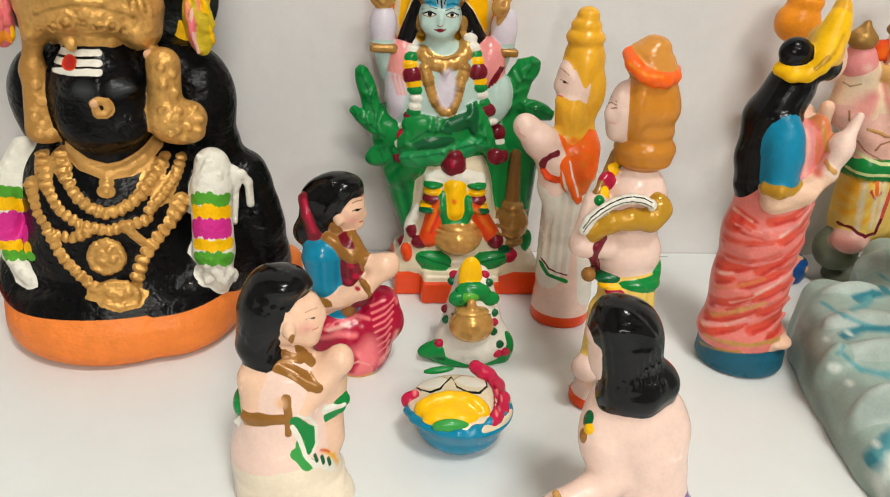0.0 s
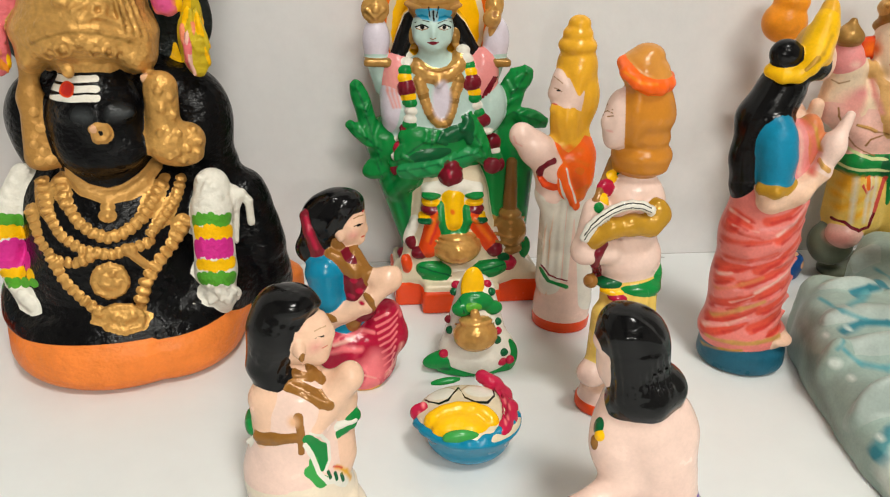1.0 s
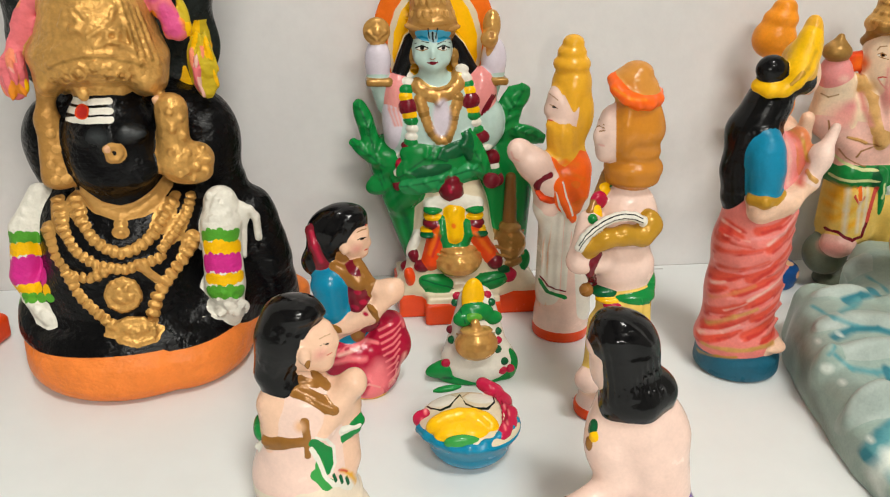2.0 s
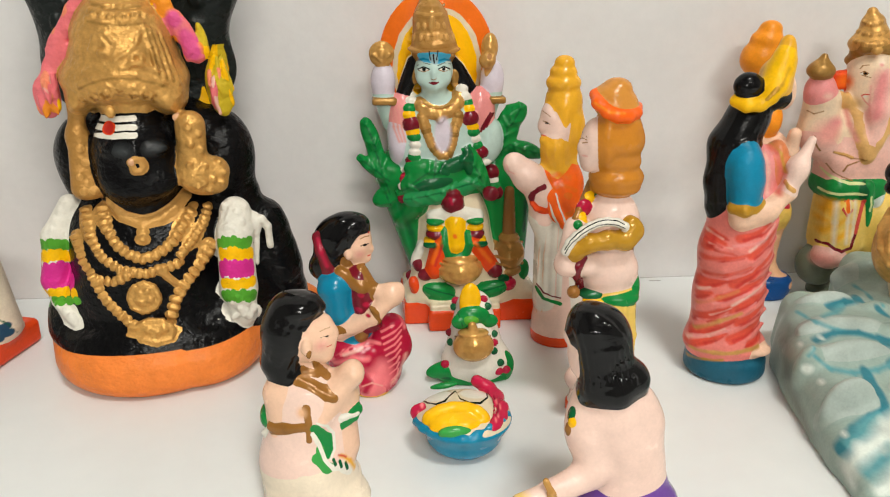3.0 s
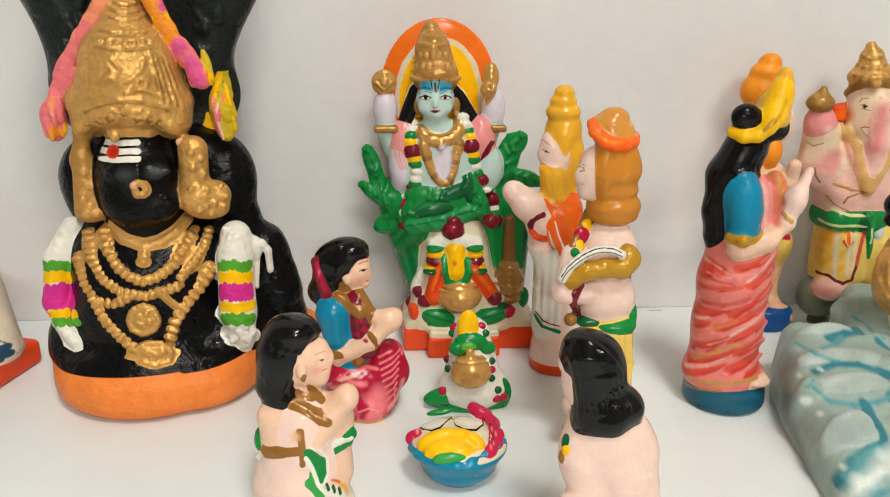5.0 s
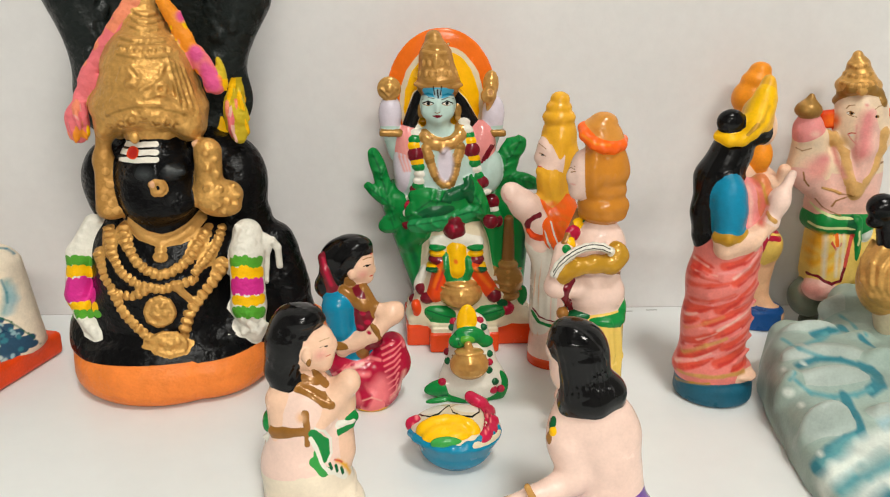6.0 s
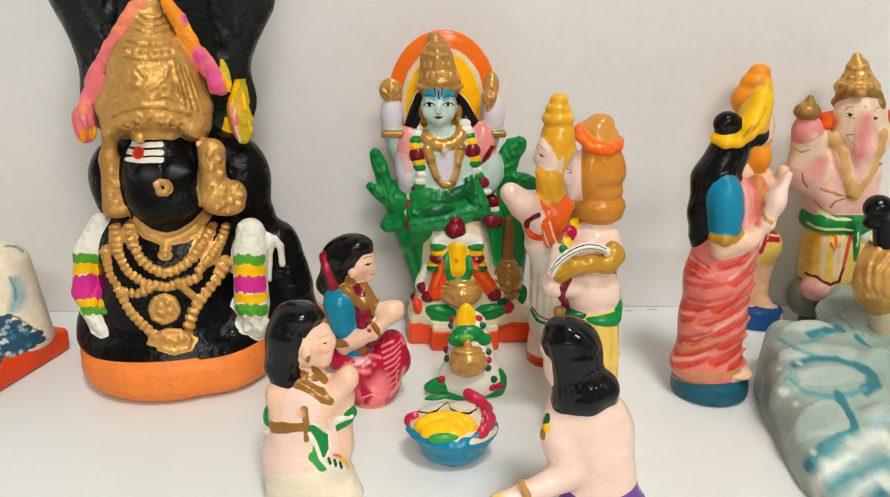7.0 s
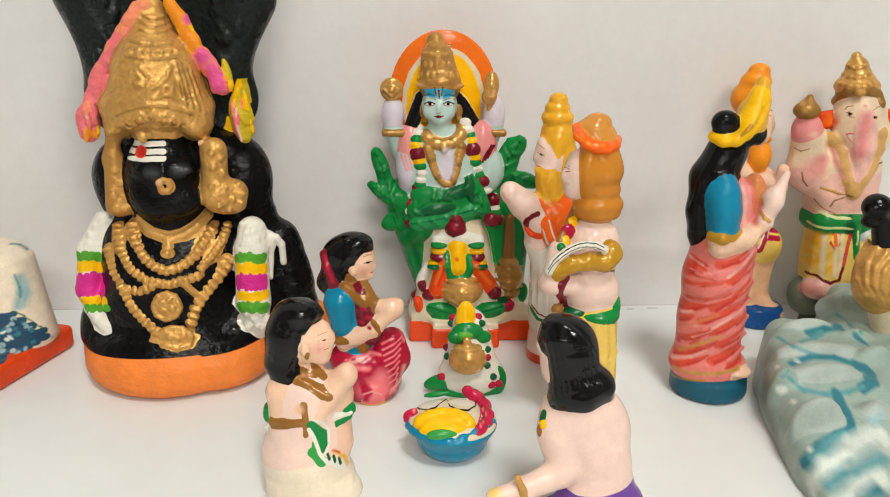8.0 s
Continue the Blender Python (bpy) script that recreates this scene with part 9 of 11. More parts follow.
    f.line([(-20.1, -14.6, 124.4), (-19.3, -14.8, 115.6), (-17.8, -15.6, 108.9)], 0.2, PINK, soft=1)
    f.strand([(-31.2, -7.4, 118), (-23.4, -5.4, 113.2), (-21.3, -8.1, 108), (-19.9, -10, 101.3), (-16.6, -12.6, 93.4), (-13.2, -13, 88.3)], 2.5, STRAPG, melt=4)
    f.strand([(-3.7, -13.4, 119.9), (-2.2, -10.6, 111.1), (-4.5, -10.6, 102.1), (-10.2, -15.1, 94)], 2.5, STRAPG, melt=4)
    f.dab(-25.8, -9.3, 114.6, 4.4, 8, 3.2, STRAPG, soft=4, turn=30)
    f.line([(-26.8, -7.7, 110.4), (-25, -10.2, 103.5), (-21.3, -13.3, 95.5)], 1, BLUSH, soft=2)
    f.ball(-13.9, -15.3, 88.2, 4.1, 2.5, 4.5, STRAPG, melt=2)
    f.line([(-32, -12, 89), (-27.3, -12.3, 87.4), (-22.4, -13.5, 85.8), (-16.9, -15.7, 85.4)], 0.6, BROWN, soft=0.6, taper=0.6)
    f.line([(-31.4, -12, 89), (-26.6, -12.1, 88), (-21.7, -13.3, 86.4)], 0.5, GOLD, soft=0.6)
    f.line([(-25.3, -13.3, 78.8), (-23.8, -13.8, 81.9), (-19.5, -13.8, 83.5), (-15.6, -16.9, 85.3)], 0.6, BROWN, soft=0.6, taper=0.5)
    f.line([(-1.2, -12.7, 102.6), (7.2, -5.5, 102.4)], 0.7, BROWN)
    f.ball(-15.9, -3.1, 144.5, 12.6, 10, 6.3, GOLD, melt=2)
    f.rod((-16.7, -3.1, 148.8), (-17.3, -2.5, 154.3), 8.8, 6.2, GOLD, melt=2)
    f.strand([(-23.6, 2.6, 135.6), (-24.3, -3.2, 140.1), (-23.7, -9.2, 143.3), (-19.9, -11.3, 144.2), (-14.3, -11.7, 143.7), (-7.8, -9.9, 140.5), (-6.3, -12.4, 136.5)], 2.5, DARKGOLD, melt=2)
    f.ball(-19.4, -13.3, 142, 2.5, 1.8, 2.2, GOLD)
    f.rod((-17.3, -2.5, 154.3), (-18.8, -2.5, 160.3), 4.7, 2.8, GOLD)
    f.beads([(-27.7, -5.1, 146.1), (-25.5, -10.7, 145.3), (-21.9, -13.3, 145), (-17.1, -13.7, 145.7), (-10.8, -11.2, 147)], 1.2, (GOLD, TANGOLDD,), 1.5)
    f.beads([(-24.2, -1.5, 150.7), (-23.6, -7.8, 149.8), (-21, -10.4, 149.5), (-17.6, -11.2, 150.3), (-13, -9.6, 151.7)], 1.2, (GOLD, TANGOLDD,), 1.5)
    f.beads([(-23.2, -3.1, 155.8), (-22.1, -6.2, 154.6), (-20.4, -7.9, 154.1), (-18.3, -8.4, 154.8), (-15.8, -8, 156.3)], 1.2, (GOLD, TANGOLDD,), 1.5)
    f.thing("elephant_headed_figurine", (250, -18, 0), SATIN,
            "pink clay elephant-headed figurine with gold crown and green sash", "figurine")


elephant_headed_figure()


def kneeling_girl():
    f = Clay(0.68)
    f.ball(2.7, 0, 7.3, 16.3, 14.6, 10.1, CRIMSON, melt=4)
    f.rod((-4.1, 0, 16), (14, -2.5, 20.1), 11.2, 9.4, CRIMSON, melt=5)
    f.rod((14, -3, 29.4), (7.8, -6.1, 6.6), 6.6, 7.2, CRIMSON, melt=4)
    f.drum(0, 0, 0, 12.2, 11.2, 5.6, CRIMSON, 0.98, 2)
    f.rod((-10.6, -5.1, 21.6), (0.3, -8.6, 17.2), 5.5, 6, CRIMSON, melt=4)
    f.ball(4.5, -9.1, 0.3, 7.2, 4.4, 2.8, OCHREY, melt=1)
    f.ball(4.3, -8.6, 5, 7.2, 6.6, 5, PINKF, melt=4)
    f.line([(9.1, -7.8, 29.9), (14, -8.7, 32.6), (18.9, -1.9, 33.6)], 0.5, PINKF, soft=0.3)
    f.line([(9.6, -9.3, 27.6), (14.2, -9.5, 30), (18.6, -6.5, 32.6)], 0.5, PINKF, soft=0.3)
    f.line([(10.2, -10.9, 25.4), (14.5, -10.5, 27.5), (18.3, -8.1, 30.2)], 0.5, PINKF, soft=0.3)
    f.line([(10.7, -11.9, 22.9), (14.8, -11.2, 24.9), (18, -9.1, 27.5)], 0.5, PINKF, soft=0.3)
    f.line([(11.2, -12.3, 20.1), (15, -11.9, 22.2), (17.7, -10.1, 24.9)], 0.5, PINKF, soft=0.3)
    f.line([(11.8, -12.5, 17.2), (15.3, -12.1, 19.3), (17.5, -11.1, 22.2)], 0.5, PINKF, soft=0.3)
    f.line([(12.3, -12.4, 14.1), (15.6, -11.5, 16), (17.2, -11.3, 19.2)], 0.5, PINKF, soft=0.3)
    f.line([(12.8, -12.4, 11.1), (15.8, -10.3, 12.4), (16.9, -10.7, 15.7)], 0.5, PINKF, soft=0.3)
    f.line([(13.4, -12, 7.8), (16.1, -9.5, 8.9), (16.7, -9.3, 11.8)], 0.5, PINKF, soft=0.3)
    f.line([(-13.2, -8.5, 17.3), (-7.6, -11.1, 22.7), (0.4, -9, 24.9)], 0.7, PINKF, soft=0.7)
    f.line([(-10.9, -10.8, 19.6), (-5.4, -11.1, 23.6), (2.1, -9, 24.9)], 0.7, CRIMSON, soft=0.7)
    f.line([(-8.7, -11.5, 21.2), (-3.3, -10.5, 24.1), (3.7, -9, 24.8)], 0.7, PINKF, soft=0.7)
    f.line([(-6.5, -11.7, 22.4), (-1.2, -9.6, 24.6), (5.3, -9.2, 24.9)], 0.7, PINKF, soft=0.7)
    f.line([(-4.3, -11.1, 23.3), (1, -8.7, 25), (6.9, -9.8, 25.2)], 0.7, CRIMSON, soft=0.7)
    f.line([(-2.2, -10.2, 24), (3.1, -8.1, 25.6), (8.6, -10.3, 25.4)], 0.7, PINKF, soft=0.7)
    f.dab(5.8, -15.3, 8.5, 8.1, 13.8, 5.4, PINKF, soft=6)
    f.line([(0.4, -13.7, 12), (3.1, -15, 8.4), (1.5, -15.3, 4.3)], 1.6, CRIMSON, soft=2)
    f.line([(-11.6, -9.6, 16.4), (-3.5, -13.2, 20.1), (3.2, -13.5, 19.6)], 1.1, PINKF, soft=1.5)
    f.line([(-7.6, -11.8, 21.3), (0.5, -10.7, 23.6)], 0.6, PALEPINK, soft=1)
    f.line([(13.9, -11.6, 6.4), (18.1, -6.1, 9.6), (19.9, -9.6, 18.9)], 0.8, BLUSH, soft=2)
    f.line([(16.7, -0.3, 35.7), (20, -5.5, 30.5)], 0.8, PINKF, soft=1)
    f.line([(-0.8, -14.5, 17.2), (0.9, -14.8, 8.3)], 1.3, CRIMSON, soft=1)
    f.dab(9.1, -13, 13.9, 3.8, 7.8, 4.3, PINKF, soft=5)
    f.line([(0.4, -15.1, 7), (4.5, -15.3, 8.5), (9, -14.8, 6.7)], 0.3, BLUSH, soft=0.6)
    f.rod((-3.1, 0, 28.2), (-4.4, 0, 46.1), 9.4, 8.2, BLUE, melt=3)
    f.rod((-10.4, -6, 50.5), (-9.2, -7, 40.1), 7.6, 5.6, BLUE, melt=2)
    f.block(-8.7, -6.6, 33.1, 6.5, 5.9, 1.4, BROWN, 1.1, melt=1)
    f.rod((-0.3, -6.1, 56.5), (4.6, -8.6, 35), 4.3, 4.8, MAROON, melt=3)
    f.rod((-7.6, -6.6, 58.5), (1.3, -9.1, 52.6), 2.1, 3.2, BROWN, melt=2)
    f.rod((1.3, -6.6, 58.7), (6.1, -8.6, 50.9), 2.7, 2.7, BROWN, melt=2)
    f.rod((4.7, -8.6, 48.1), (0.5, -8.6, 29.2), 2.1, 2.7, BROWN, melt=2)
    f.dab(0.8, -11.4, 49.3, 1.6, 3.3, 1.1, CRIMSON, soft=0.6)
    f.dab(2.9, -11.9, 45.2, 1.6, 3.3, 1.1, CRIMSON, soft=0.6)
    f.dab(-0.3, -11, 42.5, 1.6, 3.3, 1.1, CRIMSON, soft=0.6)
    f.dab(3.9, -12.5, 41.1, 1.6, 3.3, 1.1, CRIMSON, soft=0.6)
    f.rod((-8.7, -7.6, 31.2), (6, -12.2, 39.5), 4.1, 3.2, SKIN, melt=2)
    f.rod((6, -11.7, 39.8), (14, -10.7, 48), 3.7, 3.7, SKIN, melt=2)
    f.ball(14, -10.2, 48.6, 5.8, 4.3, 5.3, SKIN, melt=2)
    f.strand([(5.1, -14.7, 44.6), (7.2, -15.2, 42), (8.2, -13.2, 37.6)], 1.1, BROWN)
    f.rod((9.2, -9.1, 49.7), (16.7, -8.6, 50.8), 3.2, 2.7, SKIN, melt=2)
    f.rod((-4.1, -1, 61.6), (-5.5, -1.5, 53.8), 4, 5.9, SKIN, melt=2)
    f.ball(-0.8, -1.5, 69.5, 6.3, 6.8, 9.5, SKIN, melt=1.5)
    f.ball(3.4, -1.5, 71.7, 2.1, 3.5, 4.2, SKIN, melt=3)
    f.ball(5.7, -2, 66.9, 1.2, 1.3, 1.3, SKIN, melt=2.5)
    f.ball(3.3, -2, 63, 2.4, 2.6, 2.1, SKIN, melt=2.5)
    f.ball(-6.6, 0, 72.9, 9.5, 9, 9.5, BLACK, melt=2)
    f.ball(-2.3, -1, 78.2, 7.8, 7.5, 5, BLACK, melt=3)
    f.rod((-10.8, 0, 71.6), (-13.1, 0, 61.3), 7.9, 6.4, BLACK, melt=3)
    f.ball(-16.1, 0.5, 58.3, 5.3, 5.5, 5.3, BLACK, melt=3)
    f.strand([(-17, -4, 73.8), (-15.7, -6, 67.9), (-12.8, -5.5, 59.6)], 2.3, MAROON, melt=1)
    f.line([(-16.6, -6.2, 73.7), (-15.3, -8.3, 68.1), (-13.2, -7.7, 61.8)], 0.8, CRIMSON, soft=1.2)
    f.strand([(3, -5, 80.5), (-3.6, -8.4, 78.4), (-9.3, -8.6, 70.4)], 0.4, BLACK, melt=1.4)
    f.strand([(2.2, -6.8, 78.9), (-4.1, -8.6, 75.2), (-8.8, -6.6, 65.3)], 0.4, BLACK, melt=1.4)
    f.strand([(0.9, -3.6, 82.3), (-6.7, -6.3, 80.9), (-12.9, -7.6, 74.1)], 0.4, BLACK, melt=1.4)
    f.strand([(3.5, -5.6, 79.1), (-1.1, -8, 75), (-4.8, -7.5, 67.8)], 0.4, BLACK, melt=1.4)
    f.ball(-3.8, -7.6, 66.7, 1.8, 1.6, 2.6, SKIN, melt=0.8)
    f.ball(-4.7, -4.8, 62.4, 2.4, 1.6, 3.4, BROWN, melt=0.6)
    f.line([(1.2, -7.2, 73.6), (3, -6.2, 74.1), (4.8, -4.7, 73.9)], 0.2, BROWN, soft=0.2)
    f.line([(1.4, -7.6, 70.5), (2.9, -6.8, 71), (4.7, -5.4, 70.6)], 0.2, BLACK)
    f.dab(3.2, -6.7, 70.4, 0.9, 2, 0.4, BLACK)
    f.dab(4.7, -4.1, 64.8, 0.9, 2, 0.3, RED, soft=0.3)
    f.dab(0.9, -7.6, 66.6, 1.6, 2, 1.3, BLUSH, soft=4)
    f.dab(4.8, -4.3, 75.4, 0.3, 2, 0.5, RED)
    f.thing("seated_woman_figurine", (-37, -96, 0), ENAMEL,
            "seated clay woman figurine with blue blouse and crimson sari", "figurine")


kneeling_girl()


def seated_boy():
    f = Clay(0.66)
    f.drum(0, 0, 0, 14, 12, 4.8, OCHREY, 0.98, 1.6)
    f.rod((-1.3, -0.8, -2.5), (-2, -0.4, 10.5), 18.4, 15.5, CREAMW, melt=10)
    f.rod((5.7, -4, 2.2), (12.3, -6, -0.3), 9.1, 7.3, CREAMW, melt=8)
    f.rod((-3, 0, 17.1), (-1.3, 0, 38.9), 14.5, 12.7, PALESKIN, melt=10)
    f.rod((9.3, 0, 38.7), (11.2, -1.2, 20.3), 6.2, 5.4, SKIN, melt=4)
    f.ball(10.8, -2, 42.2, 6.2, 5.3, 9.3, SKIN, melt=4)
    f.rod((-9.5, -2.8, 43), (-7, -5.6, 24.2), 7, 5.8, SKIN, melt=3)
    f.rod((3.1, -9, 37), (14.2, -5, 50.5), 3.2, 3.6, SKIN, melt=4)
    f.ball(15.2, -5, 51.2, 3.6, 4.5, 4.3, SKIN, melt=3)
    f.rod((0.2, 0, 50.2), (-0.4, -2, 44), 4.8, 7.8, SKIN, melt=5)
    f.ball(0.1, -1, 64.1, 7.6, 7.6, 9.8, SKIN, melt=2)
    f.ball(6.4, -1, 64.7, 2.8, 4.5, 6, SKIN, melt=4)
    f.ball(9, -1.5, 64.6, 1.2, 1.5, 1.7, SKIN, melt=3)
    f.ball(5.6, -1.5, 57, 2.6, 3.4, 2.4, SKIN, melt=4)
    f.ball(7.2, -1.5, 60.7, 1.3, 2, 1.3, SKIN, melt=3)
    f.ball(-6.6, 0, 67.2, 8.3, 10, 12.1, BLACK, melt=2)
    f.ball(-2.1, -1, 75.5, 7.8, 8.5, 4.6, BLACK, melt=3)
    f.rod((-7.6, -1, 64.9), (-10.3, -1.5, 54.7), 8, 6.4, BLACK, melt=3)
    f.ball(-7.7, -1.5, 51.1, 5.8, 6.5, 4.1, BLACK, melt=3)
    f.rod((2.9, -2, 77.5), (5.7, -2, 75.2), 1.9, 1, BLACK, melt=2)
    f.strand([(1.5, -5, 78.9), (-4.1, -9, 70.7), (-9.9, -8, 56.7)], 0.3, BLACK, melt=1.2)
    f.strand([(3.1, -5.1, 78.1), (-1.8, -8.1, 69.8), (-7.6, -7.6, 54.2)], 0.3, BLACK, melt=1.2)
    f.strand([(-0.6, -4.3, 79.6), (-6.5, -9.2, 71.9), (-12.1, -7.6, 58.8)], 0.3, BLACK, melt=1.2)
    f.strand([(4.3, -5.3, 76.6), (-0.2, -7.4, 69.9), (-5, -6.6, 53.6)], 0.3, BLACK, melt=1.2)
    f.strand([(-2.9, -3.4, 79.9), (-8.8, -8.4, 72.7), (-13.8, -6.5, 61.1)], 0.3, BLACK, melt=1.2)
    f.ball(-0.1, -8.9, 63.4, 1.9, 1.8, 3.1, SKIN, melt=0.8)
    f.ball(0.7, -10, 61.3, 0.8, 1, 1.9, BROWN)
    f.line([(4.6, -6.5, 68.1), (6.2, -5.5, 68.5), (7.8, -4.4, 68.5)], 0.1, BROWN, soft=0.3)
    f.line([(4.4, -7.2, 65.9), (5.8, -6.5, 66.3), (7.2, -5.9, 65.7)], 0.1, BLACK)
    f.dab(6.8, -6.1, 66, 0.6, 2, 0.3, BLACK)
    f.line([(6.7, -6, 61.9), (8.1, -5, 62.1)], 0.2, RED2, soft=0.2)
    f.dab(4.7, -7.1, 62.9, 1.5, 2, 1.3, BLUSH, soft=4)
    f.strand([(-13.4, -7.9, 32.9), (-7.8, -11.1, 34.1), (-2.4, -12, 35)], 1.9, BROWN, melt=0.6)
    f.strand([(-1.1, -11.9, 41.8), (-0.6, -12.4, 36.7), (-0.6, -13.1, 30.1)], 1.3, BROWN, melt=0.5, taper=0.6)
    f.dab(-2.6, -12.5, 40.5, 1.5, 2, 1.9, SKINB, soft=2)
    f.strand([(-3, -7, 49.6), (2.3, -8.6, 47.5), (8.2, -9.8, 44.2)], 1.5, BROWN, melt=0.5)
    f.strand([(1.7, -5.4, 56.3), (3.1, -3.7, 52.5), (5.9, -4.7, 50.1)], 0.5, BROWN, melt=0.5)
    f.strand([(-1.6, -4.8, 52.6), (2.6, -5.1, 51.3)], 0.6, BROWN, melt=0.5)
    f.line([(1.6, -13, 34.1), (5.2, -11.7, 29.6), (6.6, -11.8, 25.3)], 1.9, GREEN)
    f.line([(3.2, -12.8, 29.6), (5.5, -13, 23.6)], 1.5, GREEN)
    f.line([(1.7, -14.7, 23.6), (4.1, -14.8, 20.4), (5.5, -14.4, 19.1)], 1.9, LEAFG2)
    f.line([(3.1, -13.5, 26.4), (3.1, -14.8, 21.9)], 1.5, LEAFG2)
    f.line([(0.5, -13.1, 32.3), (2.9, -13.2, 28.1), (4.5, -14, 22.3), (6.5, -13.8, 19.2), (12, -10.1, 13.9)], 0.7, WHITE)
    f.line([(7.2, -13.6, 18.5), (11.2, -10.6, 16), (13.2, -8.3, 13.4)], 1.1, WHITE)
    f.line([(2.5, -13.1, 36.3), (5.7, -11.6, 34.4), (7.6, -9.8, 29.9), (8, -10.9, 24.6), (6.6, -12.9, 22)], 0.5, WHITE)
    f.line([(7.4, -12.5, 21.3), (8, -12.8, 19)], 0.5, DARKGREEN)
    f.line([(9.4, -11.3, 19.5), (10, -11.6, 17.1)], 0.5, DARKGREEN)
    f.line([(11.4, -9.6, 17.6), (12, -9.7, 15.1)], 0.5, DARKGREEN)
    f.line([(10, -10.1, 20.9), (12.9, -7.9, 17.2), (14.6, -5.3, 12.4)], 0.6, OCHREY, soft=1)
    f.line([(9.2, -10.7, 21.8), (11.6, -8.9, 19.3)], 0.3, RED2, soft=0.5)
    f.ball(15.2, -4, 35.8, 3, 2.6, 2.6, GREEN)
    f.rod((10.6, -5, 31.6), (15.2, -5, 33), 2, 1.5, GREEN)
    f.strand([(10.8, -7.3, 34.2), (13.9, -6.1, 34.6), (16.1, -6.2, 35.3)], 0.8, WHITE)
    f.ball(-16.3, 0, 32.8, 2, 5, 3.9, GREEN, melt=1)
    f.strand([(-17, -3, 27.4), (-13.2, -5, 31)], 1.1, WHITE)
    f.thing("seated_boy_figurine", (-55, -172, 0), ENAMEL,
            "seated clay boy figurine with black hair and green shawl", "figurine")


seated_boy()


def kneeling_man():
    f = Clay(0.66)
    f.ball(3.9, -1.4, 8.4, 15.9, 15.9, 12, PURPLE, melt=3)
    f.drum(1.8, 0, 0, 13, 11.9, 5.4, PURPLE, 0.98, 1.8)
    f.rod((-5.3, -3.6, 9.2), (-16.6, -7.2, 6.7), 7.6, 7.1, PURPLE, melt=4)
    f.rod((0.1, 0, 25.3), (-6.9, 0, 45.5), 12.1, 12.6, PALESKIN, melt=8)
    f.ball(3.8, 0, 43.6, 5.5, 6.2, 9.4, PALESKIN, melt=6)
    f.rod((4.6, 0, 39.4), (6.9, 0, 20.3), 5.8, 5, PALESKIN, melt=8)
    f.ball(-17, -3, 40.6, 5.3, 6.2, 8.9, PALESKIN, melt=6)
    f.rod((-14.6, -3.3, 39.3), (-13, -6.1, 28.2), 5.8, 5.8, PALESKIN, melt=4)
    f.rod((-14.4, -6.5, 24.9), (-27.9, -10.5, 21.5), 5.4, 4.1, PALESKIN, melt=3)
    f.rod((-27.9, -10.5, 21.5), (-38.8, -12.6, 19.9), 3.9, 3, PALESKIN, melt=2)
    f.strand([(-30.8, -13.4, 28.2), (-29.2, -14.8, 25), (-27.9, -13.7, 19)], 1.2, TANGOLD, melt=0.6)
    f.dab(-39.1, -14.3, 22.1, 2.4, 4.5, 2.4, STRAW, soft=4)
    f.ball(-21.3, -4.3, 46.7, 1, 1.2, 1.6, DARKGREEN)
    f.ball(-21.3, -5.9, 45.1, 1.2, 1.2, 1.2, YELLOW)
    f.ball(-22.2, -5.1, 42, 1.2, 1.2, 1.8, BROWN)
    f.rod((-14, 0, 52.4), (-12.5, 0, 45.6), 5.3, 6.9, PALESKIN, melt=4)
    f.ball(-19.5, 0.5, 68.9, 3, 5, 9.1, PALESKIN, melt=1.5)
    f.ball(-22.9, 0, 73.1, 1, 2, 1.4, PALESKIN, melt=3)
    f.line([(-23.5, 3.3, 77.5), (-23.7, 2.7, 75.8), (-23.4, 0.8, 74.5)], 0.2, BLACK)
    f.ball(-17.2, -0.5, 77.3, 6.1, 8.6, 7.3, BLACK, melt=3)
    f.ball(-11, 0, 72.9, 8.1, 9.6, 9.1, BLACK, melt=4)
    f.rod((-13.5, -1, 76), (-8.2, -1, 64), 7.3, 7.2, BLACK, melt=5)
    f.rod((-13.1, -1, 65.2), (-11.8, -1.4, 56.5), 5.6, 6, BLACK, melt=4)
    f.ball(-1.8, 0, 58.5, 6.2, 7.5, 6, BLACK, melt=3.5)
    f.rod((-14.5, -5, 56.7), (-8.1, -7.5, 57), 4.7, 4.7, BLACK, melt=4)
    f.rod((-8.1, -7.5, 57), (-1.2, -4, 58.1), 4.7, 4.4, BLACK, melt=4)
    f.rod((-14.5, -4, 68.8), (-11.8, -6.5, 57), 5.1, 4.7, BLACK, melt=4)
    f.strand([(-22.4, -0.1, 81.5), (-21.8, -6.6, 77.3), (-19.8, -7.1, 70.4), (-18.3, -8.4, 58.1)], 0.3, BLACK, melt=1.3)
    f.strand([(-21.4, -2.2, 82.7), (-20.4, -8, 78.2), (-18.4, -8.5, 71.3), (-16.7, -9.8, 59.3)], 0.3, BLACK, melt=1.3)
    f.strand([(-20.2, -3.5, 83.4), (-19, -8.8, 78.7), (-16.9, -9.4, 71.9), (-14.9, -10.8, 60.1)], 0.3, BLACK, melt=1.3)
    f.strand([(-18.9, -4.4, 83.8), (-17.4, -9.3, 79), (-15.3, -9.9, 72.3), (-13.1, -11.4, 60.8)], 0.3, BLACK, melt=1.3)
    f.strand([(-17.5, -5.2, 83.8), (-15.8, -9.4, 79), (-13.6, -10.2, 72.7), (-11.2, -11.6, 61.2)], 0.3, BLACK, melt=1.3)
    f.strand([(-16.2, -6, 83.5), (-14.1, -9.5, 78.8), (-11.9, -10.3, 72.9), (-9.2, -11.5, 61.5)], 0.3, BLACK, melt=1.3)
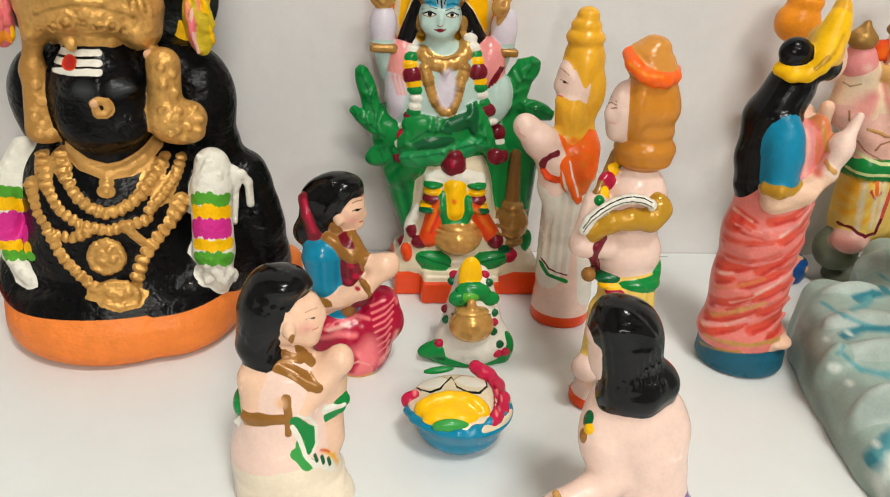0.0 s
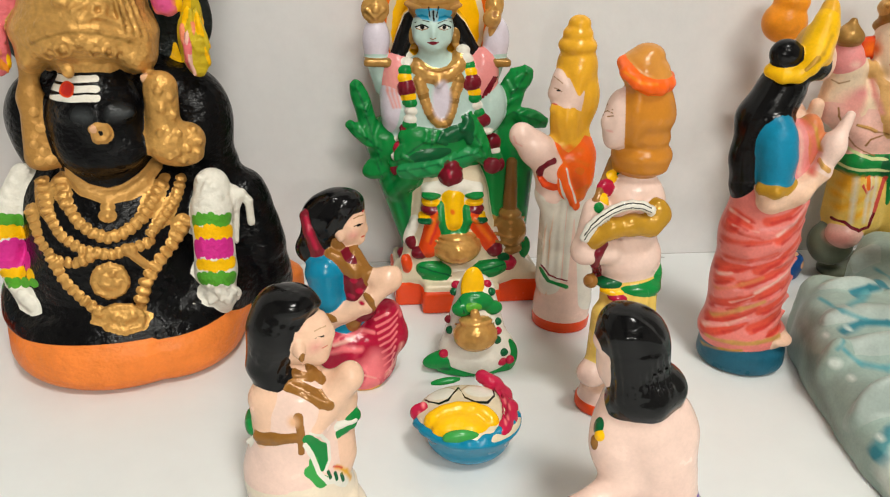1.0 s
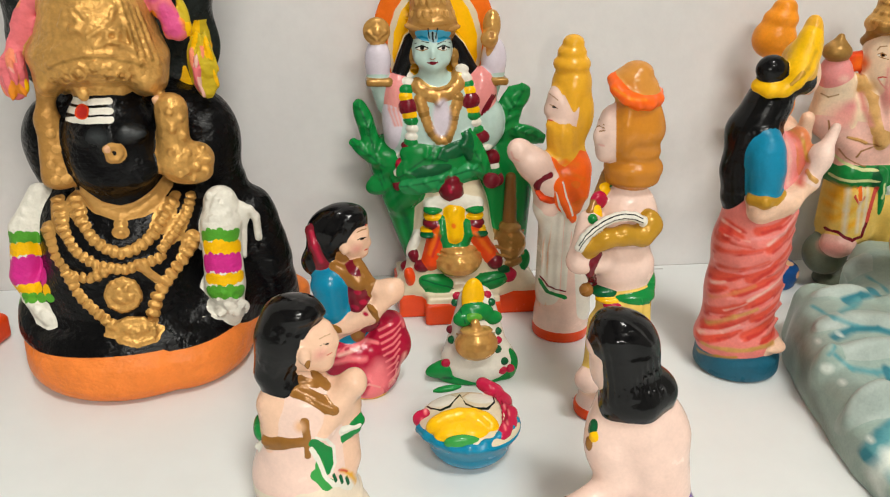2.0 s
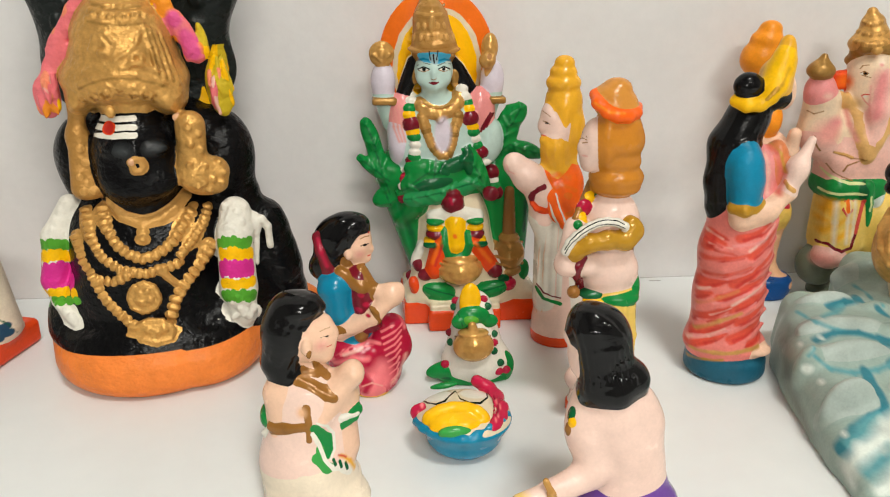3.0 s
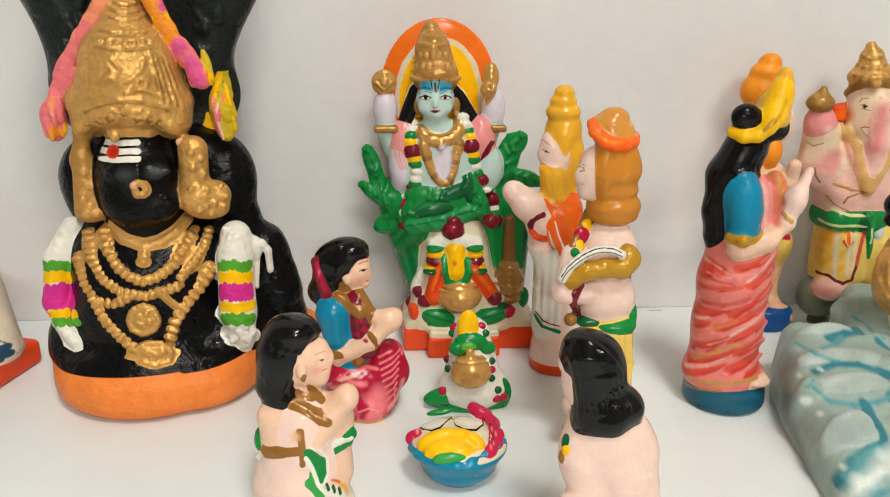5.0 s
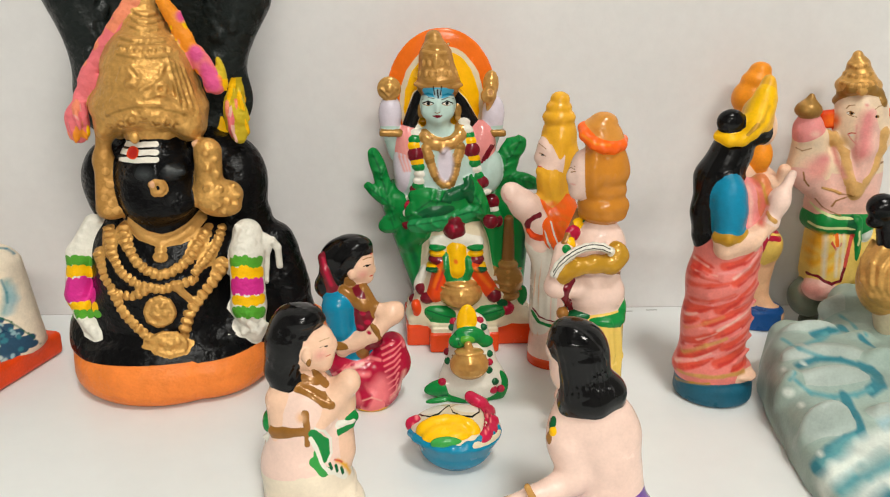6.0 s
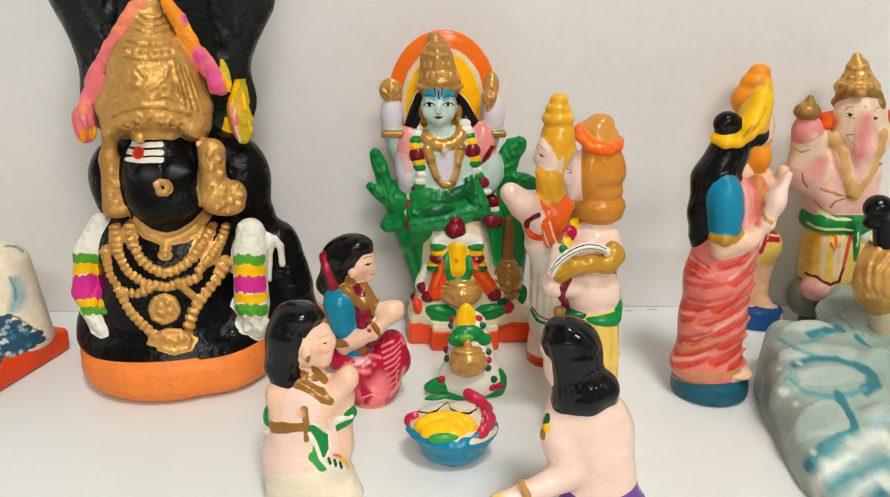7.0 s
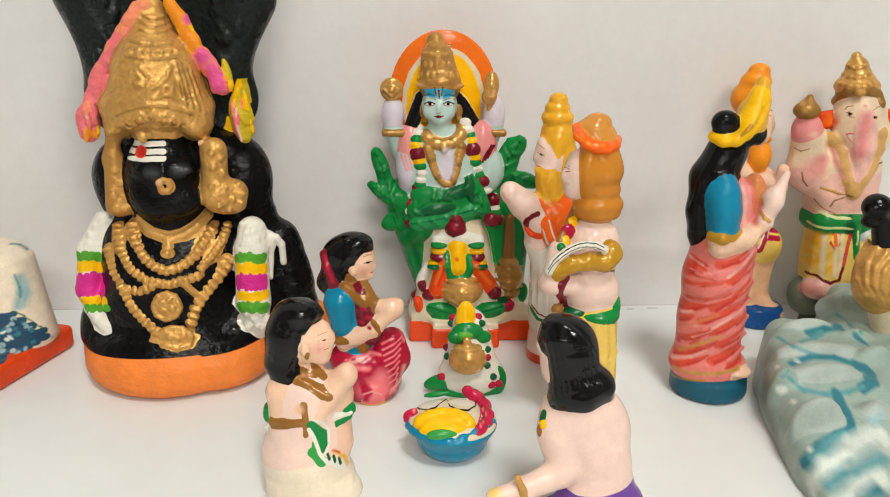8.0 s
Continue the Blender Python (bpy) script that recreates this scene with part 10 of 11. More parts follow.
    f.strand([(-14.8, -6.7, 82.9), (-12.3, -9.4, 78.4), (-10.1, -10.1, 73), (-7.1, -11.1, 61.6)], 0.3, BLACK, melt=1.3)
    f.strand([(-13.4, -7.5, 82.1), (-10.5, -9.2, 77.8), (-8.3, -9.6, 72.9), (-4.8, -10.2, 61.5)], 0.3, BLACK, melt=1.3)
    f.strand([(-12, -8.1, 81.1), (-8.7, -8.8, 77.1), (-6.2, -8.5, 72.6), (-2.5, -9.1, 61.3)], 0.3, BLACK, melt=1.3)
    f.thing("kneeling_man_figurine", (52, -200, 0), ENAMEL,
            "kneeling clay man figurine with long black hair and purple cloth", "figurine")


kneeling_man()


def pot_stand():
    whole = tagged(new("pot_on_stand"), "small gold pot on a white draped stand with green cloth", "ornament")
    whole.location = Vector((16, -92, 0)) / 1000
    f = Clay(0.6)
    f.drum(-1.5, -1, 0, 18, 11.3, 4.1, GREEN, 0.96, 1.3)
    f.ball(-12.1, -5.7, 6.3, 11.3, 3.9, 4.5, GREEN, turn=-10)
    f.ball(11.2, -5.7, 6, 6.8, 4, 9.1, GREEN, turn=10)
    f.dab(-13.9, -9, 3.1, 2.2, 4.4, 0.7, DARKGREEN)
    f.dab(-8.4, -9.8, 4, 2.2, 4.4, 0.7, DARKGREEN)
    f.part("cloth", whole, ENAMEL, "green cloth foot")
    f = Clay(0.6)
    f.rod((0.2, 0, 10.2), (-0.7, 0, 34.3), 14.8, 8.4, WHITE, melt=4)
    f.rod((-7.9, -2.6, 7.2), (9.8, -2.6, 8.2), 7.4, 7.4, WHITE, melt=4)
    f.part("stand", whole, ENAMEL, "white draped stand")
    f = Clay(0.6)
    f.ball(-2.3, -8.1, 34.3, 7.7, 2.7, 4.4, GREEN, melt=1)
    f.ball(-7.8, -9.1, 31.8, 4.4, 2.5, 3.6, GREEN)
    f.ball(5.1, -7.3, 30.9, 4.4, 2.5, 3.3, GREEN)
    f.ball(-3.3, -5.5, 39.7, 5, 2.5, 9.4, YELLOW)
    f.ball(-3.6, -10.4, 33, 3.6, 1.6, 2.2, LEAFGREEN)
    f.line([(-9, -8.8, 35.8), (-7.4, -11.3, 31)], 0.4, DARKGREEN)
    f.part("leaves", whole, ENAMEL, "yellow and green leaf spray")
    f = Clay(0.6)
    f.ball(-8.7, 2.5, 37, 2.2, 1.7, 2, CRIMSON)
    f.part("flower", whole, ENAMEL)
    f = Clay(0.6)
    f.ball(2.9, -4, 40.2, 2.2, 1.7, 1.9, CRIMSON)
    f.part("flower", whole, ENAMEL)
    f = Clay(0.6)
    f.ball(-9.3, 1.8, 34.3, 2.2, 1.7, 2, DARKGREEN)
    f.part("leaf", whole, ENAMEL)
    f = Clay(0.6)
    f.ball(4.5, -5.3, 37.2, 2.2, 1.7, 1.9, DARKGREEN)
    f.part("leaf", whole, ENAMEL)
    f = Clay(0.6)
    f.ball(-11.5, -0.7, 22.5, 2.3, 1.7, 2, MAROON)
    f.part("flower", whole, ENAMEL)
    f = Clay(0.6)
    f.ball(-11.4, -4.1, 19.2, 2.2, 1.7, 2, DARKGREEN)
    f.part("leaf", whole, ENAMEL)
    f = Clay(0.6)
    f.ball(7.5, -7.3, 24.2, 2.2, 1.7, 1.9, DARKGREEN)
    f.part("leaf", whole, ENAMEL)
    f = Clay(0.6)
    f.ball(7.5, -8.7, 20.5, 2.2, 1.7, 1.9, CRIMSON)
    f.part("flower", whole, ENAMEL)
    f = Clay(0.6)
    f.ball(7.2, -10.3, 17, 2.2, 1.7, 1.9, DARKGREEN)
    f.part("leaf", whole, ENAMEL)
    f = Clay(0.6)
    f.ball(-14.5, -7.7, 9.9, 2.2, 1.7, 2, CRIMSON)
    f.part("flower", whole, ENAMEL)
    f = Clay(0.6)
    f.ball(9.9, -11.3, 7, 2.2, 1.7, 2, CRIMSON)
    f.part("flower", whole, ENAMEL)
    f = Clay(0.6)
    f.ball(13.5, -10, 6.9, 2.2, 1.7, 2, CRIMSON)
    f.part("flower", whole, ENAMEL)
    f = Clay(0.6)
    f.ball(10.4, -10.7, 11.1, 2.2, 1.7, 1.9, DARKGREEN)
    f.part("leaf", whole, ENAMEL)
    f = Clay(0.6)
    f.ball(-2.3, -11.8, 21, 9.3, 7.1, 7.4, GOLD, melt=0.5)
    f.ball(-2.5, -11.8, 27.6, 7.1, 4.9, 1.4, GOLD)
    f.rod((-2.5, -11.8, 27.6), (-3.1, -11.8, 31.2), 2.7, 1.9, GOLD)
    f.strand([(-9.9, -5.6, 22.9), (-6.7, -15.4, 26.1), (-2.8, -16.6, 26), (1.2, -15.8, 26.1), (5.9, -9, 24.4)], 0.5, GOLD, melt=0.5)
    f.strand([(-11.3, -10.6, 22.3), (-7.3, -16.9, 23.8), (-2.9, -18.1, 23.7), (1.6, -17.3, 23.9), (7.1, -9.8, 21.7)], 0.5, GOLD, melt=0.5)
    f.strand([(-11.2, -13.5, 20.4), (-7.2, -17.7, 20.9), (-2.9, -18.6, 20.7), (1.5, -18, 21), (6.3, -14.3, 20.5)], 0.5, GOLD, melt=0.5)
    f.strand([(-9.7, -15.3, 18.5), (-6.2, -17.3, 18), (-2.7, -17.9, 17.6), (0.8, -17.7, 18.1), (4.5, -16, 18.7)], 0.5, GOLD, melt=0.5)
    f.part("pot", whole, ENAMEL, "ribbed gold pot")


pot_stand()


def offering_bowl():
    whole = tagged(new("offering_bowl"), "round blue clay bowl heaped with painted offerings", "bowl")
    whole.location = Vector((3, -152, 0)) / 1000
    f = Clay(0.6)
    f.drum(0, 0, 0, 9.5, 9, 7, BLUE, 1.5, 1.5)
    f.drum(0, 0, 4, 13, 12.4, 11.5, BLUE, 1.5, 1.2, melt=4)
    f.strand([(-19.3, -0.9, 14.1), (-16.9, -6.5, 15.2), (-13.6, -10.6, 15.4), (-8.7, -14.1, 15.3), (-3.1, -16, 15.3), (2.8, -15.2, 16.2), (8.9, -12, 17), (13.5, -7.3, 17.3), (17, -2.4, 16.7)], 1.4, BLUE, melt=2)
    f.part("bowl", whole, ENAMEL, "glossy blue clay bowl")
    f = Clay(0.6)
    f.ball(0, 0.6, 15.2, 19, 18, 5.4, CREAM, melt=1)
    f.dab(-9.1, 9.6, 19, 6.1, 4.9, 2.5, WHITE, soft=1)
    f.dab(5.1, 8.8, 19.7, 5.9, 4.7, 2.7, WHITE, soft=1)
    f.line([(-15.7, 10.8, 17.1), (-14.2, 5.5, 18.4), (-10.8, 2.4, 19.5), (-7.1, 3.8, 20), (-3.1, 10.3, 19.6), (-2, 12.7, 19.1)], 0.3, BLACK)
    f.line([(-2, 12.7, 19.1), (-1.2, 4.4, 20.4), (2.3, 0.7, 20.5), (6.7, 0.6, 20.2), (10.2, 5.6, 19.4), (11.4, 13.8, 18)], 0.3, BLACK)
    f.line([(-3.1, 10.3, 19.6), (-6.7, 16.2, 18.2), (-11.8, 15, 18.6), (-14.9, 12.3, 18)], 0.1, BROWN, soft=0.4)
    f.line([(-1.4, 10, 19.7), (3.4, 16.5, 18.1), (8.3, 15.6, 18.7), (11.2, 13.8, 18)], 0.1, BROWN, soft=0.4)
    f.part("filling", whole, ENAMEL, "cream filling with a pair of black-rimmed lobes")
    f = Clay(0.6)
    f.ball(-13.3, -5.4, 17.3, 4, 3.2, 4.7, YELLOW, melt=2)
    f.ball(-9.5, -4, 18.6, 4.5, 3.2, 4.7, YELLOW, melt=2)
    f.ball(-4.9, -3.4, 19.2, 4.5, 3.2, 4.7, YELLOW, melt=2)
    f.ball(-0.3, -4.3, 19.3, 4.5, 3.2, 4.7, YELLOW, melt=2)
    f.ball(3.6, -6.1, 19, 4, 3.2, 4.5, YELLOW, melt=2)
    f.ball(6.2, -8.3, 18.3, 3, 3.2, 3.5, YELLOW, melt=2)
    f.ball(-8.9, -10.2, 17.2, 6, 3.2, 3.3, YELLOW, melt=2)
    f.ball(-1.6, -11.5, 17.7, 6.5, 3.2, 3.2, YELLOW, melt=2)
    f.ball(-4.8, -8.4, 18.4, 7.9, 3.2, 3.7, YELLOW, melt=2)
    f.part("yellow_mound", whole, ENAMEL, "bright yellow scalloped mound")
    f = Clay(0.6)
    f.ball(-5.3, -14.2, 17.1, 6.7, 2.2, 2.8, LEAFG2, melt=1)
    f.part("green_mound", whole, ENAMEL, "light green mound")
    f = Clay(0.6)
    f.strand([(8.4, 18.4, 19.4), (12.3, 15.1, 18), (14.7, 9.6, 17.1), (15, 0.4, 17.9)], 2.5, CRIMSONB, melt=3)
    f.strand([(15.2, -1, 18.7), (14, -5.4, 17.5), (10.8, -10.1, 17.1), (9.1, -12.3, 16.6)], 1.9, CRIMSONB, melt=3)
    f.strand([(7.5, 17.8, 20.6), (9.8, 15.7, 20.3)], 2, CRIMSONB, melt=2)
    f.strand([(11.5, 10.2, 19.6), (12.3, 1.5, 20), (10.3, -8.9, 20.1)], 0.4, CRIMSONB, melt=1.2)
    f.strand([(13.1, 7.7, 20.1), (14.4, -1.4, 21.1), (12, -10.5, 19.7)], 0.4, CRIMSONB, melt=1.2)
    f.dab(13.6, -3.7, 21.1, 0.4, 2, 0.7, PINKF, soft=0.6)
    f.dab(12, -8.4, 20.3, 0.4, 2, 0.7, PINKF, soft=0.6)
    f.dab(10.8, -11.3, 19.7, 0.4, 2, 0.7, PINKF, soft=0.6)
    f.dab(13, 0.8, 20.7, 0.4, 2, 0.7, PINKF, soft=0.6)
    f.part("crimson_cloth", whole, ENAMEL, "crimson cloth")
    f = Clay(0.6)
    f.ball(-17.9, 2.6, 16.3, 3.4, 1.8, 3.6, CRIMSONB, melt=1)
    f.ball(-16.5, 2.3, 18.9, 1.7, 1.3, 1.9, CRIMSONB, melt=1)
    f.dab(-16.6, 1.5, 20.1, 0.7, 2, 1.2, PINKF, soft=0.8)
    f.dab(-18, 0.3, 16.8, 0.5, 2, 1, PINKF, soft=0.8)
    f.part("flower", whole, ENAMEL, "crimson flower")
    f = Clay(0.6)
    f.ball(-6.1, 17.9, 18.9, 6, 1.6, 1.3, GREEN, turn=-8)
    f.part("leaf", whole, ENAMEL, "green leaf")


offering_bowl()


def painted_rock():
    f = Clay(0.9)
    f.block(58, 70, 11.5, 34, 22, 19.5, STONE, 9, 0, -18, 9)
    f.block(53, 86, 16.5, 20, 14, 24.5, STONE, 9, 0, -20, 7)
    f.block(27, 46, 10.5, 44, 22, 18.5, STONE, 10, 6, -13, 9)
    f.block(17, 24, 9, 44, 26, 17, STONE, 11, 3, -13, 10)
    f.block(15, 0, 6, 46, 26, 14, STONE, 10, 3, -13, 10)
    f.block(13, -22, 3.5, 48, 26, 11.5, STONE, 9, 3, -13, 10)
    f.block(13, -44, 1, 52, 24, 9, STONE, 6, 2, -13, 10)
    f.block(69, 40, 12.5, 34, 50, 20.5, STONE, 10, 0, -10, 4)
    f.block(67, -20, 7, 44, 50, 15, STONE, 10, 0, -10, 4)
    f.ball(-8, 13.2, 26, 16, 4.5, 7, STONEL, melt=4)
    f.ball(-26.1, -15.6, 18, 11.5, 4.5, 13.9, STONEL, melt=4)
    f.ball(3.2, 54.8, 31, 13.7, 4.5, 6.3, STONEL, melt=4)
    f.ball(32.7, 83.5, 31.3, 10.4, 4.5, 7.3, STONEL, melt=4)
    f.ball(-3.5, 33.3, 28.7, 19, 4.5, 4.9, STONEL, melt=4)
    f.ball(-27.6, 13.4, 20.1, 5.2, 4.5, 11.4, STONE, melt=4)
    f.ball(22.8, 27.1, 26.8, 8.1, 4.5, 8.1, STONE, melt=4)
    f.ball(1.9, -11, 20.1, 6.8, 4.5, 7.3, STONEL, melt=4)
    f.ball(25.1, 48.2, 29, 7.3, 4.5, 5.1, STONE, melt=4)
    f.line([(-0.5, 46.6, 32.5), (9.7, 51.1, 33.4), (22.3, 59.4, 30.9), (22.9, 44.6, 32.1), (25.3, 40.2, 30.1)], 1.5, SEA, soft=1.2, taper=0.8)
    f.line([(8.2, 49.6, 32.3), (-0.8, 41.2, 32.5), (-10.1, 35.7, 33.3)], 0.8, TEALL, soft=1.2, taper=0.8)
    f.line([(-15.2, 47.3, 30.5), (-15.4, 33.4, 32.7), (-6.4, 28.3, 30.2), (9, 25.3, 27.9)], 0.9, TEALL, soft=1.2, taper=0.8)
    f.line([(-19.7, 23.5, 27.8), (-8.9, 27.7, 29.4), (3.1, 27.6, 29.2), (10.6, 23.2, 27.4), (8.4, 10.4, 27.2)], 1, SEA, soft=1.2, taper=0.8)
    f.line([(11.5, 21.9, 27.2), (14.8, 18.5, 26.7), (11.4, 9.3, 26.5), (3.6, 4, 24.9)], 2, SEA, soft=1.2, taper=0.8)
    f.line([(-27.8, 10.2, 28), (-22.9, 5.6, 24.1), (-14.3, 2.1, 23.5), (-3.5, 2.8, 24), (5, 5, 25.5)], 0.8, TEALL, soft=1.2, taper=0.8)
    f.line([(-8.7, 1.2, 23.3), (-10.7, -6.6, 22.1), (-12.7, -16.5, 20.9), (-14.3, -23, 18.1)], 2.2, SEA, soft=1.2, taper=0.8)
    f.line([(-13.5, -21.6, 18.5), (-21.3, -25.6, 17.6), (-31.5, -31.8, 17), (-38.9, -33.6, 10.8)], 2.3, SEA, soft=1.2, taper=0.8)
    f.line([(-17.4, -22.9, 18.1), (-28.8, -30.2, 17.5), (-36.8, -33.1, 13.8)], 1.5, TEALL, soft=1.2, taper=0.8)
    f.line([(30.3, 73.4, 30.6), (28.5, 60, 31.5), (25.8, 45.7, 33.1)], 1, TEALL, soft=1.2, taper=0.8)
    f.line([(-27.3, 12, 30.7), (-30, 11, 27.6)], 0.6, TEALL, soft=1.2, taper=0.8)
    f.line([(-2.9, -24.2, 17.9), (-17.7, -32.1, 17), (-33.5, -40, 13.4), (-40.3, -42.1, 5.3)], 3.1, FOAM, soft=2.6, taper=0.7)
    f.line([(-14.4, -44.1, 13), (-27.1, -49.5, 11.5), (-37.1, -55.7, 9.1)], 2.7, FOAM, soft=2.6, taper=0.7)
    f.line([(-9.8, -35.7, 16.5), (-23.4, -40.6, 14.1), (-37.8, -48.3, 11)], 2, TEALL, soft=2.6, taper=0.7)
    f.line([(-18.8, -51.7, 11.2), (-28.6, -56.1, 10.3)], 1.7, SEA, soft=2.6, taper=0.7)
    f.line([(-6.3, -30, 16.8), (-26.4, -39.6, 14.3)], 0.9, STONEL, soft=2.6, taper=0.7)
    f.line([(-3.1, -16.8, 20.8), (1.6, -15.6, 22.7)], 1.4, PALEBLUE, soft=2.6, taper=0.7)
    f.dab(-30.5, 9.4, 22.2, 2.8, 2.2, 2, FOAM, soft=2)
    f.dab(-28.7, 0.9, 20.6, 1, 2, 1.7, FOAM, soft=2)
    f.dab(-35.5, -28.8, 15.2, 1.2, 2, 0.7, FOAM, soft=2)
    f.dab(-24.5, 26.7, 24.8, 0.8, 2, 0.8, FOAM, soft=2)
    f.dab(-16.1, 25.2, 28.3, 1.1, 2, 0.5, FOAM, soft=2)
    # Shade on the rock's left side, painted as a soft darker stone tone.
    f.line([(-21, 42.9, 26), (-27.6, 31.1, 16.8), (-31.3, 18.9, 8.4), (-36.3, -6.7, 3.2)], 2.8, STONESHADE, soft=5)
    f.line([(-37.6, -15.8, 14.3), (-38.8, -23.4, 5.5), (-40.2, -38.5, 2.3)], 1.9, STONE, soft=5)
    f.thing("painted_rock", (183, -150, 0), SATIN,
            "grey green clay rock mound with painted blue water streaks", "rock")


painted_rock()


def golden_pot():
    whole = tagged(new("golden_pot"), "ribbed gold pot with black knob on a cream foot", "ornament")
    whole.location = Vector((234, -95, 0)) / 1000
    f = Clay(0.85)
    f.drum(0, 0, 0, 6.1, 5.1, 15.3, CREAM, 0.9, 1.5)
    f.rod((-6.1, 0, 42), (2, 0, 11.9), 10.3, 8.8, CREAM, melt=3)
    f.part("foot", whole, SATIN, "cream foot")
    f = Clay(0.85)
    f.ball(-11.3, 0, 59.4, 16.9, 12.4, 20.3, GOLD)
    f.strand([(-20.6, 5.6, 76.3), (-26, 2.8, 68.3), (-27.8, -2.1, 59.6), (-24.3, -6.5, 52.3), (-17.2, -8.8, 47.2)], 1.3, GOLD, melt=1)
    f.strand([(-20.5, -2.2, 75.8), (-25.5, -3.9, 68.2), (-25.7, -6.1, 59.3), (-21.7, -8.5, 51.9), (-16, -9.6, 47.5)], 1.2, GOLD, melt=1)
    f.strand([(-18.2, -6.6, 74.3), (-23.1, -7.5, 67.1), (-22.9, -8.9, 58.5), (-18.7, -10, 51.3), (-14.5, -9.9, 47.6)], 1.2, GOLD, melt=1)
    f.strand([(-14.9, -9.2, 72.3), (-19.9, -9.8, 65.6), (-19.4, -10.7, 57.4), (-15.2, -10.8, 50.4), (-12.8, -10.1, 47.7)], 1.2, GOLD, melt=1)
    f.strand([(-10.7, -10.6, 69.9), (-16.3, -11.4, 63.8), (-15.5, -11.8, 56.1), (-11.1, -10.6, 49.1), (-11.2, -10.2, 47.7)], 1.2, GOLD, melt=1)
    f.part("body", whole, SATIN, "ribbed gold body")
    f = Clay(0.85)
    f.ball(-23.8, -1, 95.5, 7.1, 6.6, 6.6, BLACK)
    f.ball(-26.2, -1, 88.4, 4.1, 3.8, 3.3, BLACK)
    f.rod((-20.9, 0, 93.8), (-15.2, 0, 76.6), 4.9, 6.1, BLACK, melt=2)
    f.part("knob", whole, SATIN, "glossy black knob")


golden_pot()


def cream_figure():
    f = Clay(0.9)
    f.block(-30, 31, 6.5, 36, 29, 6.5, VERMILION, 3, spin=-17.4)
    f.drum(-34, 31, 8, 46, 25, 58, CREAMW, 0.8, 9, 3)
    f.line([(-19.1, 9.5, 28.9), (-9.4, 12.5, 31.6), (-2.9, 15.7, 32)], 1.9, NAVY, soft=0.5)
    f.line([(-19.4, 9.1, 26), (-9.7, 12.1, 28.8), (0.6, 17.5, 28.2)], 1.9, NAVY, soft=0.5)
    f.line([(-19.6, 8.8, 23.2), (-9.9, 11.7, 26), (3.9, 19.7, 24.1)], 1.9, NAVY, soft=0.5)
    f.line([(-19.9, 8.5, 20.3), (-10.2, 11.4, 23.1), (7, 22.5, 19.8)], 1.9, NAVY, soft=0.5)
    f.line([(-20.2, 8.2, 17.4), (-10.4, 11, 20.2), (7.9, 22.9, 16.4)], 1.9, NAVY, soft=0.5)
    f.line([(-20.6, 8, 14.5), (-10.7, 10.6, 17.4), (4.8, 19.5, 14.9)], 1.9, NAVY, soft=0.5)
    f.line([(-19.4, 4.9, 12.9), (-11, 10.3, 14.4), (1.8, 16.3, 13.3)], 1.9, NAVY, soft=0.5)
    f.line([(-16.6, -1.2, 12.8), (-9.7, 7, 12.9), (-0.3, 11.2, 12.6)], 1.9, NAVY, soft=0.5)
    f.line([(-15.7, -3.5, 11), (-6.9, 0.7, 12.9), (-1.9, 5.3, 12.4)], 1.9, NAVY, soft=0.5)
    f.line([(-16.2, -3.6, 8), (-4.8, -4.3, 12.3), (-3.4, -0.4, 12.2)], 1.9, NAVY, soft=0.5)
    f.line([(-16.7, -3.4, 4.9), (-4.4, -5.8, 10.1), (-3.7, -4.2, 11.1)], 1.9, NAVY, soft=0.5)
    f.line([(-17.5, -2.9, 1.6), (-4.8, -6, 7.2), (-3.8, -5, 8.5)], 1.9, NAVY, soft=0.5)
    f.line([(-18, -2.8, -1.4), (-5.1, -6.2, 4.3), (-4, -5.4, 5.7)], 1.9, NAVY, soft=0.5)
    f.line([(-17.4, -4.6, -3.5), (-5.8, -5.8, 1.1), (-4.3, -5.7, 2.8)], 1.9, NAVY, soft=0.5)
    f.dab(-1.2, 10.3, 12.8, 1.6, 2, 1, PALEBLUE, soft=0.8, turn=5)
    f.dab(1.8, 17.9, 24.3, 1.1, 2, 0.7, PALEBLUE, soft=0.8, turn=8)
    f.dab(1.8, 18.1, 25.3, 0.6, 2, 1, PALEBLUE, soft=0.8, turn=-53)
    f.dab(-3.6, 7.6, 12.9, 0.8, 2, 0.8, PALEBLUE, soft=0.8, turn=-23)
    f.dab(-1.8, 15.1, 21.9, 1.7, 2, 1.4, SEA, soft=0.8, turn=47)
    f.dab(-10.4, 11.4, 24.6, 1.4, 2, 1, STONEL, soft=0.8, turn=-57)
    f.dab(-2.6, 15.6, 29.8, 1.3, 2, 1.2, STONEL, soft=0.8, turn=-26)
    f.dab(-4.6, 13.5, 21.3, 0.6, 2, 0.9, PALEBLUE, soft=0.8, turn=58)
    f.dab(-9.5, 11.8, 24.7, 0.7, 2, 0.6, SEA, soft=0.8, turn=42)
    f.dab(-8.7, 11.1, 14.6, 1.7, 2, 1.2, PALEBLUE, soft=0.8, turn=-7)
    f.dab(-2.5, 15, 24.5, 0.9, 2, 1.4, SEA, soft=0.8, turn=42)
    f.dab(-11.6, 11.3, 27.3, 1.7, 2, 1.1, PALEBLUE, soft=0.8, turn=13)
    f.dab(-7.3, 12.5, 23.9, 1.4, 2, 0.8, FOAM, soft=0.8, turn=-23)
    f.dab(-2.9, 15.5, 29.8, 0.8, 2, 1.1, PALEBLUE, soft=0.8, turn=-59)
    f.dab(1.1, 16.4, 17.5, 1.1, 2, 1.4, NAVY, soft=0.8, turn=1)
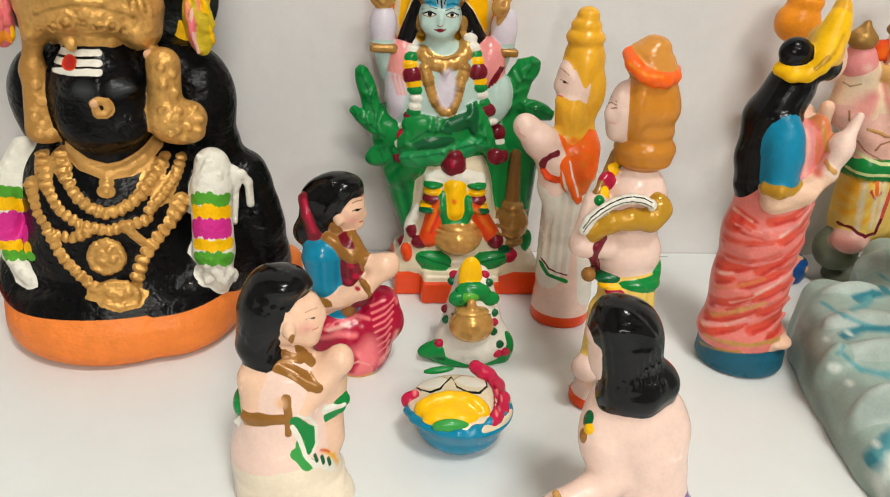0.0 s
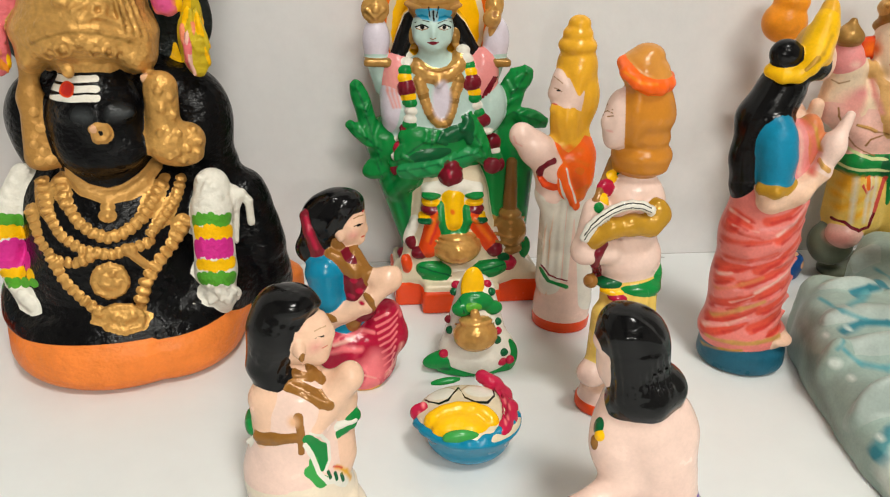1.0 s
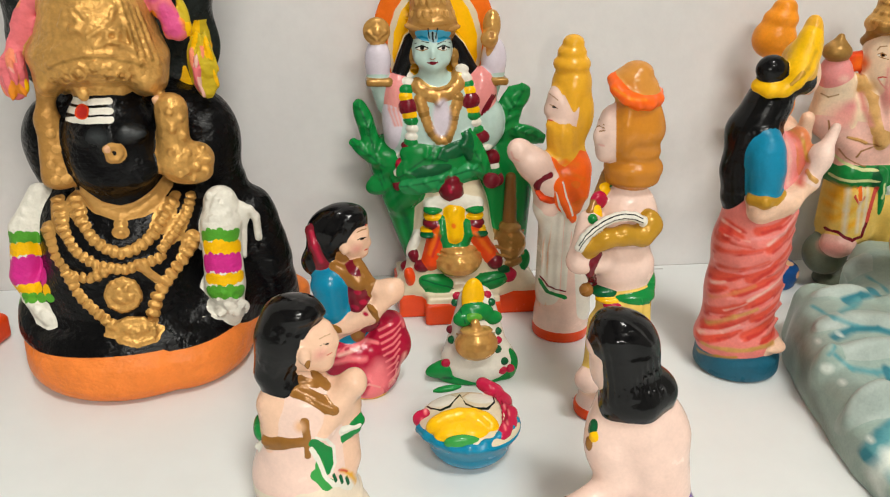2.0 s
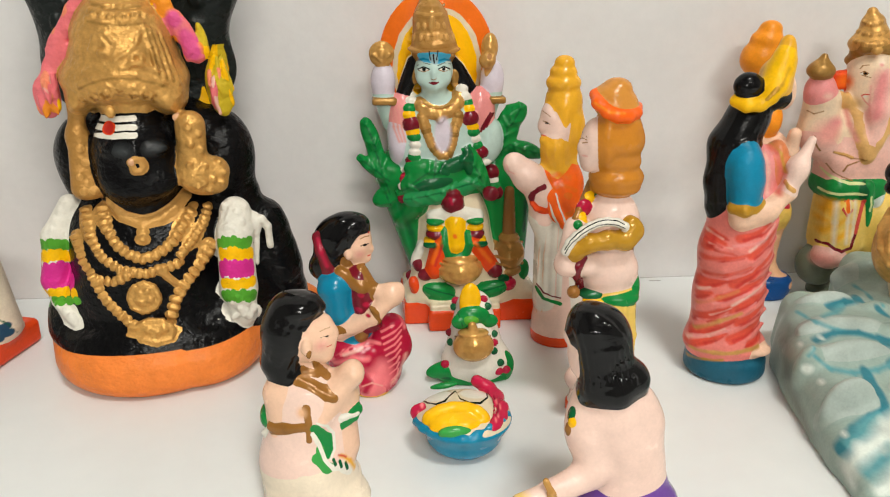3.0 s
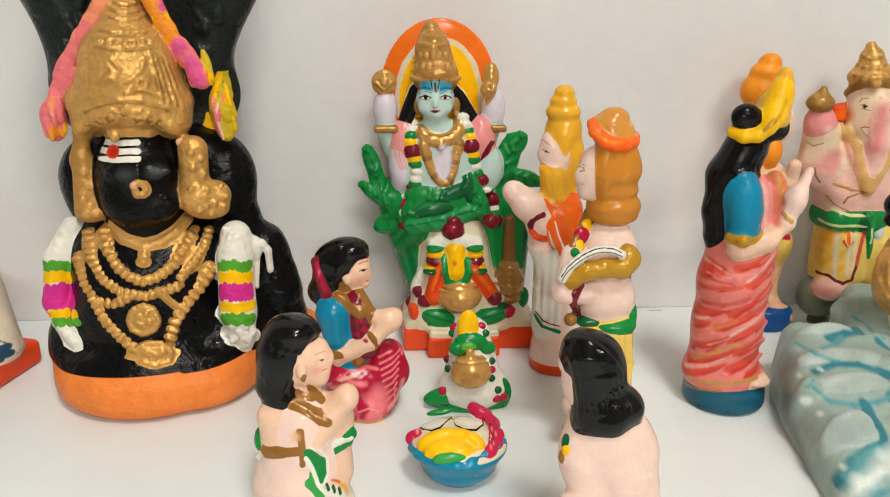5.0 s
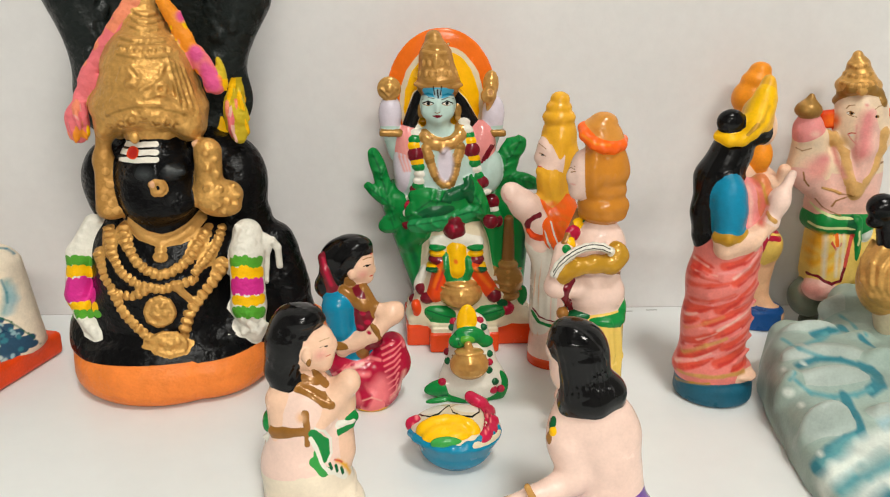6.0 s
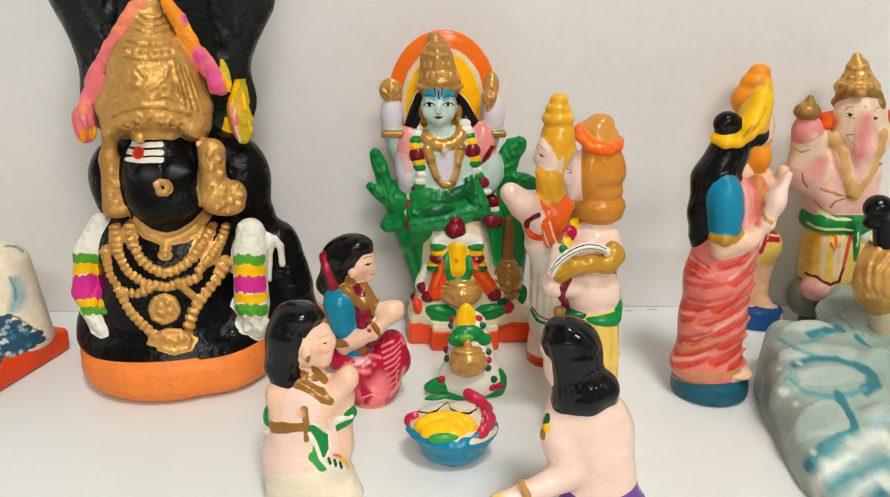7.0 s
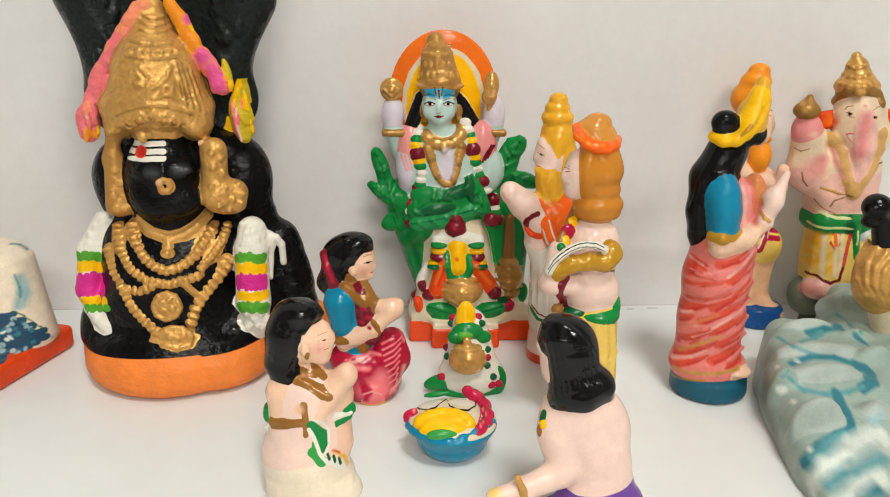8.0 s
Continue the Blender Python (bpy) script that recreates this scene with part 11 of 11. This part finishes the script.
    f.dab(-5, 13.7, 24.5, 1.2, 2, 1.2, PALEBLUE, soft=0.8, turn=-40)
    f.dab(-2.2, 15.7, 28.5, 0.6, 2, 1.4, NAVY, soft=0.8, turn=-30)
    f.dab(3.9, 18.5, 15.7, 1.1, 2, 1.3, SEA, soft=0.8, turn=2)
    f.dab(-5.2, 13.8, 26.6, 1.4, 2, 0.6, STONEL, soft=0.8, turn=-31)
    f.dab(-2.8, 14.7, 23.2, 0.6, 2, 0.8, NAVY, soft=0.8, turn=7)
    f.dab(1, 17.6, 26.6, 1, 2, 1.3, SEA, soft=0.8, turn=-18)
    f.dab(1.2, 17.7, 26.2, 0.6, 2, 0.6, PALEBLUE, soft=0.8, turn=56)
    f.dab(-4.2, 13.7, 21.2, 0.6, 2, 1.1, SEA, soft=0.8, turn=-51)
    f.dab(-11.4, 9.8, 13.8, 1.4, 2, 1.3, NAVY, soft=0.8, turn=34)
    f.dab(-11, 10.4, 16.4, 0.6, 2, 1.3, PALEBLUE, soft=0.8, turn=41)
    f.dab(-12.5, 9.9, 15.6, 0.6, 2, 1.1, SEA, soft=0.8, turn=-12)
    f.dab(-8.7, 3.8, 12.9, 1.6, 2, 1.3, PALEBLUE, soft=0.8, turn=33)
    f.dab(-1.5, 11.6, 12.9, 1.1, 2, 1, STONEL, soft=0.8, turn=-21)
    f.dab(0.9, 15.5, 13.5, 0.8, 2, 1.2, PALEBLUE, soft=0.8, turn=3)
    f.dab(-3.5, 14.8, 27.4, 1.2, 2, 1, PALEBLUE, soft=0.8, turn=36)
    f.dab(-8.2, 11.5, 17.5, 1.5, 2, 1.3, PALEBLUE, soft=0.8, turn=52)
    f.dab(-7.2, 12.8, 25.3, 1.6, 2, 0.7, SEA, soft=0.8, turn=-43)
    f.dab(-9, 11.2, 16.9, 0.9, 2, 0.7, SEA, soft=0.8, turn=-8)
    f.dab(-4, 12.4, 13.5, 1.3, 2, 1.2, STONEL, soft=0.8, turn=47)
    f.dab(-9.9, 12.5, 32.8, 1.5, 2, 0.6, SEA, soft=0.8, turn=30)
    f.dab(-6, 12.7, 20, 1.3, 2, 1, FOAM, soft=0.8, turn=22)
    f.dab(-9.8, 10.9, 16.9, 0.6, 2, 1.3, PALEBLUE, soft=0.8, turn=-30)
    f.dab(-10.6, 10.2, 14, 1.3, 2, 0.9, STONEL, soft=0.8, turn=-51)
    f.dab(3.2, 18.9, 23.3, 1.1, 2, 0.7, PALEBLUE, soft=0.8, turn=-59)
    f.dab(-11.4, 11.2, 25.8, 1.4, 2, 1, FOAM, soft=0.8, turn=6)
    f.dab(3.5, 19, 22.2, 1, 2, 1.3, SEA, soft=0.8, turn=-11)
    f.dab(-9.9, 10.8, 17, 1.3, 2, 1.3, STONEL, soft=0.8, turn=-12)
    f.dab(-4.5, 13.5, 20.7, 1.7, 2, 0.6, FOAM, soft=0.8, turn=50)
    f.line([(0.7, 21.2, 50), (1.3, 20.5, 42.7), (-0.9, 17.5, 35.5)], 1.1, TEALL, soft=4)
    f.line([(2, 22, 46.7), (2.6, 21.4, 40.8), (1.2, 19.2, 35.7)], 1.1, PALEBLUE, soft=4)
    f.line([(-0.8, 20.1, 51.8), (0.5, 20.1, 45.3), (0.6, 19.4, 40.1)], 0.3, SEA, soft=1)
    f.line([(-5.4, 30.2, 64.7), (-2.4, 33, 63.6), (1.5, 32, 61.2)], 0.5, SEA, soft=1)
    f.line([(-3.1, 15.8, 33.8), (1.3, 18.5, 30.5), (6.8, 22.7, 22.5), (9.8, 28, 14.4)], 0.3, DARKGREEN, soft=0.6)
    f.block(-30, 31, 6.5, 37, 30, 6.4, VERMILION, 3, spin=-17.4, paint=True)
    f.thing("draped_figurine", (-210, -85, 0), SATIN,
            "cream draped clay figurine with blue dappled front on orange base", "figurine")


cream_figure()
